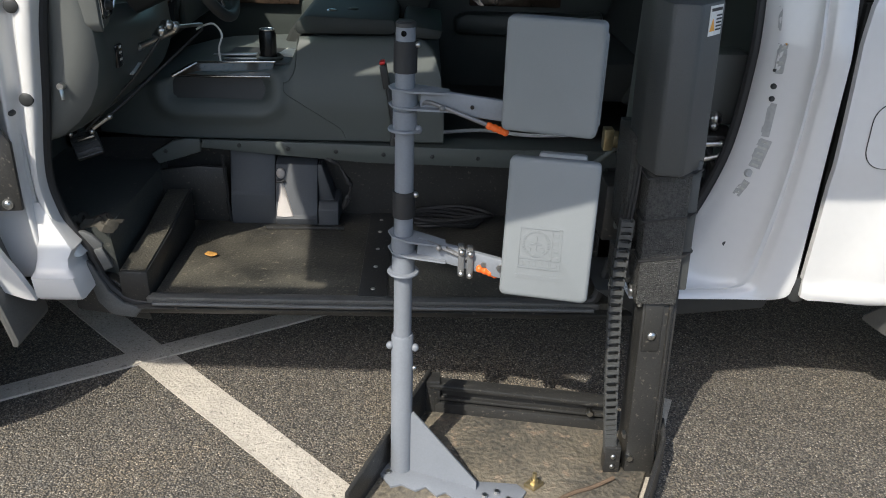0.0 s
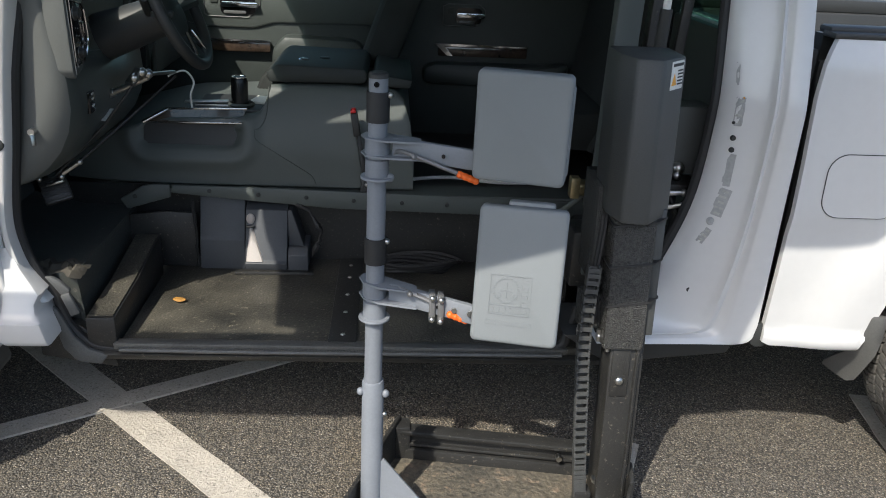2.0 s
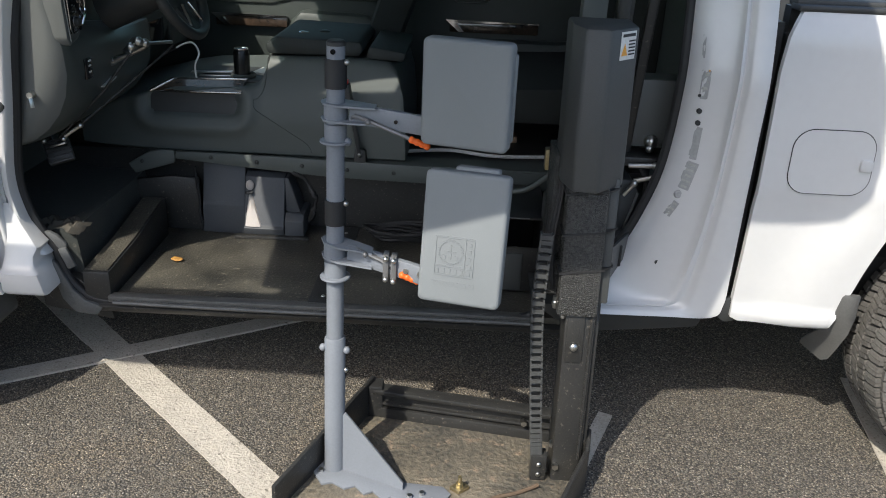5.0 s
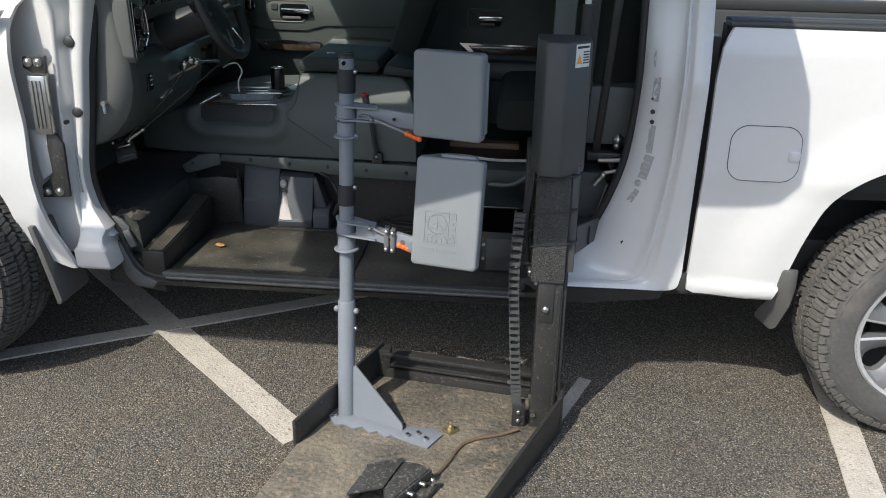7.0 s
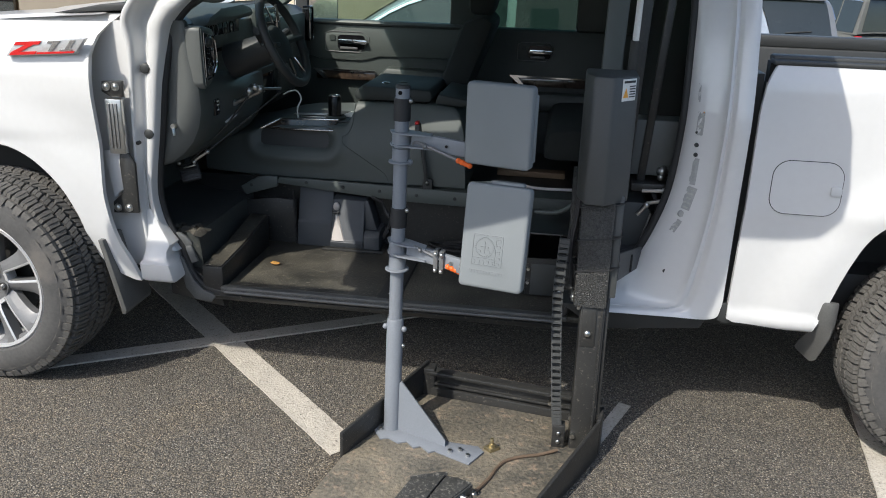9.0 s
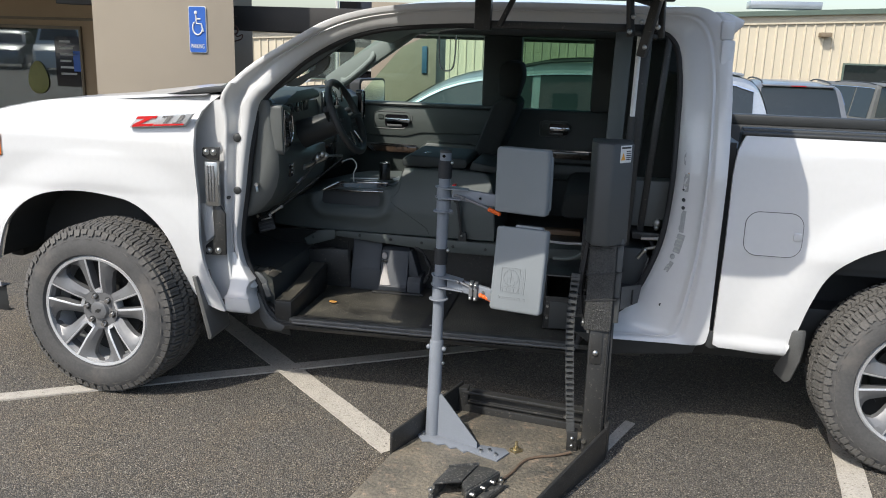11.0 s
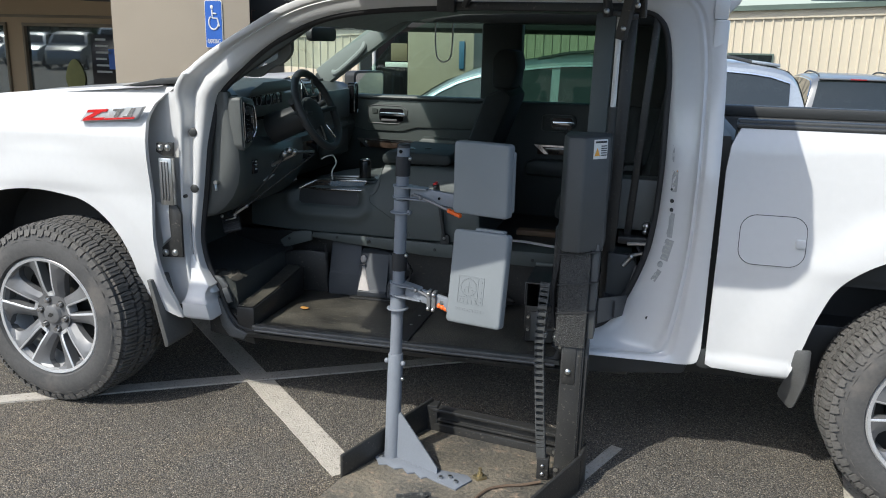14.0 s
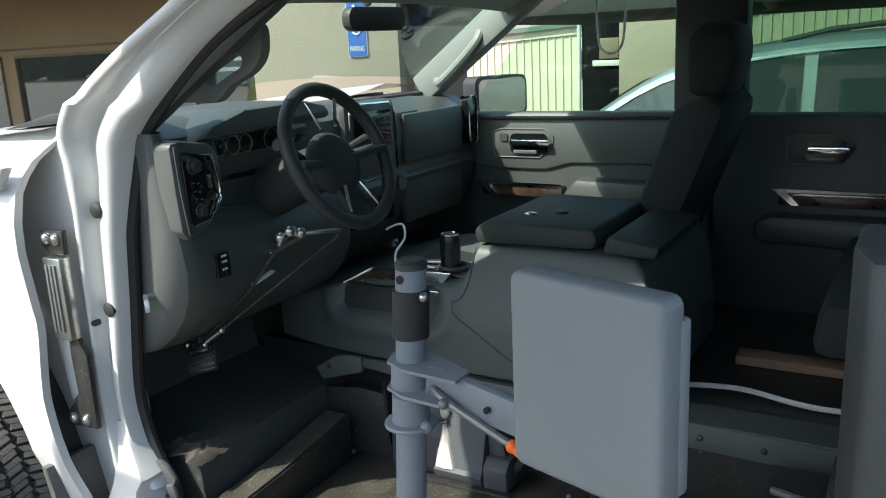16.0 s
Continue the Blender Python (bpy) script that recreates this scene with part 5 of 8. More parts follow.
bar(bm, (1.03, 0.965, 0.962), (1.15, 0.965, 0.964), 0.008, 0.006)
part("bright_strip", bm, STEEL, tray, "bright metal strip")
bm = BM()
lathe(bm, [(0.045, 0.957), (0.050, 0.965), (0.042, 0.972), (0.038, 0.945)], 24, "z", (1.193, 1.0, 0))
part("cup_ring", bm, CABIN, tray)
bm = BM()
tube(bm, spline([(x, console_y(x, z) - 0.0005, z) for x, z in ((1.205, 0.905), (1.262, 0.900), (1.285, 0.918), (1.298, 0.95), (1.303, 1.0), (1.306, 1.045))], 6), 0.0022, 6)
tube(bm, spline([(x, console_y(x, z) - 0.0005, z) for x, z in ((1.258, 0.90), (1.262, 0.865), (1.32, 0.825), (1.40, 0.775), (1.46, 0.735), (1.478, 0.70))], 6), 0.0018, 6)
part("console_seam", bm, CABIN, console)
# drink can
bm = BM()
lathe(bm, [(0.0, 0.960), (0.025, 0.960), (0.031, 0.968), (0.031, 1.052), (0.0265, 1.064), (0.0255, 1.067), (0.0, 1.063)], 24, "z", (1.19, 0.99, 0))
can = tagged(part("drink_can", bm, CAN_BLACK), "black drink can in the cup holder", "can")
bm = BM()
lathe(bm, [(0.0245, 1.063), (0.0272, 1.065), (0.0272, 1.069), (0.0245, 1.069), (0.021, 1.064)], 24, "z", (1.19, 0.99, 0))
part("rim", bm, CHROME, can)
# papers beside the can
bm = BM()
prism(bm, [(1.215, 1.05), (1.285, 1.03), (1.295, 1.13), (1.235, 1.14)], 0.962, 0.972, axis="z")
for v in bm.verts:
    v.co.z += 0.02 * noise.noise(v.co * 9)
tagged(part("paper", bm, LABEL_WHITE), "crumpled white paper in the console tray", "paper")
# white cable
bm = BM()
tube(bm, spline([(1.025, 0.950, 0.934), (1.022, 0.945, 0.965), (1.020, 0.950, 1.005), (1.022, 1.000, 1.040), (0.985, 1.050, 1.068), (0.945, 1.058, 1.062), (0.915, 1.058, 1.046)], 8), 0.0038, 8)
tagged(part("cable", bm, WHITE_PLASTIC), "white cable looping from the console to the dashboard", "cable")
# belt buckle
bm = BM()
bar(bm, (1.665, 0.845, 0.70), (1.635, 0.838, 0.90), 0.028, 0.016)
prism(bm, [(1.64, 0.665), (1.695, 0.665), (1.69, 0.73), (1.65, 0.74)], 0.835, 0.86, bevel=0.006)
buckle = part("belt_buckle", bm, BLACK_PLASTIC, truck)
bm = BM()
bar(bm, (1.632, 0.836, 0.90), (1.618, 0.836, 0.985), 0.046, 0.024)
part("buckle_head", bm, BLACK_PLASTIC, buckle)
bm = BM()
bar(bm, (1.6175, 0.836, 0.985), (1.615, 0.836, 0.997), 0.040, 0.02)
part("release_button", bm, RED, buckle)
bm = BM()
ball(bm, (1.667, 0.832, 0.715), 0.008, 10)
part("buckle_bolt", bm, STEEL, buckle)

# dashboard
bm = BM()
prof = [(0.44, 1.452), (0.64, 1.471), (0.80, 1.456), (0.865, 1.420), (0.875, 1.33), (0.86, 1.20), (0.88, 1.16), (0.84, 1.02), (0.74, 0.90), (0.55, 0.86), (0.40, 0.9)]
for k in range(8):
    prism(bm, [(a, b - 0.006 * k * (b > 1.4) * (k > 2)) for a, b in prof], 0.30 + 0.2 * k, 0.50 + 0.2 * k)
bmesh.ops.remove_doubles(bm, verts=bm.verts, dist=0.0005)
dash = part("dashboard", bm, CABIN, truck, "black and grey dashboard")
rows = []
for z, xr, r in ((1.440, 0.800, 0.03), (1.430, 0.806, 0.03), (1.40, 0.812, 0.03), (1.32, 0.824, 0.035), (1.24, 0.838, 0.045), (1.17, 0.852, 0.065), (1.09, 0.858, 0.10), (1.02, 0.846, 0.125), (0.96, 0.818, 0.135), (0.91, 0.775, 0.13), (0.878, 0.73, 0.11), (0.864, 0.69, 0.07)):
    row = [(0.655, 0.285, z), (0.675, 0.263, z)]
    row += [(xr - r + r * math.sin(radians(a)), 0.263 + r - r * math.cos(radians(a)), z) for a in range(0, 91, 10)]
    if z > 1.18:
        row += [(xr - 0.01, 0.263 + r + 0.02, z), (xr - 0.03, 0.263 + r + 0.03, z), (0.74, 0.263 + r + 0.03, z)]
    else:
        row += [(xr + 0.004, 0.45, z), (xr + 0.004, 0.70, z), (xr, 0.95, z)]
    rows.append(row)
rows.append([(0.62, y + 0.01, 0.858) for x, y, z in rows[-1]])
bm = BM()
skin(bm, [row[:8] for row in rows])
end_panel = part("dash_end_panel", bm, END_GREY, truck, "grey dashboard end panel", angle=60)
bm = BM()
skin(bm, [row[7:] for row in rows])
part("knee_moulding", bm, CABIN, truck, "black moulded knee panel", angle=60)
# key in the end panel
bm = BM()
rod(bm, (0.737, 0.266, 1.034), (0.737, 0.242, 1.034), 0.010, 12)
bar(bm, (0.739, 0.242, 1.028), (0.744, 0.238, 0.998), 0.012, 0.004)
part("lock_and_key", bm, STEEL, end_panel)
# instrument hood and dials
bm = BM()
prism(bm, [(0.38, 1.405), (0.44, 1.446), (0.56, 1.476), (0.80, 1.480), (0.90, 1.460), (0.93, 1.42)], 0.60, 0.925, axis="x", bevel=0.020)
part("instrument_hood", bm, CABIN, dash)
bm = BM()
box(bm, 0.868, 0.882, 0.49, 0.86, 1.30, 1.44, 0.004)
cluster = part("instrument_panel", bm, SCREEN, dash)
for y, r in ((0.496, 0.024), (0.548, 0.025), (0.597, 0.024), (0.70, 0.030), (0.775, 0.026)):
    bm = BM()
    lathe(bm, [(r, 0.882), (r + 0.0015, 0.885), (r - 0.0015, 0.885), (r - 0.002, 0.882)], 28, "x", (0, y, 1.392))
    part("dial_ring", bm, ALLOY, cluster)
# centre screen, stack and glove box
bm = BM()
box(bm, 0.85, 0.895, 1.02, 1.31, 1.20, 1.446, 0.02)
stack = part("radio_panel", bm, CABIN, dash)
bm = BM()
box(bm, 0.893, 0.90, 1.065, 1.27, 1.295, 1.418, 0.006)
part("display", bm, SCREEN, stack)
bm = BM()
tube(bm, [(0.898, 1.040, 1.21), (0.898, 1.040, 1.415), (0.89, 1.06, 1.442), (0.89, 1.275, 1.436), (0.895, 1.298, 1.40), (0.895, 1.305, 1.21)], 0.005, 8)
part("stack_chrome", bm, CHROME, stack)
bm = BM()
box(bm, 0.84, 0.87, 1.05, 1.31, 1.03, 1.19, 0.01)
part("climate_panel", bm, SCREEN, stack)
bm = BM()
rod(bm, (0.86, 1.335, 1.150), (0.892, 1.335, 1.150), 0.026, 20)
part("round_knob", bm, CABIN_GREY, stack)
bm = BM()
box(bm, 0.862, 0.885, 1.38, 1.80, 1.21, 1.385, 0.012)
part("upper_glove_box", bm, CABIN, dash)
bm = BM()
box(bm, 0.845, 0.875, 1.38, 1.80, 0.99, 1.185, 0.012)
part("lower_glove_box", bm, CABIN, dash)
bm = BM()
prism(bm, rounded(1.86, 1.32, 0.07, 0.19, 0.02), 0.86, 0.90, axis="x", bevel=0.006)
far_vent = part("far_vent", bm, SCREEN, dash)
bm = BM()
tube(bm, [(0.902, y, z) for y, z in rounded(1.86, 1.32, 0.066, 0.186, 0.02)], 0.0035, 6, closed=True)
part("vent_chrome", bm, CHROME, far_vent)
# knee panel and switch plate
knee = end_panel
bm = BM()
box(bm, 0.850, 0.864, 0.372, 0.420, 1.060, 1.125, 0.004)
part("switch_plate", bm, SCREEN, knee)
for z in (1.085, 1.105, 1.12):
    bm = BM()
    box(bm, 0.8645, 0.8655, 0.387, 0.405, z - 0.006, z)
    part("switch_mark", bm, LABEL_WHITE, knee)
bm = BM()
bar(bm, (0.850, 0.50, 1.010), (0.858, 0.575, 1.030), 0.026, 0.004)
part("paper_tag", bm, LABEL_WHITE, knee)

for ob in [dash] + list(dash.children_recursive):
    ob.data.transform(Matrix.Translation((-0.085, 0, 0)))
for ob in [cluster] + list(cluster.children):
    ob.data.transform(Matrix.Translation((-0.010, 0, -0.012)))

# switch pod at the end of the dashboard: padded wrap, glossy face with a bright rim, two knobs
bm = BM()
prism(bm, [(0.270, 1.416), (0.305, 1.422), (0.405, 1.404), (0.428, 1.365), (0.432, 1.280), (0.372, 1.192), (0.318, 1.178), (0.282, 1.196)], 0.74, 0.860, axis="x", bevel=0.014)
pod = part("switch_pod", bm, CABIN, dash)
bm = BM()
prism(bm, [(0.264, 1.408), (0.272, 1.419), (0.290, 1.419), (0.294, 1.31), (0.304, 1.180), (0.290, 1.180), (0.274, 1.204), (0.268, 1.30)], 0.803, 0.864, axis="x", bevel=0.008)
wrap = part("padded_wrap", bm, END_GREY, pod, "grey stitched wrap")
bm = BM()
tube(bm, spline([(0.8645, 0.276, 1.410), (0.866, 0.281, 1.30), (0.8645, 0.294, 1.192)], 6), 0.0014, 6)
part("stitching", bm, STICKER, wrap)
FACE = [(0.296, 1.396), (0.392, 1.375), (0.405, 1.345), (0.408, 1.270), (0.368, 1.218), (0.312, 1.212), (0.303, 1.226)]
bm = BM()
prism(bm, FACE, 0.855, 0.8645, axis="x", bevel=0.002)
part("switch_face", bm, SCREEN, pod)
bm = BM()
tube(bm, [(0.865, y, z) for y, z in FACE], 0.0022, 6, closed=True)
tube(bm, spline([(0.866, 0.399, 1.360), (0.866, 0.407, 1.32), (0.866, 0.409, 1.270), (0.866, 0.380, 1.232)], 5), 0.0042, 8)
part("bright_rim", bm, CHROME, pod)
for y, z, r in ((0.332, 1.357, 0.018), (0.340, 1.246, 0.014)):
    bm = BM()
    lathe(bm, [(0.0, 0.880), (r * 0.7, 0.880), (r * 0.9, 0.877), (r, 0.864)], 24, "x", (0, y, z))
    knob = part("control_knob", bm, BLACK_PLASTIC, pod)
    bm = BM()
    lathe(bm, [(r, 0.864), (r + 0.0025, 0.867), (r + 0.0035, 0.864)], 24, "x", (0, y, z))
    part("knob_ring", bm, ALLOY, knob)
for y, z in ((0.324, 1.316), (0.340, 1.313), (0.328, 1.295), (0.344, 1.292), (0.330, 1.276), (0.346, 1.273)):
    bm = BM()
    box(bm, 0.8645, 0.8658, y - 0.004, y + 0.004, z - 0.0018, z + 0.0018)
    part("switch_mark", bm, CABIN_GREY, pod)
bm = BM()
bar(bm, (0.866, 0.378, 1.330), (0.866, 0.380, 1.296), 0.006, 0.005)
part("vent_tab", bm, CHROME, pod)
bm = BM()
for k in range(4):
    box(bm, 0.66 + 0.022 * k, 0.672 + 0.022 * k, 0.270, 0.330, 1.444, 1.452, 0.002)
part("defrost_slot", bm, SCREEN, dash)

# steering wheel and column
wc, tilt = Vector((1.068, 0.648, 1.345)), 24
turn = Matrix.Translation(wc) @ Matrix.Rotation(radians(90 - tilt), 4, "Y")
bm = BM()
tube(bm, [turn @ Vector((0.188 * math.cos(a), 0.188 * math.sin(a), 0)) for a in np.linspace(0, math.tau, 48, endpoint=False)], 0.0185, 12, closed=True)
steer = part("steering_wheel", bm, BLACK_PLASTIC, truck, "black leather steering wheel")
bm = BM()
made = bmesh.ops.create_uvsphere(bm, u_segments=20, v_segments=10, radius=0.085)["verts"]
for v in made:
    v.co = turn @ Vector((v.co.x * 1.05 + 0.012, v.co.y * 1.15, v.co.z * 0.42 - 0.03))
for a in (90, -90, 0):
    d = Vector((math.cos(radians(a)), math.sin(radians(a)), 0))
    bar(bm, turn @ (d * 0.06 + Vector((0, 0, -0.03))), turn @ (d * 0.185), 0.062 if a else 0.085, 0.018)
part("wheel_boss", bm, LEATHER, steer)
for a in (62, 118, -62, -118):
    bm = BM()
    d = Vector((math.cos(radians(a - 40 if a in (62, -118) else a + 40)), math.sin(radians(a - 40 if a in (62, -118) else a + 40)), 0))
    bar(bm, turn @ (d * 0.085 + Vector((0, 0, 0.0))), turn @ (d * 0.165 + Vector((0, 0, 0.008))), 0.010, 0.006)
    part("spoke_trim", bm, CHROME, steer)
bm = BM()
rod(bm, wc + Vector((-0.03, 0, -0.02)), wc + Vector((-0.24, 0, -0.10)), 0.06, 20, 0.075)
rod(bm, wc + Vector((-0.08, -0.02, -0.03)), wc + Vector((-0.05, -0.18, 0.05)), 0.012, 10, 0.017)
rod(bm, wc + Vector((-0.08, 0.02, -0.03)), wc + Vector((-0.05, 0.19, 0.02)), 0.011, 10, 0.016)
part("steering_column", bm, BLACK_PLASTIC, truck)
# hand control: bracket, push rod and pedal link
bm = BM()
for p in ((0.955, 0.515, 1.145), (0.975, 0.53, 1.16), (0.985, 0.56, 1.15)):
    ball(bm, p, 0.016, 12)
bar(bm, (0.94, 0.51, 1.125), (0.965, 0.56, 1.165), 0.035, 0.012)
bar(bm, (0.97, 0.54, 1.15), (1.04, 0.66, 1.14), 0.018, 0.010)
control = tagged(part("hand_control", bm, STEEL), "chromed hand control bracket clamped below the steering wheel", "hand control")
bm = BM()
rod(bm, (0.985, 0.56, 1.14), (0.870, 0.575, 1.085), 0.010, 12)
rod(bm, (0.870, 0.575, 1.085), (0.855, 0.577, 1.078), 0.013, 12)
part("push_rod", bm, STEEL, control)
bm = BM()
tube(bm, [(0.97, 0.52, 1.15), (0.86, 0.48, 1.00), (0.715, 0.428, 0.850)], 0.0045, 8)
part("brake_rod", bm, BLACK_METAL, control)
bm = BM()
tube(bm, [(1.05, 0.64, 1.13), (0.93, 0.54, 1.02), (0.788, 0.428, 0.893)], 0.004, 8)
part("gas_rod", bm, BLACK_METAL, control)
bm = BM()
rod(bm, (0.790, 0.430, 0.894), (0.738, 0.420, 0.858), 0.007, 12)
ball(bm, (0.790, 0.430, 0.894), 0.010, 10)
ball(bm, (0.735, 0.415, 0.850), 0.009, 10)
ball(bm, (0.667, 0.414, 0.839), 0.009, 10)
bar(bm, (0.690, 0.408, 0.822), (0.742, 0.412, 0.838), 0.012, 0.006)
part("rod_end", bm, STEEL, control)
bm = BM()
box(bm, -0.042, 0.042, -0.012, 0.012, -0.042, 0.042, 0.008)
for k in range(5):
    box(bm, -0.037, 0.037, -0.016, -0.011, -0.036 + k * 0.017, -0.028 + k * 0.017)
bmesh.ops.transform(bm, matrix=Matrix.Translation((0.706, 0.432, 0.800)) @ Matrix.Rotation(radians(22), 4, "Z") @ Matrix.Rotation(radians(-14), 4, "Y") @ Matrix.Rotation(radians(-35), 4, "X"), verts=bm.verts)
bar(bm, (0.70, 0.445, 0.82), (0.60, 0.50, 1.0), 0.03, 0.012)
pedal = part("brake_pedal", bm, BLACK_METAL, truck)

# passenger seat and rear bench
bm = BM()
prism(bm, [(1.15, 0.86), (1.62, 0.80), (1.70, 0.95), (1.22, 1.02)], 1.38, 1.84, bevel=0.04)
seat = part("passenger_seat", bm, CLOTH, truck, "black cloth passenger seat")
bm = BM()
prism(bm, [(1.56, 0.90), (1.70, 0.88), (1.90, 1.40), (1.84, 1.44), (1.74, 1.40)], 1.36, 1.86, bevel=0.04)
part("seat_back", bm, CLOTH, seat)
bm = BM()
prism(bm, [(1.755, 1.43), (1.87, 1.42), (1.905, 1.56), (1.885, 1.64), (1.79, 1.645), (1.752, 1.60)], 1.47, 1.75, bevel=0.03)
for y in (1.54, 1.68):
    rod(bm, (1.82, y, 1.44), (1.80, y, 1.38), 0.007, 8)
part("headrest", bm, CLOTH, seat)
bm = BM()
prism(bm, [(2.52, 0.80), (2.78, 0.80), (2.84, 1.60), (2.72, 1.62), (2.62, 1.0)], 1.0, 1.90, bevel=0.04)
prism(bm, [(2.18, 0.80), (2.62, 0.80), (2.62, 0.97), (2.20, 0.95)], 1.05, 1.90, bevel=0.04)
part("rear_bench", bm, CLOTH, truck)
bm = BM()
box(bm, 2.79, 2.83, 0.30, 1.90, 0.40, 1.36, 0.01)
part("rear_trim", bm, CABIN, truck)
# loose strip on the rear floor
bm = BM()
tube(bm, spline([(1.80, 1.10, 0.652), (2.0, 1.13, 0.66), (2.2, 1.10, 0.652), (2.45, 1.12, 0.655)], 6), 0.008, 6)
part("floor_trim_strip", bm, LABEL_WHITE, truck)
bm = BM()
box(bm, 1.95, 2.30, 1.35, 1.43, 0.64, 0.67, 0.006)
tagged(part("wood_block", bm, material("plain_wood", (0.32, 0.22, 0.14), 0.7, scale=10, bump=0.2)), "short piece of bare wood on the rear floor", "wood")

# cord loop at the far window
bm = BM()
tube(bm, spline([(1.30, 1.955, 1.79), (1.302, 1.955, 1.66), (1.315, 1.955, 1.58), (1.355, 1.955, 1.555), (1.395, 1.955, 1.58), (1.408, 1.955, 1.66), (1.41, 1.955, 1.79)], 6), 0.005, 6)
part("cord_loop", bm, LABEL_WHITE, truck, "pale cord loop hanging at the far window")

# hinge cavity at the front pillar: dark recess, brackets and a bar lock
bm = BM()
prism(bm, [(0.30, 0.45), (0.64, 0.45), (0.63, 0.7), (0.62, 1.0), (0.62, 1.30), (0.62, 1.44), (0.30, 1.42)], 0.20, 0.22)
part("hinge_recess", bm, WHITE, truck)
for outline, bolts in (([(0.512, 1.176), (0.516, 1.216), (0.600, 1.220), (0.596, 1.158), (0.547, 1.157)], ((0.535, 1.196), (0.572, 1.197))),
                       ([(0.511, 0.692), (0.513, 0.738), (0.562, 0.781), (0.556, 0.890), (0.560, 0.940), (0.596, 0.940), (0.620, 0.899), (0.618, 0.698)], ((0.532, 0.716), (0.580, 0.718)))):
    bm = BM()
    prism(bm, outline, 0.135, 0.150, bevel=0.003)
    br = part("hinge_bracket", bm, BLACK_METAL, truck, "black steel bracket")
    for x, z in bolts:
        bm = BM()
        ball(bm, (x, 0.130, z), 0.012, 12, (1, 0.6, 1))
        rod(bm, (x, 0.136, z), (x, 0.131, z), 0.016, 14)
        part("bracket_bolt", bm, STEEL, br)
bm = BM()
prism(bm, [(0.485, 0.945), (0.552, 0.945), (0.556, 0.79), (0.512, 0.752)], 0.150, 0.158, bevel=0.002)
part("hinge_plate", bm, WHITE, truck)
bm = BM()
box(bm, 0.530, 0.596, 0.118, 0.15, 0.940, 1.152, 0.004)
lock = part("bar_lock", bm, STEEL, truck, "bright steel bar lock")
bm = BM()
for x in (0.541, 0.556, 0.571):
    box(bm, x, x + 0.009, 0.113, 0.119, 0.962, 1.135, 0.002)
part("lock_face", bm, ALLOY, lock)

# raised driver door, folded out above the opening
def door_z(y):
    return 2.03 - 0.03 * y


bm = BM()
# outline fitted to its shadows; the unseen forward strip is added to shade the asphalt
plan = [(1.32, 0.20), (1.20, 0.04), (0.63, 0.0), (0.57, -0.14), (0.525, -0.28), (0.505, -0.45), (0.535, -0.85), (0.605, -0.87), (0.615, -0.985), (-0.20, -0.985), (-0.25, -1.02), (-0.20, -1.085), (0.60, -1.105), (1.05, -1.112), (1.37, -1.12), (1.65, -1.095), (2.04, -1.05), (2.16, -0.94), (2.27, -0.815), (2.56, -0.81), (2.66, -0.765), (2.74, -0.60), (2.79, -0.30), (2.80, 0.22)]
for v in prism(bm, plan, 0.0, 0.11, axis="z"):
    v.co.z += door_z(v.co.y)
door = part("raised_door", bm, WHITE, truck, "white driver door raised like a wing")
bm = BM()
prism(bm, [(1.30, 0.10), (1.2, 0.0), (0.68, -0.05), (0.60, -0.8), (1.3, -0.96), (2.3, -0.74), (2.62, -0.4), (2.62, 0.10)], 1.998, 2.018, axis="z", bevel=0.006)
part("door_lining", bm, CABIN, door)
# roof hinge frame
bm = BM()
box(bm, 1.30, 2.62, 0.13, 0.19, 1.925, 1.965, 0.006)
box(bm, 1.79, 1.86, 0.14, 0.20, 1.79, 1.95, 0.004)
box(bm, 1.80, 2.56, 0.16, 0.22, 1.80, 1.832, 0.004)
hinge = part("roof_hinge_frame", bm, BLACK_METAL, truck, "black steel roof hinge frame")
for p, q, w, h in (((1.90, 0.14, 1.81), (1.97, 0.13, 1.95), 0.03, 0.02), ((2.45, 0.12, 1.78), (2.43, 0.10, 2.02), 0.022, 0.03), ((2.50, 0.12, 1.70), (2.565, 0.08, 2.02), 0.030, 0.04),
                   ((2.44, 0.14, 1.80), (2.56, 0.14, 1.78), 0.02, 0.02), ((2.455, 0.11, 1.93), (2.56, 0.10, 1.90), 0.018, 0.02), ((2.565, 0.12, 2.02), (2.575, 0.14, 1.78), 0.026, 0.02)):
    bm = BM()
    bar(bm, p, q, w, h)
    part("hinge_arm", bm, BLACK_METAL, hinge)
for p in ((2.455, 0.098, 1.86), (2.49, 0.10, 1.84), (2.51, 0.10, 1.74), (2.56, 0.06, 1.93), (2.555, 0.08, 1.82), (2.445, 0.10, 1.80)):
    bm = BM()
    ball(bm, p, 0.011, 10)
    part("hinge_bolt", bm, STEEL, hinge)
bm = BM()
rod(bm, (2.492, 0.17, 1.80), (2.488, 0.18, 1.44), 0.011, 12)
strut = part("gas_strut", bm, LABEL_WHITE, hinge, "pale gas strut rod")
bm = BM()
rod(bm, (2.488, 0.18, 1.45), (2.484, 0.20, 1.08), 0.017, 12)
part("strut_cylinder", bm, BLACK_PLASTIC, strut)

# ---------------------------------------------------------------- wheelchair lift
lift = thing("wheelchair_lift", (2.1, -0.2, 0), "black steel wheelchair lift with a worn lowered platform", "wheelchair lift")
LEAN = 0.10


def lean(bm, base=-0.155):
    """The upright parts stand plumb while the lot slopes."""
    for v in bm.verts:
        v.co.y += LEAN * v.co.z
    return bm


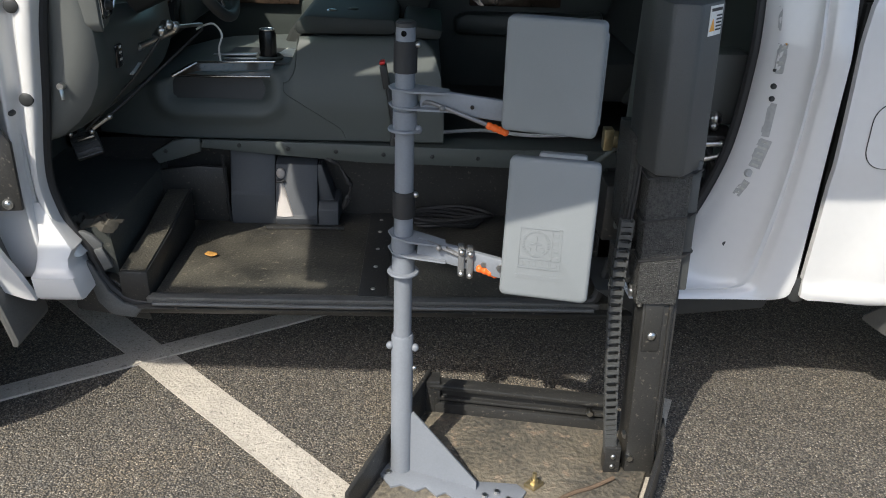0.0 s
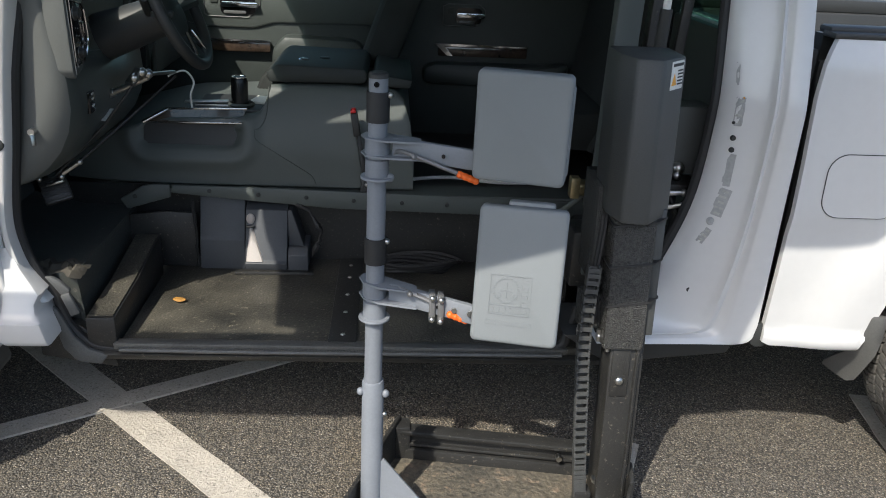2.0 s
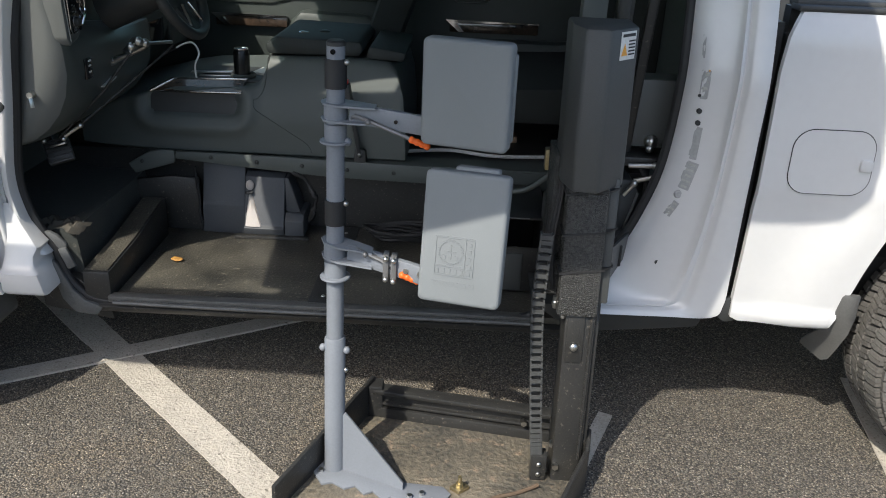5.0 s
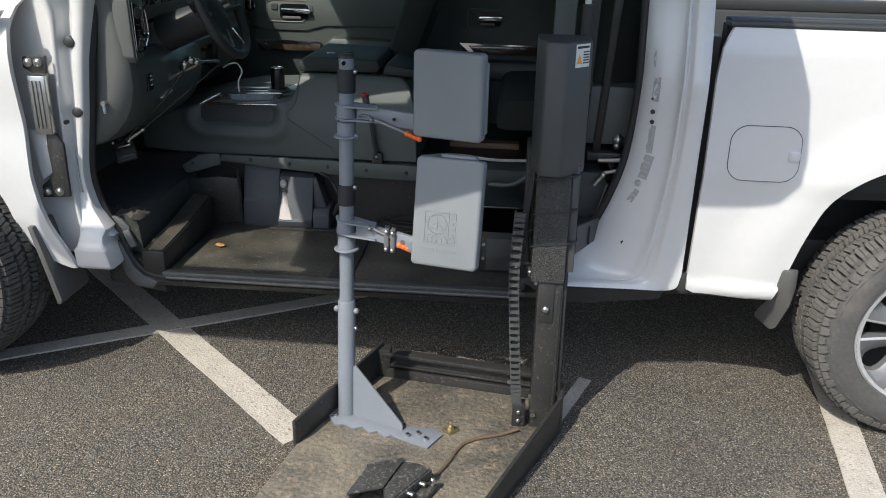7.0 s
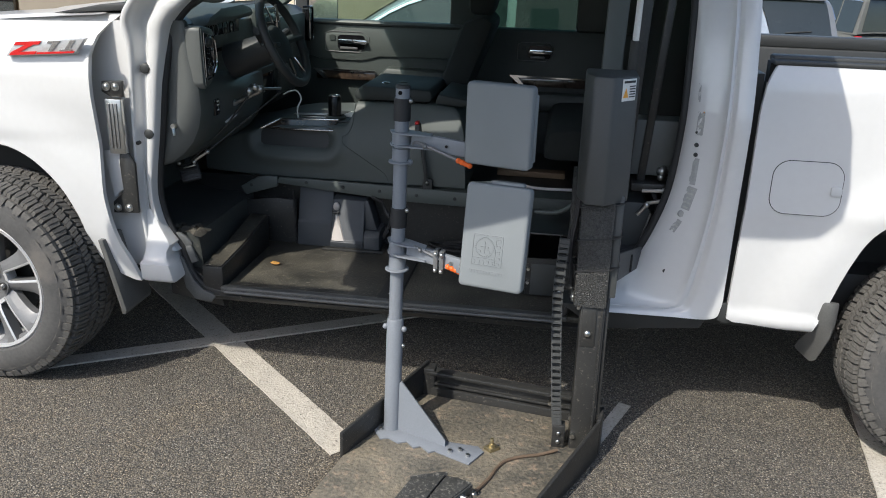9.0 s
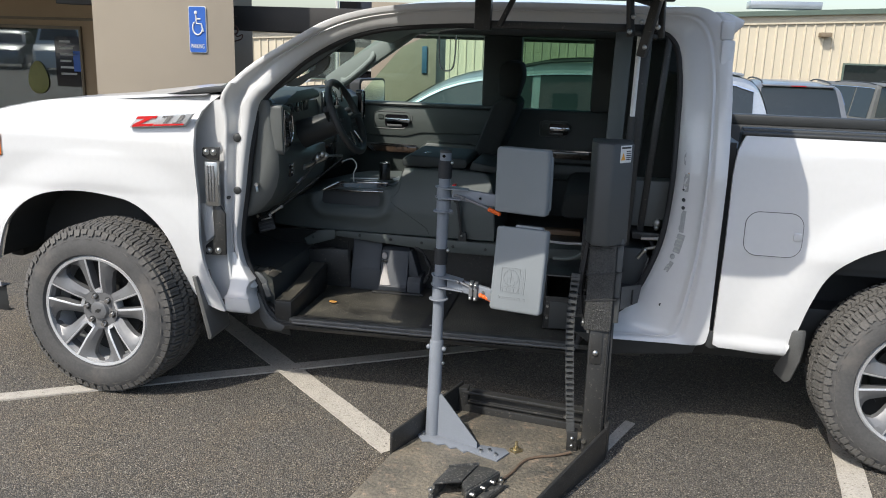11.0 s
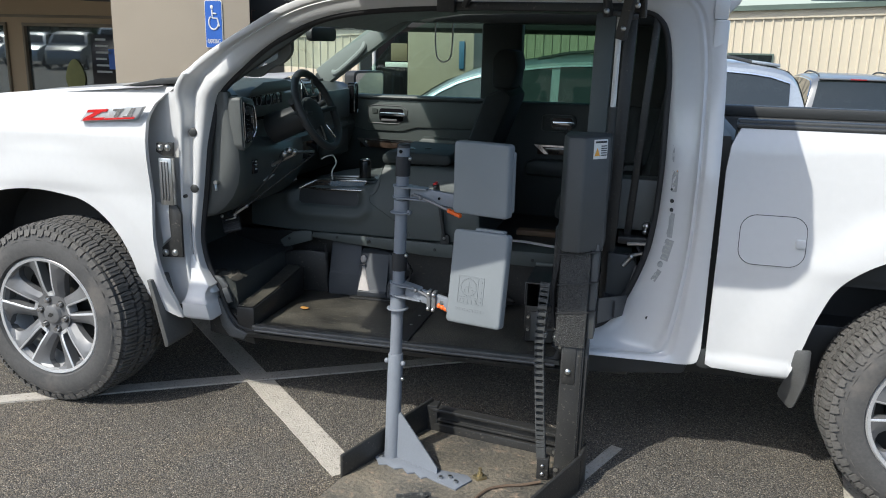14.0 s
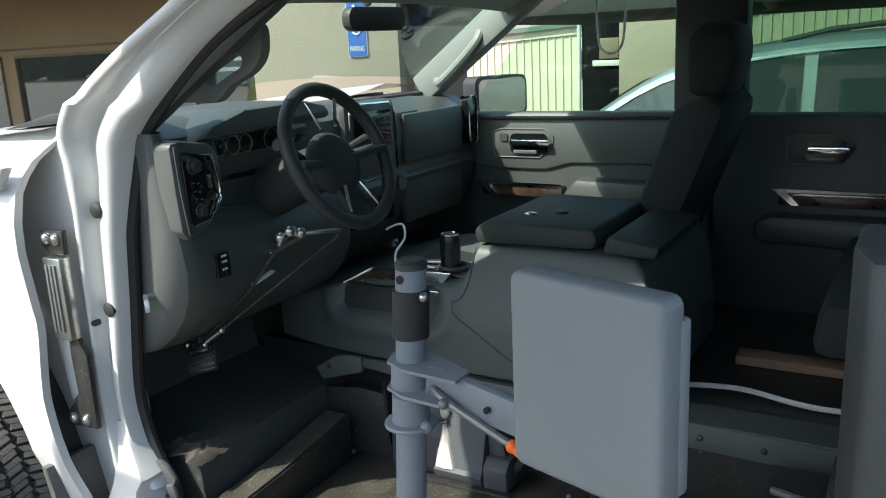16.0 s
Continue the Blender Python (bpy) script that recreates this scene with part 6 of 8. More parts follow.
# platform plate
bm = BM()
prism(bm, [(1.475, -0.915), (1.585, -0.355), (1.79, 0.145), (2.36, 0.06), (2.475, -0.09), (2.10, -0.90), (1.98, -0.985)], 0.006, 0.024, axis="z", bevel=0.003)
part("platform_plate", bm, SHEET, lift, "worn dirty platform sheet with rust and scuffs")
# side walls and back rail


def wall(bm, p, q, h0, h1, t=0.012, z0=0.0):
    p, q = Vector((*p, 0)), Vector((*q, 0))
    d = (q - p).normalized()
    s = Vector((-d.y, d.x, 0)) * t / 2
    vs = []
    for sgn in (-1, 1):
        for base, h in ((p, h0), (q, h1)):
            vs.append(bm.verts.new(base + s * sgn + Vector((0, 0, z0))))
            vs.append(bm.verts.new(base + s * sgn + Vector((0, 0, h))))
    a0, a1, b0, b1, c0, c1, d0, d1 = vs
    made = [bm.faces.new(f) for f in ((a0, a1, b1, b0), (c0, d0, d1, c1), (a0, c0, c1, a1), (b0, b1, d1, d0), (a1, c1, d1, b1), (a0, b0, d0, c0))]
    bmesh.ops.recalc_face_normals(bm, faces=made)
    bmesh.ops.bevel(bm, geom=list({e for f in made for e in f.edges}), offset=min(0.005, t * 0.3), segments=2, profile=0.5, affect="EDGES", clamp_overlap=True)


bm = BM()
wall(bm, (1.577, -0.368), (1.80, 0.165), 0.115, 0.155, 0.014)
part("side_wall", bm, BLACK_METAL, lift)
bm = BM()
wall(bm, (2.49, -0.085), (2.475, -0.17), 0.165, 0.155, 0.014)
wall(bm, (2.475, -0.17), (2.18, -0.80), 0.150, 0.085, 0.014)
wall(bm, (2.18, -0.80), (1.98, -1.02), 0.085, 0.05, 0.014)
part("side_wall", bm, BLACK_METAL, lift)
bm = BM()
wall(bm, (1.80, 0.150), (2.39, 0.055), 0.125, 0.125, 0.020)
rail = part("back_rail", bm, BLACK_METAL, lift, "black steel channel rail")
for z0, z1, t in ((0.0, 0.060, 0.045), (0.112, 0.129, 0.052), (0.068, 0.080, 0.036)):
    bm = BM()
    wall(bm, (1.80, 0.141), (2.39, 0.046), z1, z1, t, z0)
    part("rail_flange", bm, BLACK_METAL, rail)
bm = BM()
box(bm, 1.785, 1.835, 0.115, 0.175, 0.0, 0.14, 0.006)
part("rail_end", bm, BLACK_METAL, lift)

# main column, sleeve and cover
bm = BM()
box(bm, 2.375, 2.462, -0.165, -0.06, 0.0, 0.60, 0.006)
box(bm, 2.462, 2.475, -0.150, -0.075, 0.08, 0.60, 0.003)
box(bm, 2.448, 2.454, -0.170, -0.163, 0.10, 0.60)
column = part("lift_column", lean(bm), BLACK_METAL, lift)
bm = BM()
box(bm, 2.382, 2.432, -0.170, -0.164, 0.42, 0.575, 0.002)
part("column_plate", lean(bm), BLACK_METAL, column)
bm = BM()
ball(bm, (2.405, -0.175, 0.47), 0.012, 12, (1, 0.6, 1))
part("column_bolt", lean(bm), STEEL, column)
bm = BM()
box(bm, 2.348, 2.462, -0.180, -0.05, 0.565, 0.97, 0.008)
sleeve = part("column_sleeve", lean(bm), TEXTURED, lift, "black textured steel column sleeve")
bm = BM()
box(bm, 2.462, 2.490, -0.160, -0.06, 0.60, 0.96, 0.005)
part("sleeve_side", lean(bm), COVER, sleeve)
bm = BM()
prism(bm, [(2.328, -0.13), (2.352, -0.210), (2.418, -0.224), (2.500, -0.137), (2.500, 0.0), (2.328, 0.0)], 0.935, 1.355, axis="z", bevel=0.010)
cover = part("column_cover", lean(bm), COVER, lift, "dark grey moulded motor cover")
for z in (0.69, 0.80, 0.915):
    bm = BM()
    for v in prism(bm, [(2.343, -0.183), (2.466, -0.183), (2.495, -0.155), (2.495, -0.04), (2.343, -0.04)], z, z + 0.005, axis="z"):
        v.co.z += (v.co.x - 2.34) * 0.12
    part("cable_tie", lean(bm), RUBBER, sleeve)
# warning label on the cover
FACET = Matrix.Translation((2.466, -0.1731, 1.312)) @ Matrix.Rotation(math.atan2(0.087, 0.082), 4, "Z") @ Matrix.Diagonal((0.86, 1.0, 0.92, 1.0))


def on_facet(bm, x0, x1, z0, z1, d0, d1):
    made = box(bm, x0, x1, -d1, -d0, z0, z1)
    bmesh.ops.transform(bm, matrix=FACET, verts=list(made))


bm = BM()
on_facet(bm, -0.038, 0.038, -0.038, 0.038, 0.0, 0.0015)
label_plate = part("warning_label", lean(bm), LABEL_WHITE, cover, "white warning label with an orange triangle")
bm = BM()
for v in prism(bm, [(-0.034, -0.026), (-0.004, -0.026), (-0.019, 0.006)], -0.0025, -0.0015):
    v.co = FACET @ v.co
part("warning_triangle", lean(bm), LABEL_ORANGE, label_plate)
for x0, x1, z0, z1 in [(0.002, 0.034, -0.026 + k * 0.009, -0.022 + k * 0.009) for k in range(5)] + [(-0.032, 0.032, 0.024, 0.032)]:
    bm = BM()
    on_facet(bm, x0, x1, z0, z1, 0.0015, 0.0025)
    part("text_bar", lean(bm), RUBBER, label_plate)
# side bracket with bolts, left of the sleeve
bm = BM()
box(bm, 2.29, 2.352, -0.12, -0.06, 0.60, 0.70, 0.004)
box(bm, 2.315, 2.35, -0.10, 0.06, 0.72, 1.0, 0.004)
part("column_bracket", lean(bm), TEXTURED, lift)
for p in ((2.345, -0.135, 0.605), (2.368, -0.155, 0.585), (2.30, -0.09, 0.60)):
    bm = BM()
    rod(bm, p, (p[0], p[1], p[2] - 0.035), 0.007, 8)
    ball(bm, (p[0], p[1], p[2] - 0.02), 0.010, 8)
    part("bracket_bolt", lean(bm), STEEL, lift)
# cable bundle behind the sleeve
for k in range(6):
    bm = BM()
    x = 2.325 + 0.006 * (k % 3)
    y = -0.06 - 0.012 * k
    tube(bm, spline([(x, y, 0.62), (x - 0.01, y, 0.75), (x + 0.004, y + 0.01, 0.9), (x + 0.01, y + 0.03, 1.05)], 5), 0.006, 6)
    part("cable", lean(bm), RUBBER, lift)
# cable carrier chain hanging from the sleeve to the platform
chain = thing("cable_carrier", (2.33, -0.13, 0.0), "black plastic cable carrier chain hanging down to the platform", "cable carrier")
path = spline([(2.300, -0.105, 0.80), (2.292, -0.122, 0.60), (2.303, -0.135, 0.40), (2.318, -0.145, 0.20), (2.328, -0.15, 0.10)], 9)
n_links = 34
for k in range(n_links):
    t = k / (n_links - 1) * (len(path) - 1)
    i = min(int(t), len(path) - 2)
    p = path[i].lerp(path[i + 1], t - i)
    d = (path[i + 1] - path[i]).normalized()
    if k == 0:
        bm = BM()
        for sgn in (-1, 1):
            box(bm, sgn * 0.0155 - 0.0025, sgn * 0.0155 + 0.0025, -0.012, 0.012, -0.0105, 0.0105, 0.001)
        box(bm, -0.0155, 0.0155, -0.013, -0.009, -0.006, 0.006)
        box(bm, -0.0155, 0.0155, 0.009, 0.013, -0.006, 0.006)
        link_mesh = bpy.data.meshes.new("link")
        bm.to_mesh(link_mesh)
        bm.free()
        link_mesh.materials.append(LINK_GREY)
    o = new("link", link_mesh)
    o.parent = chain
    ax = Vector((1, 0, 0))
    side = (ax - d * ax.dot(d)).normalized()
    front = d.cross(side)
    rot = Matrix((side, front, d)).transposed().to_4x4()
    o.matrix_parent_inverse = Matrix.Translation(-chain.location)
    o.matrix_basis = Matrix.Translation(p) @ rot
bm = BM()
box(bm, 2.312, 2.358, -0.170, -0.125, 0.024, 0.115, 0.004)
foot = part("carrier_foot", bm, BLACK_METAL, lift)
for z in (0.05, 0.085):
    bm = BM()
    ball(bm, (2.335, -0.173, z), 0.008, 10, (1, 0.6, 1))
    part("foot_bolt", bm, STEEL, foot)
for p in ((2.375, -0.115, 0.13), (2.385, -0.15, 0.075), (2.30, 0.035, 0.095)):
    bm = BM()
    rod(bm, p, (p[0], p[1] - 0.02, p[2]), 0.010, 6)
    part("column_foot_bolt", bm, STEEL, lift)
# cable across the platform
bm = BM()
tube(bm, spline([(2.335, -0.205, 0.036), (2.27, -0.238, 0.030), (2.208, -0.263, 0.030), (2.155, -0.300, 0.030), (2.128, -0.350, 0.030), (2.105, -0.42, 0.030), (2.065, -0.51, 0.034)], 8), 0.006, 8)
part("platform_cable", bm, material("dusty_cable", (0.13, 0.09, 0.06), 0.7, scale=20, bump=0.2), lift)
# docking bracket on the platform: an open channel, and a bolted guide bar beside it
bm = BM()
prism(bm, [(1.820, -0.684), (1.858, -0.548), (1.968, -0.502), (1.926, -0.640)], 0.080, 0.088, axis="z", bevel=0.002)
dock = part("docking_bracket", bm, DOCK, lift, "black steel docking bracket, open at one end")
bm = BM()
prism(bm, [(1.952, -0.706), (2.060, -0.528), (2.012, -0.508), (1.972, -0.505), (1.930, -0.645)], 0.078, 0.087, axis="z", bevel=0.003)
part("guide_cap", bm, DOCK, dock)
for p, q, h0, h1, t, z0 in (((1.823, -0.682), (1.861, -0.550), 0.084, 0.084, 0.009, 0.024), ((1.930, -0.640), (1.968, -0.506), 0.080, 0.080, 0.010, 0.024),
                            ((1.858, -0.546), (1.975, -0.498), 0.097, 0.097, 0.008, 0.024), ((1.954, -0.705), (2.060, -0.527), 0.082, 0.082, 0.010, 0.024),
                            ((1.975, -0.500), (2.058, -0.525), 0.080, 0.080, 0.008, 0.024), ((1.990, -0.758), (2.080, -0.560), 0.046, 0.046, 0.007, 0.024),
                            ((1.976, -0.748), (2.068, -0.545), 0.049, 0.049, 0.034, 0.042), ((1.932, -0.652), (1.956, -0.708), 0.082, 0.082, 0.008, 0.050),
                            ((1.806, -0.692), (1.826, -0.690), 0.048, 0.048, 0.022, 0.024)):
    bm = BM()
    wall(bm, p, q, h0, h1, t, z0)
    part("bracket_plate", bm, DOCK, dock)
for x, y, z in ((1.972, -0.688, 0.066), (2.006, -0.631, 0.066), (2.037, -0.579, 0.066)):
    bm = BM()
    rod(bm, (x - 0.008, y, z), (x + 0.012, y - 0.008, z), 0.0085, 10)
    part("plate_bolt", bm, STEEL, dock)
for x, y, z, pad in ((1.848, -0.771, 0.024, True), (1.985, -0.742, 0.046, False), (2.070, -0.560, 0.046, False), (1.815, -0.692, 0.044, False), (2.100, -0.228, 0.024, True)):
    bm = BM()
    if pad:
        prism(bm, [(x - 0.030, y - 0.004), (x - 0.002, y - 0.026), (x + 0.030, y + 0.002), (x + 0.004, y + 0.026)], z, z + 0.013, axis="z", bevel=0.002)
    rod(bm, (x, y, z), (x, y, z + (0.046 if pad else 0.030)), 0.0065, 10)
    rod(bm, (x, y, z + 0.012), (x, y, z + 0.024), 0.012, 6)
    part("anchor_bolt", bm, BRASS if pad else STEEL, dock)

# ---------------------------------------------------------------- docking post with swing panels
post = thing("docking_post", (1.715, -0.155, 0.024), "grey steel post with two swing arms and grey plastic panels", "post")
PX, PY = 1.717, -0.165
bm = BM()
rod(bm, (PX, PY, 0.03), (PX, PY, 1.285), 0.0245, 28)
pole = part("pole", lean(bm), GREY_PAINT, post)
bm = BM()
lathe(bm, [(0.0258, 0.03), (0.0305, 0.03), (0.0305, 0.455), (0.0275, 0.462), (0.0246, 0.462)], 28, "z", (PX, PY, 0))
part("lower_sleeve", lean(bm), GREY_PAINT, pole)
for z0, z1 in ((1.17, 1.245), (0.80, 0.868)):
    bm = BM()
    lathe(bm, [(0.0246, z0), (0.0295, z0), (0.0295, z1), (0.0246, z1)], 28, "z", (PX, PY, 0))
    part("black_collar", lean(bm), RUBBER, pole)
bm = BM()
lathe(bm, [(0.0, 1.292), (0.02, 1.292), (0.0255, 1.287), (0.0255, 1.278)], 28, "z", (PX, PY, 0))
part("pole_cap", lean(bm), BLACK_PLASTIC, pole)
for dx, dy, z, r in ((0.03, -0.012, 1.238, 0.008), (0.03, -0.012, 0.862, 0.008), (0.035, -0.01, 0.425, 0.011), (-0.034, -0.008, 0.43, 0.011), (0.033, -0.006, 0.36, 0.008), (0.034, -0.01, 1.03, 0.011)):
    bm = BM()
    ball(bm, (PX + dx, PY + dy, z), r, 10)
    part("set_screw", lean(bm), STEEL if r < 0.011 else GREY_PAINT, pole)
bm = BM()
rod(bm, (PX - 0.004, PY - 0.0245, 1.265), (PX - 0.004, PY - 0.0262, 1.265), 0.007, 12)
part("pin_hole", lean(bm), SCREEN, pole)
# foot: gusset and base plate with slots
bm = BM()
prism(bm, [(PX + 0.02, 0.21), (PX + 0.035, 0.225), (PX + 0.215, 0.055), (PX + 0.215, 0.026), (PX + 0.02, 0.026)], -0.004, 0.004)
for v in bm.verts:
    v.co.y += PY + LEAN * v.co.z - 0.42 * (v.co.x - PX)
part("gusset", bm, GREY_PAINT, pole)
bm = BM()
prism(bm, [(1.655, -0.19), (1.69, -0.10), (1.76, -0.115), (1.80, -0.20), (1.865, -0.215), (2.05, -0.23), (2.075, -0.26), (2.03, -0.345), (1.93, -0.30), (1.90, -0.285), (1.88, -0.30), (1.845, -0.265), (1.82, -0.28), (1.79, -0.245), (1.76, -0.26), (1.72, -0.235), (1.69, -0.245)], 0.024, 0.032, axis="z", bevel=0.001)
base = part("base_plate", bm, GREY_PAINT, post)
for x, y in ((1.68, -0.19), (2.02, -0.30), (1.99, -0.27), (1.955, -0.285)):
    bm = BM()
    rod(bm, (x, y, 0.03), (x, y, 0.042), 0.008, 6)
    part("base_bolt", bm, STEEL, base)
# arms


def swing_arm(z, y1, clamp):
    bm = BM()
    for dz in (0.0, -0.042):
        tri = [(PX - 0.042, 0.0), (PX - 0.03, -0.032), (PX + 0.01, -0.042), (PX + 0.11, -0.022), (PX + 0.11, 0.022), (PX + 0.01, 0.042), (PX - 0.03, 0.032)]
        for v in prism(bm, tri, z + dz, z + dz + 0.005, axis="z"):
            v.co.y += PY + (v.co.x - PX) / 0.25 * (y1 - PY)
    rod(bm, (PX, PY, z - 0.042), (PX, PY, z + 0.004), 0.032, 24)
    arm = part("swing_arm", lean(bm), GREY_PAINT, post)
    bm = BM()
    lathe(bm, [(0.0246, z - 0.102), (0.042, z - 0.102), (0.043, z - 0.099), (0.042, z - 0.096), (0.0305, z - 0.095), (0.0305, z - 0.052), (0.0246, z - 0.05)], 28, "z", (PX, PY, 0))
    part("support_ring", lean(bm), GREY_PAINT, arm)
    bm = BM()
    bar(bm, (PX + 0.04, PY + 0.16 * (y1 - PY), z - 0.018), (PX + 0.262, y1, z - 0.032), 0.018, 0.050)
    part("arm_bar", lean(bm), GREY_PAINT, arm)
    for x, r, mat in ((0.165, 0.005, SCREEN), (0.245, 0.008, STEEL)) + (((0.205, 0.007, STEEL),) if clamp else ()):
        bm = BM()
        yy = PY + (x / 0.262) * (y1 - PY) - 0.012
        rod(bm, (PX + x, yy, z - 0.026), (PX + x, yy - 0.005, z - 0.026), r, 12)
        part("arm_bolt", lean(bm), mat, arm)
    # folding lever with an orange grip
    bm = BM()
    yl = y1 - 0.005 if not clamp else y1 + 0.015
    up = 0.0 if not clamp else 0.030
    tube(bm, spline([(PX + 0.040, PY - 0.012, z - 0.050), (PX + 0.052, PY - 0.022, z - 0.026 + up * 0.6), (PX + 0.095, (PY + yl) / 2 - 0.012, z - 0.030 + up), (PX + 0.21, yl + 0.012, z - 0.069 + up)], 6), 0.0058, 8)
    ball(bm, (PX + 0.092, (PY + yl) / 2 - 0.02, z - 0.030 + up), 0.008, 10)
    lever = part("lever", lean(bm), ALLOY, arm)
    bm = BM()
    back = 0.0 if clamp else 0.012
    a, b = Vector((PX + 0.196 + back, yl + back, z - 0.069 + up)), Vector((PX + 0.236 + back, yl + back, z - 0.084 + up))
    for k in range(4):
        c = a.lerp(b, k / 3)
        ball(bm, c, 0.0096, 12)
    rod(bm, a, b, 0.0084, 12)
    part("orange_grip", lean(bm), ORANGE, lever, "bright orange ribbed grip")
    if clamp:
        for x in (0.150, 0.172):
            bm = BM()
            yy = PY + (x / 0.262) * (y1 - PY)
            box(bm, PX + x - 0.008, PX + x + 0.008, yy - 0.024, yy + 0.016, z - 0.068, z + 0.008, 0.003)
            cl = part("arm_clamp", lean(bm), ALLOY, arm, "zinc plated clamp")
            for dz in (-0.058, 0.0):
                bm = BM()
                ball(bm, (PX + x, yy - 0.027, z + dz), 0.008, 10)
                part("clamp_bolt", lean(bm), STEEL, cl)
    return arm


swing_arm(1.128, -0.235, False)
swing_arm(0.745, -0.285, True)


def swing_panel(x0, y_front, z0, w, h, yaw, tip, marks):
    """A hollow moulded plastic panel with rounded edges, a raised back and embossed marks."""
    bm = BM()
    t = 0.048
    x1, z1 = x0 + w, z0 + h
    rows = []
    for inset, y in ((0.010, 0.0), (0.0045, 0.0012), (0.0012, 0.0045), (0.0, 0.010), (0.0, t - 0.006), (0.005, t)):
        rows.append([(x - x0, y, z - z0) for x, z in rounded((x0 + x1) / 2, (z0 + z1) / 2, w - 2 * inset, h - 2 * inset, 0.014, 4)])
    skin(bm, rows, close_cols=True)
    bm.verts.ensure_lookup_table()
    n = len(rows[0])
    bm.faces.new(bm.verts[:n])
    bm.faces.new(bm.verts[-n:])
    m = Matrix.Translation((x0, y_front, z0)) @ Matrix.Rotation(radians(yaw), 4, "Z") @ Matrix.Rotation(radians(-tip), 4, "X")
    bmesh.ops.transform(bm, matrix=m, verts=bm.verts)
    panel = part("swing_panel", bm, GREY_PLASTIC, post, "grey moulded plastic panel", angle=40)
    bm = BM()
    if marks:
        box(bm, 0.065, w - 0.035, t - 0.006, t + 0.03, 0.03, h + 0.010, 0.008)
    else:
        box(bm, 0.05, w + 0.003, t - 0.012, t + 0.010, 0.02, h - 0.028, 0.006)
    bmesh.ops.transform(bm, matrix=m, verts=bm.verts)
    part("panel_back", bm, GREY_PLASTIC, panel)
    if marks:
        bm = BM()
        cx, cz, s = w * 0.42, h * 0.37, 0.100
        for a, b, c, d in ((cx - s / 2, cx + s / 2, cz - s / 2 - 0.0015, cz - s / 2 + 0.0015), (cx - s / 2, cx + s / 2, cz + s / 2 - 0.0015, cz + s / 2 + 0.0015),
                           (cx - s / 2 - 0.0015, cx - s / 2 + 0.0015, cz - s / 2, cz + s / 2), (cx + s / 2 - 0.0015, cx + s / 2 + 0.0015, cz - s / 2, cz + s / 2),
                           (cx - s / 2, cx + s / 2, cz - s * 0.28, cz - s * 0.25), (cx + s * 0.26, cx + s * 0.29, cz - s / 2, cz + s / 2)):
            box(bm, a, b, -0.0017, 0.003, c, d)
        for k in range(28):
            a = k * math.tau / 28
            box(bm, cx - s * 0.1 + s * 0.31 * math.cos(a) - 0.003, cx - s * 0.1 + s * 0.31 * math.cos(a) + 0.003, -0.0017, 0.003, cz + s * 0.11 + s * 0.31 * math.sin(a) - 0.002, cz + s * 0.11 + s * 0.31 * math.sin(a) + 0.002)
        for a, b, c, d in ((-0.24, 0.04, 0.09, 0.13), (-0.12, -0.08, -0.08, 0.30), (-0.30, -0.22, -0.08, 0.02), (0.02, 0.10, -0.08, 0.02)):
            box(bm, cx + a * s, cx + b * s, -0.0017, 0.003, cz + c * s, cz + d * s)
        for k in range(5):
            box(bm, cx - s * 0.45 + k * s * 0.155, cx - s * 0.38 + k * s * 0.155, -0.0017, 0.003, cz - s * 0.46, cz - s * 0.33)
            box(bm, cx + s * 0.33, cx + s * 0.44, -0.0017, 0.003, cz - s * 0.44 + k * s * 0.19, cz - s * 0.36 + k * s * 0.19)
        for k in range(11):
            box(bm, cx - s * 0.55 + k * s * 0.105, cx - s * 0.47 + k * s * 0.105, -0.0013, 0.003, cz - s * 0.78, cz - s * 0.68)
        bmesh.ops.transform(bm, matrix=m, verts=bm.verts)
        part("embossed_mark", bm, GREY_PLASTIC, panel, "embossed square mark")


swing_panel(1.948, -0.168, 1.063, 0.226, 0.268, -17, 0, False)
swing_panel(1.957, -0.278, 0.676, 0.216, 0.345, -12.5, 9.5, True)

# ---------------------------------------------------------------- fittings inside the rear of the cab
rack = thing("lift_mechanism", (2.55, 0.32, 0.372), "black lift drive with rails, hoses and grey cover", "lift drive")
bm = BM()
prism(bm, [(2.375, 0.60), (2.445, 0.60), (2.470, 1.80), (2.395, 1.80)], 0.30, 0.36, bevel=0.005)
part("guide_rail", bm, CABIN_GREY, rack, "dark grey guide rail")
bm = BM()
prism(bm, [(2.475, 0.60), (2.525, 0.60), (2.555, 1.80), (2.505, 1.80)], 0.33, 0.38, bevel=0.005)
part("guide_rail", bm, BLACK_METAL, rack)
bm = BM()
bar(bm, (2.575, 0.36, 0.9), (2.63, 0.36, 1.80), 0.025, 0.03)
part("guide_rod", bm, BLACK_METAL, rack)
bm = BM()
box(bm, 2.525, 2.735, 0.355, 0.47, 0.935, 1.148, 0.006)
cov = part("drive_cover", bm, END_GREY, rack, "grey drive cover")
bm = BM()
ball(bm, (2.652, 0.348, 0.955), 0.022, 14)
ball(bm, (2.648, 0.335, 0.935), 0.014, 12)
part("cover_knob", bm, STEEL, cov)
bm = BM()
box(bm, 2.54, 2.72, 0.30, 0.42, 0.885, 0.915, 0.004)
part("drive_shelf", bm, BLACK_METAL, rack)
bm = BM()
prism(bm, [(2.505, 0.60), (2.575, 0.60), (2.625, 0.80), (2.60, 0.84), (2.505, 0.84)], 0.30, 0.44, bevel=0.006)
motor = part("drive_motor", bm, COVER, rack, "dark grey motor housing")
bm = BM()
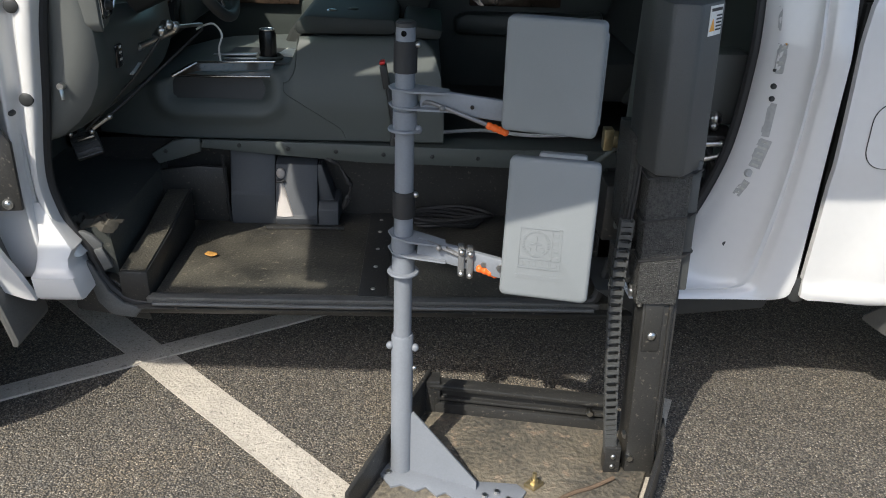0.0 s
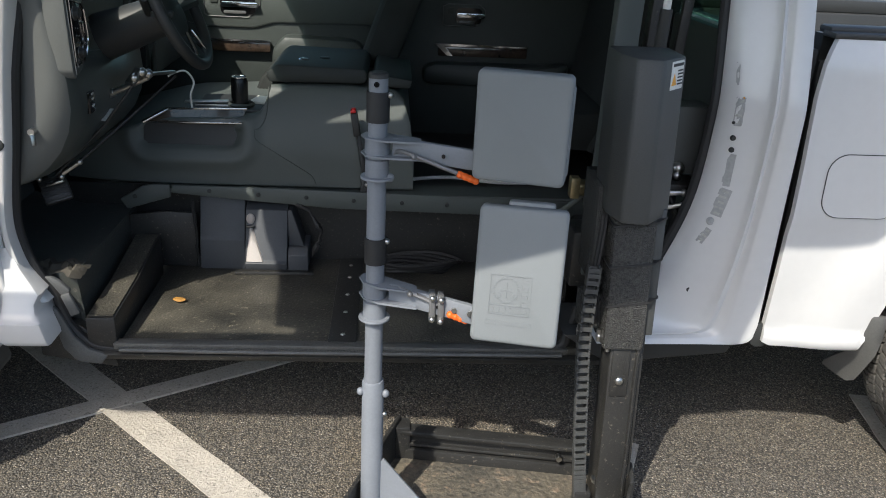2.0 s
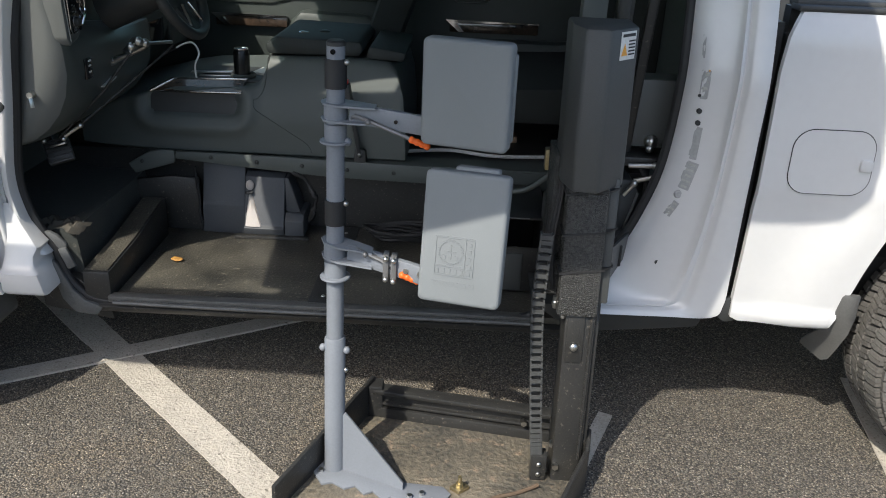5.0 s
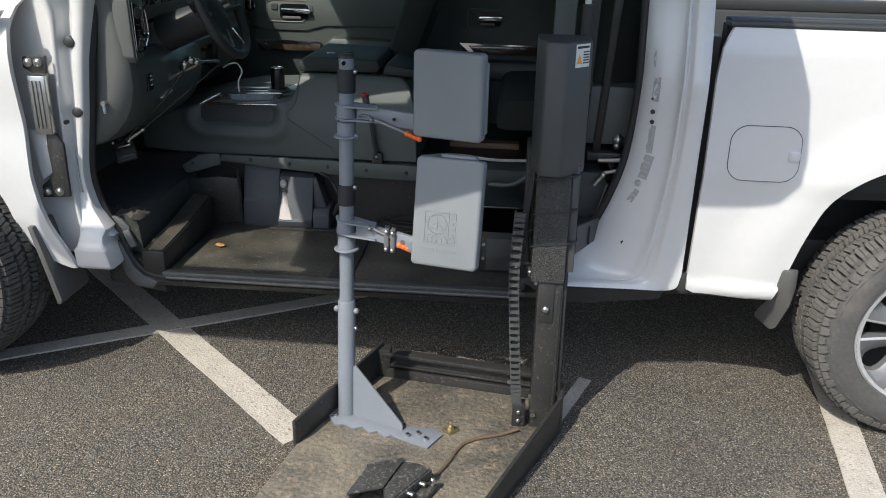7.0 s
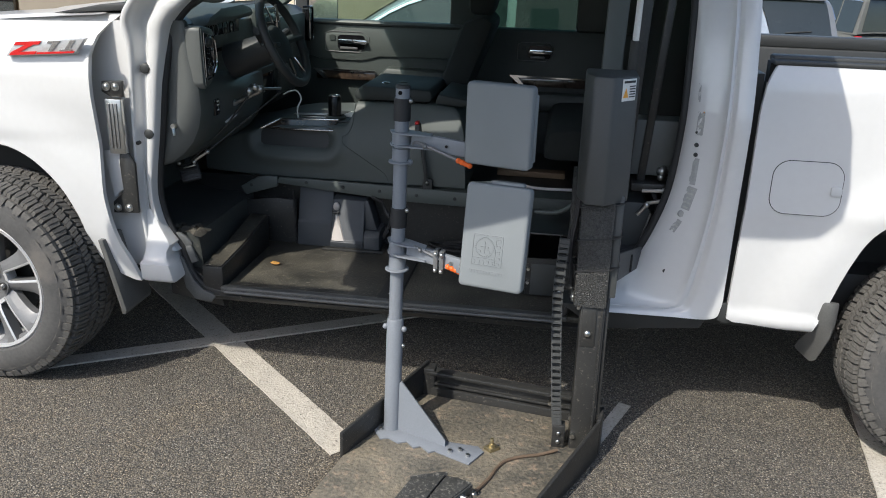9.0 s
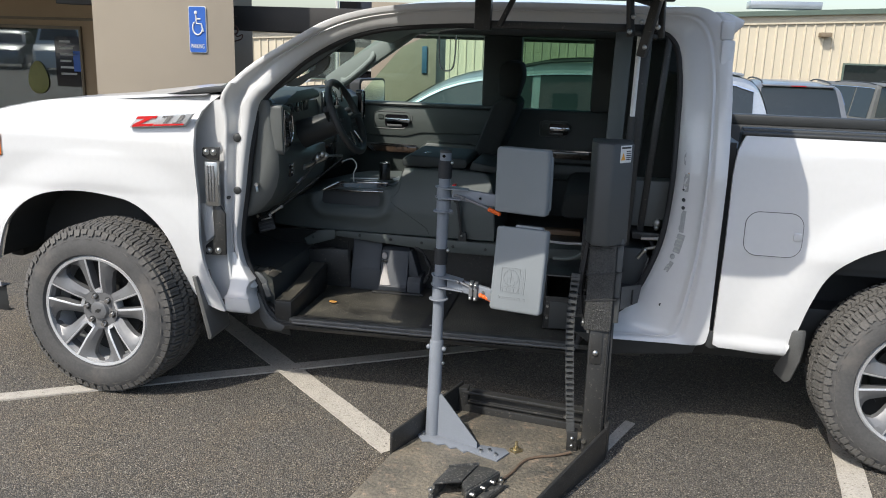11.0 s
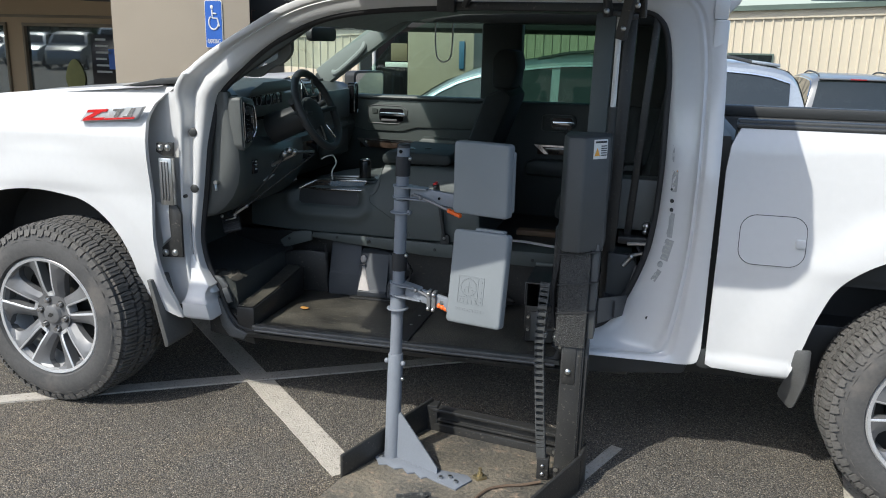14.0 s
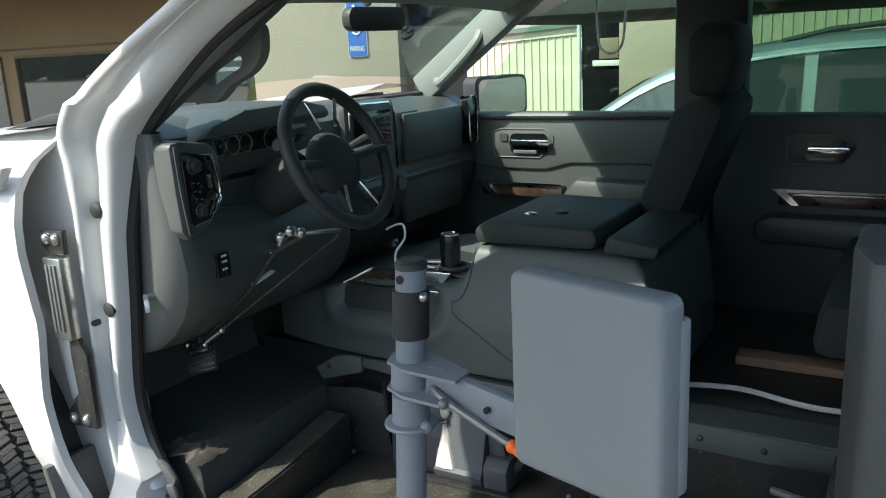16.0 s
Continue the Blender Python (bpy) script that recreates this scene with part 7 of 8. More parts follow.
bar(bm, (2.588, 0.296, 0.665), (2.622, 0.296, 0.80), 0.010, 0.006)
part("housing_edge", bm, ALLOY, motor)
bm = BM()
ring = [bm.verts.new(Vector(p) + d) for d in (Vector((0, 0, 0)), Vector((-0.007, 0.0025, 0))) for p in ((2.497, -0.03, 0.640), (2.600, 0.25, 0.600), (2.604, 0.25, 0.682), (2.497, -0.03, 0.742))]
made = [bm.faces.new([ring[i] for i in f]) for f in ((0, 1, 2, 3), (7, 6, 5, 4), (0, 4, 5, 1), (1, 5, 6, 2), (2, 6, 7, 3), (3, 7, 4, 0))]
bmesh.ops.recalc_face_normals(bm, faces=made)
plate = part("closing_plate", bm, COVER, rack, "dark grey steel closing plate")
bm = BM()
bar(bm, (2.5515, 0.108, 0.628), (2.5515, 0.108, 0.695), 0.008, 0.012)
part("plate_rib", bm, RUBBER, plate)
bm = BM()
box(bm, 2.34, 2.42, 0.32, 0.46, 0.55, 0.74, 0.01)
part("drive_gearbox", bm, BLACK_METAL, rack)
for k in range(7):
    bm = BM()
    s = k * 0.011
    tube(bm, spline([(2.62 + s * 0.6, 0.30 + s, 0.88), (2.66 - s * 0.5, 0.28, 0.80 - s), (2.63 - s, 0.27, 0.72 - s), (2.57 - s * 0.8, 0.25 + s, 0.66), (2.50, 0.22 + s, 0.635 + 0.006 * k)], 6), 0.008 if k % 2 else 0.006, 7)
    part("hose", bm, RUBBER, rack)
for p, q in (((2.58, 0.29, 0.89), (2.66, 0.285, 0.895)), ((2.60, 0.28, 0.845), (2.66, 0.275, 0.86)), ((2.365, 0.30, 0.69), (2.395, 0.30, 0.70)), ((2.57, 0.27, 0.80), (2.60, 0.27, 0.84))):
    bm = BM()
    rod(bm, p, q, 0.008, 10)
    ball(bm, q, 0.012, 10)
    part("fitting", bm, STEEL, rack)
bm = BM()
tube(bm, spline([(2.18, 0.55, 0.70), (2.28, 0.50, 0.72), (2.36, 0.45, 0.80), (2.40, 0.42, 0.86)], 6), 0.009, 8)
part("grey_hose", bm, CABIN_GREY, rack)
bm = BM()
ball(bm, (2.37, 0.42, 0.86), 0.035, 12, (1.2, 0.8, 0.8))
box(bm, 2.33, 2.36, 0.39, 0.43, 0.83, 0.90, 0.004)
part("brass_union", bm, BRASS, rack)
bm = BM()
box(bm, 2.35, 2.40, 0.22, 0.30, 0.84, 0.97, 0.006)
for z in (0.87, 0.93):
    ball(bm, (2.375, 0.215, z), 0.012, 8)
part("rail_bracket", bm, BLACK_METAL, rack)
# open steel box at the foot of the drive
bm = BM()
box(bm, 2.1605, 2.3515, 0.42, 0.428, 0.372, 0.538, 0.001)
drive_box = part("drive_box", bm, BLACK_METAL, rack, "black steel box, open in front")
for name, x0, x1, y0, y1, z0, z1 in (("side_plate", 2.152, 2.160, 0.42, 0.76, 0.372, 0.640), ("side_plate", 2.352, 2.360, 0.42, 0.76, 0.372, 0.640),
                                     ("top_plate", 2.152, 2.360, 0.42, 0.76, 0.6405, 0.648), ("back_plate", 2.1605, 2.3515, 0.752, 0.76, 0.372, 0.640)):
    bm = BM()
    box(bm, x0, x1, y0, y1, z0, z1, 0.001)
    part(name, bm, BLACK_METAL, drive_box)
bm = BM()
box(bm, 2.182, 2.285, 0.412, 0.4195, 0.378, 0.516, 0.002)
part("front_plate", bm, COVER, drive_box, "plain dark grey plate")
bm = BM()
box(bm, 2.149, 2.1515, 0.414, 0.430, 0.545, 0.646, 0.0005)
box(bm, 2.152, 2.30, 0.414, 0.4195, 0.646, 0.649, 0.0005)
part("edge_trim", bm, ALLOY, drive_box, "bare metal edge")
for z in (0.43, 0.49):
    bm = BM()
    rod(bm, (2.170, 0.4195, z), (2.170, 0.406, z), 0.007, 8)
    part("box_bolt", bm, STEEL, drive_box)
# coil of black strap on the floor
bm = BM()
for k in range(5):
    tube(bm, [(1.86 + (0.10 + 0.012 * k) * math.cos(a) * 1.2, 0.84 + (0.04 + 0.006 * k) * math.sin(a), 0.378 + 0.009 * k + 0.006 * math.sin(3 * a + k)) for a in np.linspace(0, math.tau, 24, endpoint=False)], 0.007, 6, closed=True)
tagged(part("coiled_strap", bm, RUBBER), "coiled black strap lying on the cab floor", "strap")

# ---------------------------------------------------------------- buildings
# tan office: projecting pier with the sign, recessed window wall, soffit
office = thing("office_building", (-6.0, 6.0, -0.15), "tan stucco office building with dark windows and a deep soffit", "building")
bm = BM()
prism(bm, [(-2.88, 4.60), (-1.31, 4.60), (-1.66, 5.24), (-2.60, 5.24), (-2.60, 8.1), (-2.88, 8.1)], -0.4, 4.2, axis="z", bevel=0.008)
part("pier", bm, TAN_WALL, office)
WX = [(-14.6, -12.0), (-11.6, -7.20), (-6.90, -5.25)]
W0, W1 = 0.52, 1.79
bm = BM()
box(bm, -20, -2.88, 8.0, 8.2, -0.7, W0)
box(bm, -20, -2.88, 8.0, 8.2, W1, 4.2)
edge = -20.0
for a, b in WX + [(-2.88, -2.88)]:
    if a > edge:
        box(bm, edge, a, 8.0, 8.2, W0, W1)
    edge = b
part("wall", bm, BROWN_WALL, office)
bm = BM()
box(bm, -20, -2.9, 7.97, 8.0, W1 + 0.10, W1 + 0.14, 0.004)
part("wall_ledge", bm, BROWN_TRIM, office)
for a, b in WX:
    bm = BM()
    for x0, x1, z0, z1 in ((a, b, W0 - 0.02, W0 + 0.03), (a, b, W1 - 0.03, W1 + 0.02), (a, a + 0.04, W0 + 0.03, W1 - 0.03), (b - 0.04, b, W0 + 0.03, W1 - 0.03)):
        box(bm, x0, x1, 7.96, 8.05, z0, z1, 0.004)
    fr = part("window_frame", bm, BROWN_TRIM, office)
    bm = BM()
    box(bm, a + 0.04, b - 0.04, 8.02, 8.04, W0 + 0.03, W1 - 0.03)
    part("pane", bm, OFFICE_GLASS, fr)
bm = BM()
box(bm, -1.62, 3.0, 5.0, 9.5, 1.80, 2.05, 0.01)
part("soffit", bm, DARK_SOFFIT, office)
bm = BM()
box(bm, -1.59, -0.42, 10.9, 11.8, -0.9, 2.4, 0.01)
part("canopy_pillar", bm, TAN_WALL, office)
# solid box between the pillar and the metal building; the bay's shade is its colour
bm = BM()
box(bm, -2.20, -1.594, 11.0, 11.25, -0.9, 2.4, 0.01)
bay = part("shaded_bay", bm, SCREEN, office, "near-black box standing for the shade of a bay beside the pillar")
bm = BM()
box(bm, -2.02, -1.60, 10.96, 10.998, 1.215, 1.30, 0.006)
part("bay_shelf", bm, LABEL_WHITE, bay)
bm = BM()
box(bm, -1.92, -1.62, 10.97, 10.998, 1.32, 1.62, 0.01)
part("bay_box", bm, BROWN_TRIM, bay)
# white rod added for the metal building's sunlit trim edge, its brightness in the colour
bm = BM()
rod(bm, (-2.23, 10.97, -0.9), (-2.23, 10.97, 2.4), 0.03, 10)
part("downpipe", bm, LABEL_WHITE, office)
bm = BM()
box(bm, -0.67, -0.58, 10.87, 10.897, 1.22, 1.68, 0.004)
part("blue_notice", bm, material("faded_blue_notice", (0.05, 0.13, 0.22), 0.6, scale=6, bump=0.05), office, "narrow blue notice on the pillar")
bm = BM()
box(bm, -20, -1.2, 4.2, 4.3, 2.9, 3.5, 0.01)
part("fascia", bm, TAN_WALL, office)
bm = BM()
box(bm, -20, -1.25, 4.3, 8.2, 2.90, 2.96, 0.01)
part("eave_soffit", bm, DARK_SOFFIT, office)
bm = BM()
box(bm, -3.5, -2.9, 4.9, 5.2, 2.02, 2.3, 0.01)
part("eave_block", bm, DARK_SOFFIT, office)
# menu poster in the window
bm = BM()
box(bm, -5.72, -5.30, 7.995, 8.010, 0.92, 1.66)
poster = part("window_poster", bm, SCREEN, office)
for k in range(6):
    bm = BM()
    box(bm, -5.64, -5.46 + 0.04 * (k % 3), 7.990, 7.996, 1.57 - k * 0.095, 1.60 - k * 0.095)
    part("text_bar", bm, STICKER, poster)
bm = BM()
box(bm, -5.42, -5.31, 7.990, 7.996, 1.15, 1.45)
part("poster_picture", bm, SIGN_BLUE, poster)
# egg shaped yellow decoration in the window
bm = BM()
for v in ball(bm, (-6.04, 8.0, 1.04), 0.17, 22, (1.0, 0.10, 1.45)):
    v.co.x += (v.co.x + 6.04) * -0.25 * (v.co.z - 1.04) / 0.25
tagged(part("window_decoration", bm, material("dull_yellow", (0.22, 0.21, 0.06), 0.6, bump=0.05)), "dull yellow egg-shaped decoration in the office window", "decoration")
# dusty pink paper shape with two bent strips on the wider pane
bm = BM()
prism(bm, [(v.x, v.y) for v in spline([(-9.02, 0.60, 0), (-8.97, 0.80, 0), (-8.92, 1.02, 0), (-8.78, 1.16, 0), (-8.57, 1.21, 0), (-8.38, 1.14, 0), (-8.16, 1.17, 0), (-8.03, 1.08, 0), (-8.05, 0.80, 0), (-8.10, 0.60, 0)], 5, closed=True)], 7.945, 7.955)
paper = tagged(part("window_decoration", bm, material("dusty_pink_paper", (0.21, 0.150, 0.135), 0.8, scale=5, bump=0.1)), "dusty pink paper cut-out taped to the office window", "decoration")
for line in ([(-8.66, 1.20), (-8.80, 1.27), (-8.98, 1.32), (-9.10, 1.39), (-9.02, 1.26), (-8.86, 1.19), (-8.72, 1.16)], [(-8.50, 1.18), (-8.40, 1.36), (-8.24, 1.45), (-8.12, 1.38), (-8.07, 1.25), (-8.16, 1.30), (-8.28, 1.30), (-8.40, 1.18)]):
    bm = BM()
    prism(bm, [(v.x, v.y) for v in spline([(x, z, 0) for x, z in line], 4, closed=True)], 7.943, 7.953)
    part("paper_strip", bm, paper.data.materials[0], paper)
bm = BM()
prism(bm, rounded(-8.59, 1.20, 0.13, 0.16, 0.06), 7.936, 7.942)
part("paper_dot", bm, LABEL_WHITE, paper)
# parking sign
SX, SZ, SW, SH = -1.70, 1.79, 0.19, 0.46
bm = BM()
prism(bm, rounded(SX, SZ, SW, SH, 0.02, 4), 4.585, 4.597)
sign = tagged(part("parking_sign", bm, LABEL_WHITE), "blue and white disabled parking sign on the tan pier", "sign")
bm = BM()
prism(bm, rounded(SX, SZ, SW - 0.012, SH - 0.012, 0.018, 4), 4.580, 4.587)
part("sign_face", bm, SIGN_BLUE, sign)
bm = BM()
Y = 4.576
ball(bm, (SX - 0.012, Y, SZ + 0.165), 0.020, 14, (0.8, 0.2, 1))
tube(bm, [(SX - 0.010, Y, SZ + 0.14), (SX - 0.006, Y, SZ + 0.06), (SX + 0.045, Y, SZ + 0.058), (SX + 0.066, Y, SZ - 0.02)], 0.0085, 8)
tube(bm, [(SX - 0.008, Y, SZ + 0.105), (SX + 0.038, Y, SZ + 0.103)], 0.007, 8)
tube(bm, [(SX + 0.004 + 0.052 * math.cos(a), Y, SZ + 0.018 + 0.068 * math.sin(a)) for a in np.linspace(radians(125), radians(345), 20)], 0.0075, 8)
part("wheelchair_symbol", bm, LABEL_WHITE, sign)
cu = bpy.data.curves.new("sign_text", "FONT")
cu.body, cu.size, cu.align_x, cu.extrude = "PARKING", 0.062, "CENTER", 0.001
tx = new("sign_text", cu)
tx.data.materials.append(LABEL_WHITE)
tx.parent = sign
tx.matrix_basis = Matrix.Translation((SX, 4.577, SZ - 0.185)) @ Matrix.Rotation(radians(90), 4, "X") @ Matrix.Diagonal((0.55, 1.0, 1.0, 1.0))
# hanging metal ornament under the soffit
bm = BM()
OX, OY = -1.46, 4.93
tube(bm, [(OX + 0.042 * math.cos(a), OY, 1.80 + 0.045 * math.sin(a)) for a in np.linspace(0, math.tau, 24, endpoint=False)], 0.009, 6, closed=True)
for sgn in (-1, 1):
    tube(bm, spline([(OX, OY, 1.765), (OX + sgn * 0.035, OY, 1.735), (OX + sgn * 0.09, OY, 1.755), (OX + sgn * 0.075, OY, 1.71), (OX, OY, 1.685)], 6), 0.007, 6)
tube(bm, [(OX, OY, 1.845), (OX, OY, 1.94), (OX, 5.02, 1.94)], 0.005, 6)
tagged(part("hanging_ornament", bm, material("rusty_wire", (0.09, 0.045, 0.03), 0.6, metal=0.4, bump=0.1)), "rusty wire ring ornament hanging at the soffit", "ornament")

# far metal building with ribbed cream siding
FY = 30.0
shed = thing("metal_building", (5.0, FY, -1.7), "long cream metal building with vertical ribs and a green eave", "building")
EAVE = [(-40.0, 0.35), (-13.15, 1.95), (4.5, 2.95), (12.0, 3.30), (60.0, 5.6)]
def eave(x):
    return float(np.interp(x, [p[0] for p in EAVE], [p[1] for p in EAVE]))


bm = BM()
prof, x = [], -40.0
while x < 60:
    for dx, dy in ((0.0, 0.0), (0.24, 0.0), (0.265, -0.045), (0.31, -0.045), (0.335, 0.0)):
        prof.append((x + dx, FY + dy))
    x += 0.335
skin(bm, [[(px, py, -2.6) for px, py in prof], [(px, py, eave(px) - 0.25) for px, py in prof]])
part("ribbed_wall", bm, SIDING, shed, smooth=False)
bm = BM()
skin(bm, [[(px, FY - 0.25, eave(px) + dz) for px in (-40, -13, 4.5, 12, 60)] for dz in (-0.02, 0.16)])
skin(bm, [[(px, FY - 0.25 + dy, eave(px) - 0.02) for px in (-40, -13, 4.5, 12, 60)] for dy in (0.0, 0.4)])
part("eave_trim", bm, GREEN_TRIM, shed)
bm = BM()
skin(bm, [[(px, FY - 0.08, eave(px) + dz) for px in (-40, -13, 4.5, 12, 60)] for dz in (-0.32, 0.0)])
part("eave_band", bm, SIDING, shed)
bm = BM()
skin(bm, [[(px, FY + dy, eave(px) + dz) for px in (-40, -13, 4.5, 12, 60)] for dy, dz in ((-0.25, 0.16), (8, 0.22))])
part("metal_roof", bm, GREEN_TRIM, shed)
for x0, x1, z0, z1 in ((5.1, 6.6, 1.05, 1.42), (11.4, 14.5, 0.2, 1.45), (-9.4, -8.3, 0.2, 1.2)):
    bm = BM()
    box(bm, x0 - 0.06, x1 + 0.06, FY - 0.09, FY - 0.02, z0 - 0.06, z1 + 0.06)
    fr = part("window_frame", bm, GREEN_TRIM, shed)
    bm = BM()
    box(bm, x0, x1, FY - 0.10, FY - 0.08, z0, z1)
    part("pane", bm, DARK_GLASS, fr)
bm = BM()
box(bm, 10.35, 10.75, FY - 0.35, FY, 2.42, 2.58, 0.02)
part("wall_lamp", bm, BROWN_TRIM, shed)
# skylight ridge
bm = BM()
box(bm, 8.0, 10.6, FY + 1.0, FY + 2.0, 3.45, 3.72, 0.02)
part("roof_vent", bm, SILVER, shed)

# ---------------------------------------------------------------- parked cars
def parked_car(name, label, at, yaw, length, width, height, paint, roof, belt):
    """A parked car, nose along +x before turning. roof: (share of the length from the tail, share of the height) along the greenhouse."""
    car = thing(name, (0, 0, 0), label, "car", "parked cars")
    L, W, H = length, width, height
    B = belt * H
    nose = 0.97 if roof[-1][0] > 0.84 else 0.90
    st = [(0.0, 0.30, 0.86), (0.012, belt * 0.92, 0.92), (0.06, belt, 0.97), (0.30, belt * 1.01, 1.0), (0.60, belt, 1.0), (0.80, belt * 0.97, 0.98), (0.92, belt * nose, 0.92), (0.98, belt * nose * 0.86, 0.84), (1.0, belt * 0.55, 0.78)]
    rows = []
    for f, top, w in st:
        x, hw, z = f * L - L / 2, W / 2 * w, top * H
        rows.append([(x, -hw * 0.93, 0.26), (x, -hw * 0.99, 0.42), (x, -hw, z * 0.62), (x, -hw * 0.985, z * 0.80), (x, -hw * 0.95, z - 0.02), (x, -hw * 0.9, z), (x, -hw * 0.4, z + 0.03), (x, hw * 0.4, z + 0.03), (x, hw * 0.9, z), (x, hw * 0.95, z - 0.02), (x, hw * 0.985, z * 0.80), (x, hw, z * 0.62), (x, hw * 0.99, 0.42), (x, hw * 0.93, 0.26)])
    bm = BM()
    vs = skin(bm, rows, close_cols=True)
    bm.faces.new(vs[0])
    bm.faces.new(vs[-1][::-1])
    body = part("body", bm, paint, car, angle=32)
    line = spline([(f * L - L / 2, z * H, 0) for f, z in roof], 4)

    def half(z, zr):
        return W / 2 * (0.945 - 0.175 * max(0.0, z - B) / max(0.05, (H - B)))

    bm = BM()
    rows = []
    for p in line:
        zr = p.y
        e = max(B - 0.02, zr - 0.045)
        rows.append([(p.x, -half(B, zr), B - 0.03), (p.x, -half(e, zr), e), (p.x, -half(zr, zr) * 0.93, zr - 0.012), (p.x, -half(zr, zr) * 0.5, zr + 0.012), (p.x, half(zr, zr) * 0.5, zr + 0.012), (p.x, half(zr, zr) * 0.93, zr - 0.012), (p.x, half(e, zr), e), (p.x, half(B, zr), B - 0.03)])
    skin(bm, rows)
    part("roof", bm, paint, body, angle=40)
    xs, zs = [p.x for p in line], [p.y for p in line]

    def top_at(x):
        return float(np.interp(x, xs, zs))

    lo, hi = roof[0][0], roof[-1][0]
    cuts = [lo + (hi - lo) * k for k in (0.05, 0.27, 0.285, 0.56, 0.58, 0.93)]
    for s in (-1, 1):
        for k in (0, 2, 4):
            rows = []
            for x in np.linspace(cuts[k] * L - L / 2, cuts[k + 1] * L - L / 2, 10):
                t = max(B + 0.02, top_at(x) - 0.085)
                rows.append([(x, s * (half(z, 0) + 0.006), z) for z in (B + 0.012, (B + t) / 2, t)])
            bm = BM()
            skin(bm, rows)
            part("side_window", bm, DARK_GLASS, body)
        bm = BM()
        tube(bm, [(x, s * (half(z, 0) + 0.008), z) for x, z in ((x, max(B + 0.02, top_at(x) - 0.08)) for x in np.linspace(cuts[0] * L - L / 2, cuts[5] * L - L / 2, 22))], 0.012, 6)
        part("window_trim", bm, CHROME, body)
        bm = BM()
        tube(bm, [(x, s * W * 0.33, top_at(x) + dz) for x, dz in zip(np.linspace((lo + 0.1 * (hi - lo)) * L - L / 2, (lo + 0.62 * (hi - lo)) * L - L / 2, 8), (0.0, 0.03, 0.04, 0.04, 0.04, 0.04, 0.03, 0.0))], 0.015, 6)
        part("roof_rail", bm, BLACK_PLASTIC, body)
        bm = BM()
        box(bm, -L / 2 - 0.01, -L / 2 + 0.12, s * W * 0.43 - 0.07, s * W * 0.43 + 0.06, B * 0.72, B * 0.96, 0.02)
        part("tail_lamp", bm, TAIL_RED, body)
        for x in (-L * 0.30, L * 0.32):
            bm = BM()
            lathe(bm, [(0.20, -0.10), (0.31, -0.09), (0.335, -0.05), (0.335, 0.08), (0.30, 0.1)], 28, "y", (0, 0, 0))
            m = Matrix.Translation((x, s * (W / 2 - 0.09), 0.335)) @ Matrix.Rotation(0 if s < 0 else math.pi, 4, "Z")
            bmesh.ops.transform(bm, matrix=m, verts=bm.verts)
            wheel = part("wheel", bm, TYRE, body)
            bm = BM()
            lathe(bm, [(0.0, -0.085), (0.06, -0.09), (0.19, -0.08), (0.205, -0.098)], 24, "y", (0, 0, 0))
            bmesh.ops.transform(bm, matrix=m, verts=bm.verts)
            part("hub_cap", bm, ALLOY, body)
    # rear window and windscreen on the slopes
    for name2, i0, i1 in (("rear_window", 1, 4 * 3 - 1), ("windscreen", len(line) - 3, len(line) - 8)):
        a, b = line[i0], line[i1]
        out = -0.012 if name2 == "rear_window" else 0.012
        bm = BM()
        rows = []
        for k in range(6):
            p = line[i0 + (i1 - i0) * k // 5]
            rows.append([(p.x + out, half(p.y, 0) * u * 0.88, p.y + 0.016 - 0.02 * u * u) for u in (-1, -0.5, 0, 0.5, 1)])
        skin(bm, rows)
        part(name2, bm, DARK_GLASS, body)
    p = line[4 * 3]
    bm = BM()
    prism(bm, [(p.x - 0.10, p.y - 0.01), (p.x + 0.12, p.y + 0.02), (p.x + 0.12, p.y + 0.04), (p.x - 0.10, p.y + 0.015)], -W * 0.34, W * 0.34, bevel=0.006)
    spoiler = part("spoiler", bm, paint, body)
    bm = BM()
    box(bm, p.x - 0.104, p.x - 0.095, -0.13, 0.13, p.y - 0.004, p.y + 0.012)
    part("brake_light", bm, TAIL_RED, body)
    bm = BM()
    bar(bm, (line[2].x - 0.03, 0.02, line[2].y + 0.03), (line[3].x - 0.03, -0.42, line[2].y + 0.07), 0.02, 0.02)
    part("rear_wiper", bm, BLACK_PLASTIC, body)
    car.matrix_basis = Matrix.Translation(at) @ Matrix.Rotation(radians(yaw), 4, "Z")
    return car


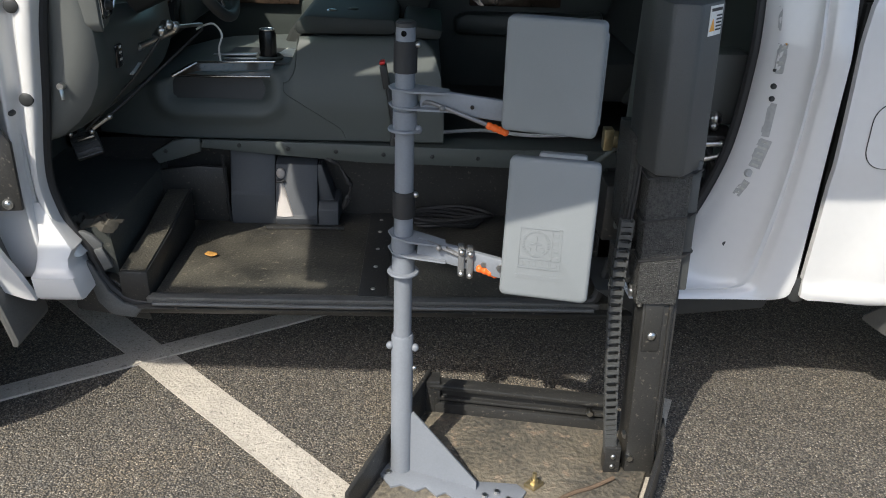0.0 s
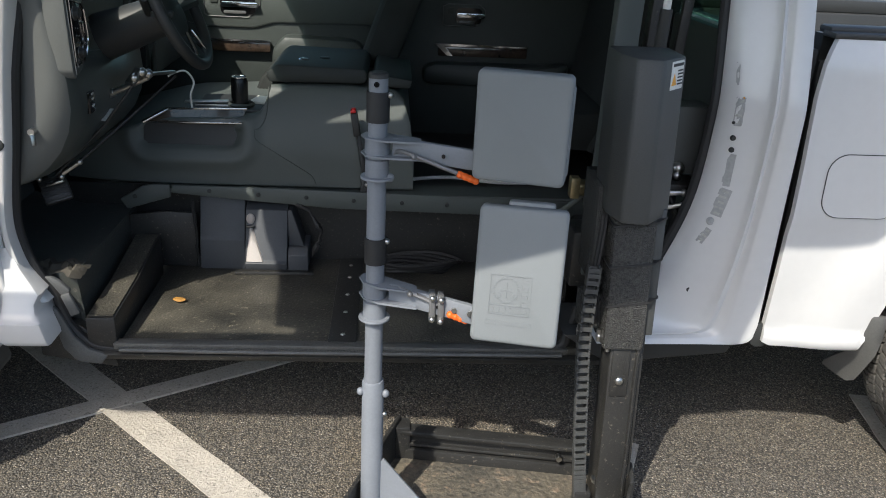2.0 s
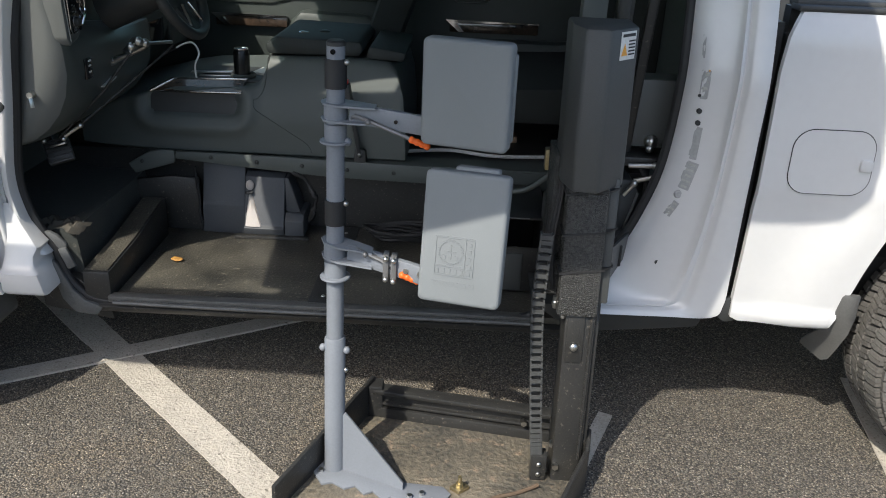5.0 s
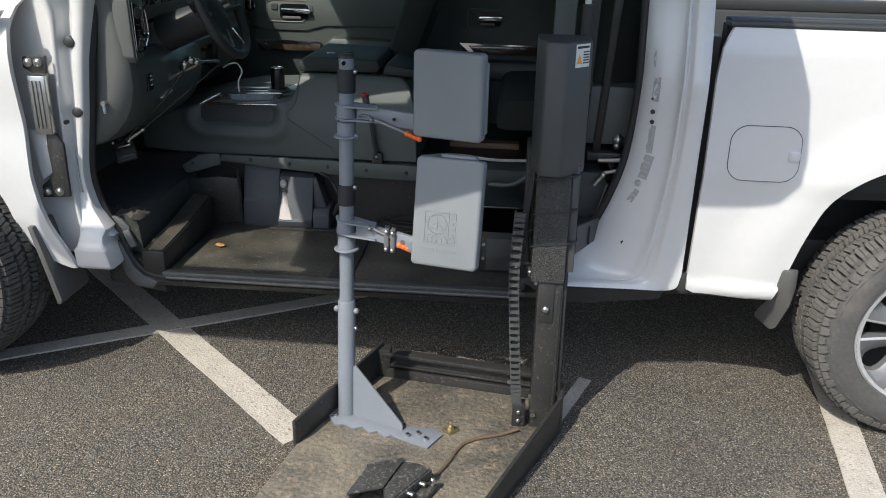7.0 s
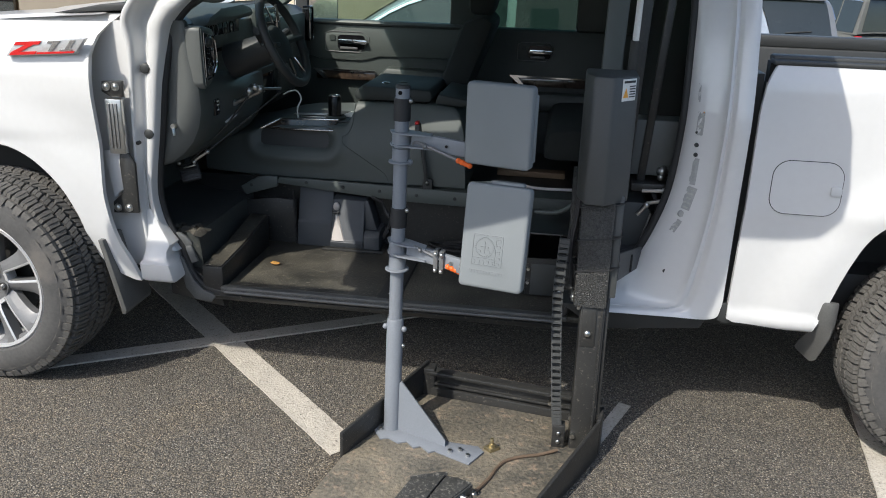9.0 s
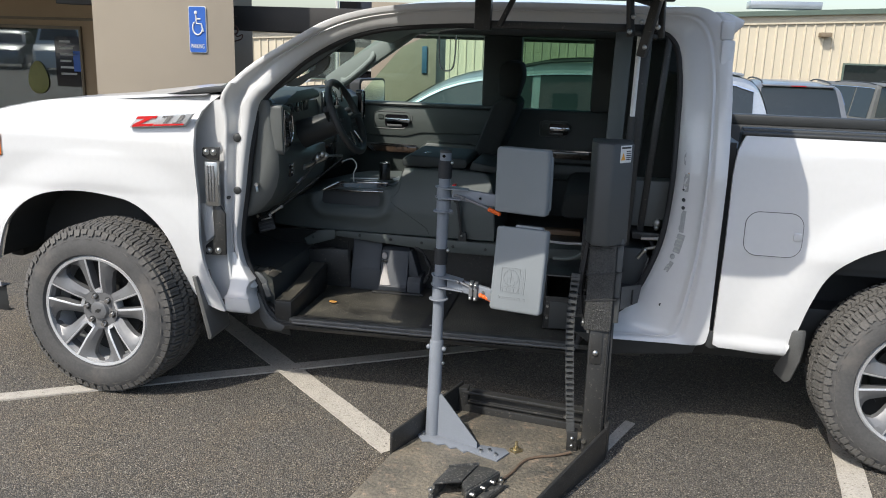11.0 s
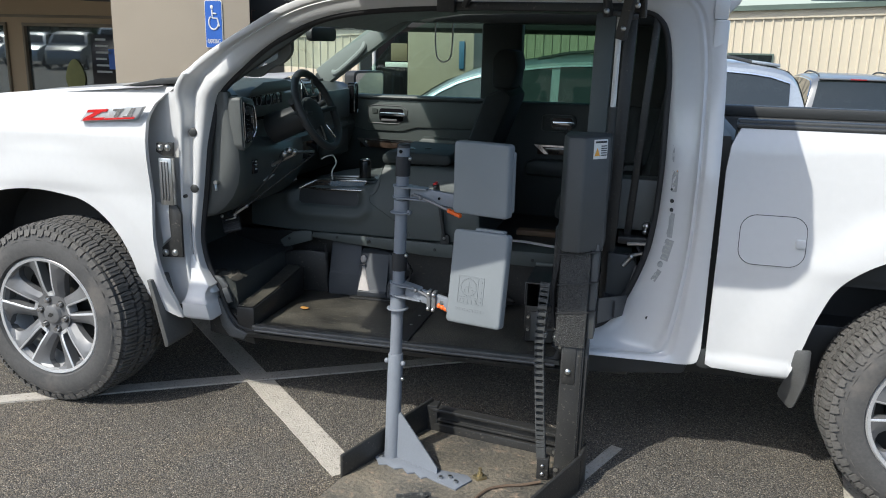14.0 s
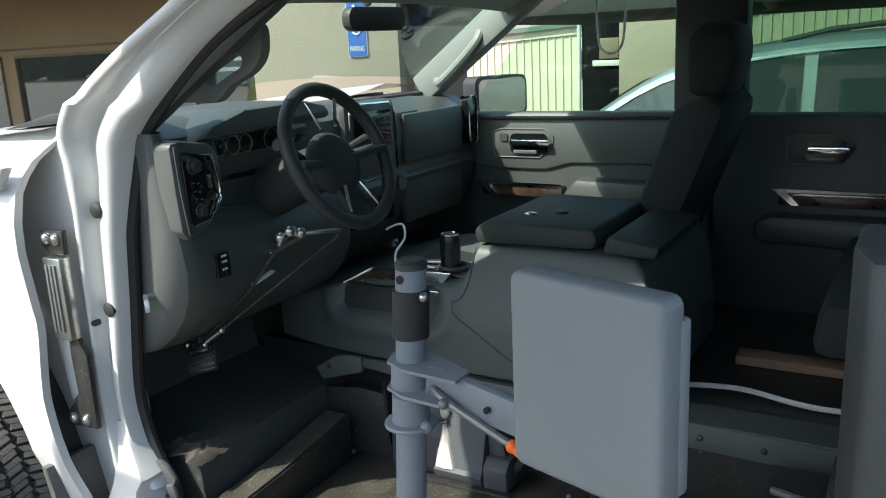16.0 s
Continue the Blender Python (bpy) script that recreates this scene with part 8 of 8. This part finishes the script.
HATCH = ((0.004, 0.66), (0.016, 0.80), (0.040, 0.935), (0.085, 0.975), (0.18, 0.995), (0.384, 1.0), (0.523, 0.975), (0.663, 0.90), (0.78, 0.72), (0.83, 0.62))
SUV = ((0.006, 0.62), (0.02, 0.72), (0.05, 0.88), (0.085, 0.965), (0.16, 0.99), (0.36, 1.0), (0.50, 0.985), (0.58, 0.95), (0.68, 0.76), (0.73, 0.64))
BOXY = ((0.004, 0.62), (0.010, 0.76), (0.018, 0.92), (0.03, 0.985), (0.10, 1.0), (0.36, 1.0), (0.55, 0.99), (0.62, 0.97), (0.67, 0.78), (0.70, 0.62))
parked_car("parked_hatchback", "silver blue hatchback parked beside the truck", (1.70, 4.75, -0.07), 180, 4.3, 1.84, 1.655, SILVER, HATCH, 0.66)
parked_car("parked_suv", "grey sport utility car with roof rails parked behind the truck", (6.03, 14.9, -0.66), 90, 4.6, 1.85, 1.90, GREY_CAR, SUV, 0.64)
parked_car("parked_off_roader", "olive grey boxy off-road car parked at the metal building", (8.95, 20.3, -1.02), 112, 4.2, 1.86, 2.12, JEEP, BOXY, 0.62)
parked_car("parked_van", "white van parked across the lot", (-20.8, -14.0, 0), 62, 5.0, 1.95, 1.95, WHITE, BOXY, 0.62)
parked_car("parked_suv", "silver car parked across the lot", (-28.6, -17.6, 0), 62, 4.6, 1.85, 1.65, SILVER, SUV, 0.64)
parked_car("parked_suv", "dark grey car parked across the lot", (-24.8, -15.8, 0), 62, 4.5, 1.85, 1.72, GREY_CAR, SUV, 0.64)
parked_car("parked_hatchback", "white hatchback parked across the lot", (-32.6, -19.5, 0), 62, 4.3, 1.84, 1.62, WHITE, HATCH, 0.66)

# tree line across the lot, seen only in panes and paint
bm = BM()
rnd = random.Random(7)
for k in range(130):
    x = -90 + 180 * k / 130 + rnd.uniform(-2, 2)
    y = -46 + rnd.uniform(-5, 5)
    h = rnd.uniform(3.5, 8.0)
    for j in range(5):
        made = bmesh.ops.create_icosphere(bm, subdivisions=2, radius=rnd.uniform(1.2, 2.4))["verts"]
        o = Vector((x + rnd.uniform(-2, 2), y + rnd.uniform(-2, 2), h * rnd.uniform(0.2, 1.0)))
        for v in made:
            v.co = v.co * (1 + 0.5 * noise.noise(v.co * 1.3 + o)) + o
tagged(part("tree_line", bm, FOLIAGE, smooth=False), "dark green line of trees across the lot", "trees", kind="stuff")
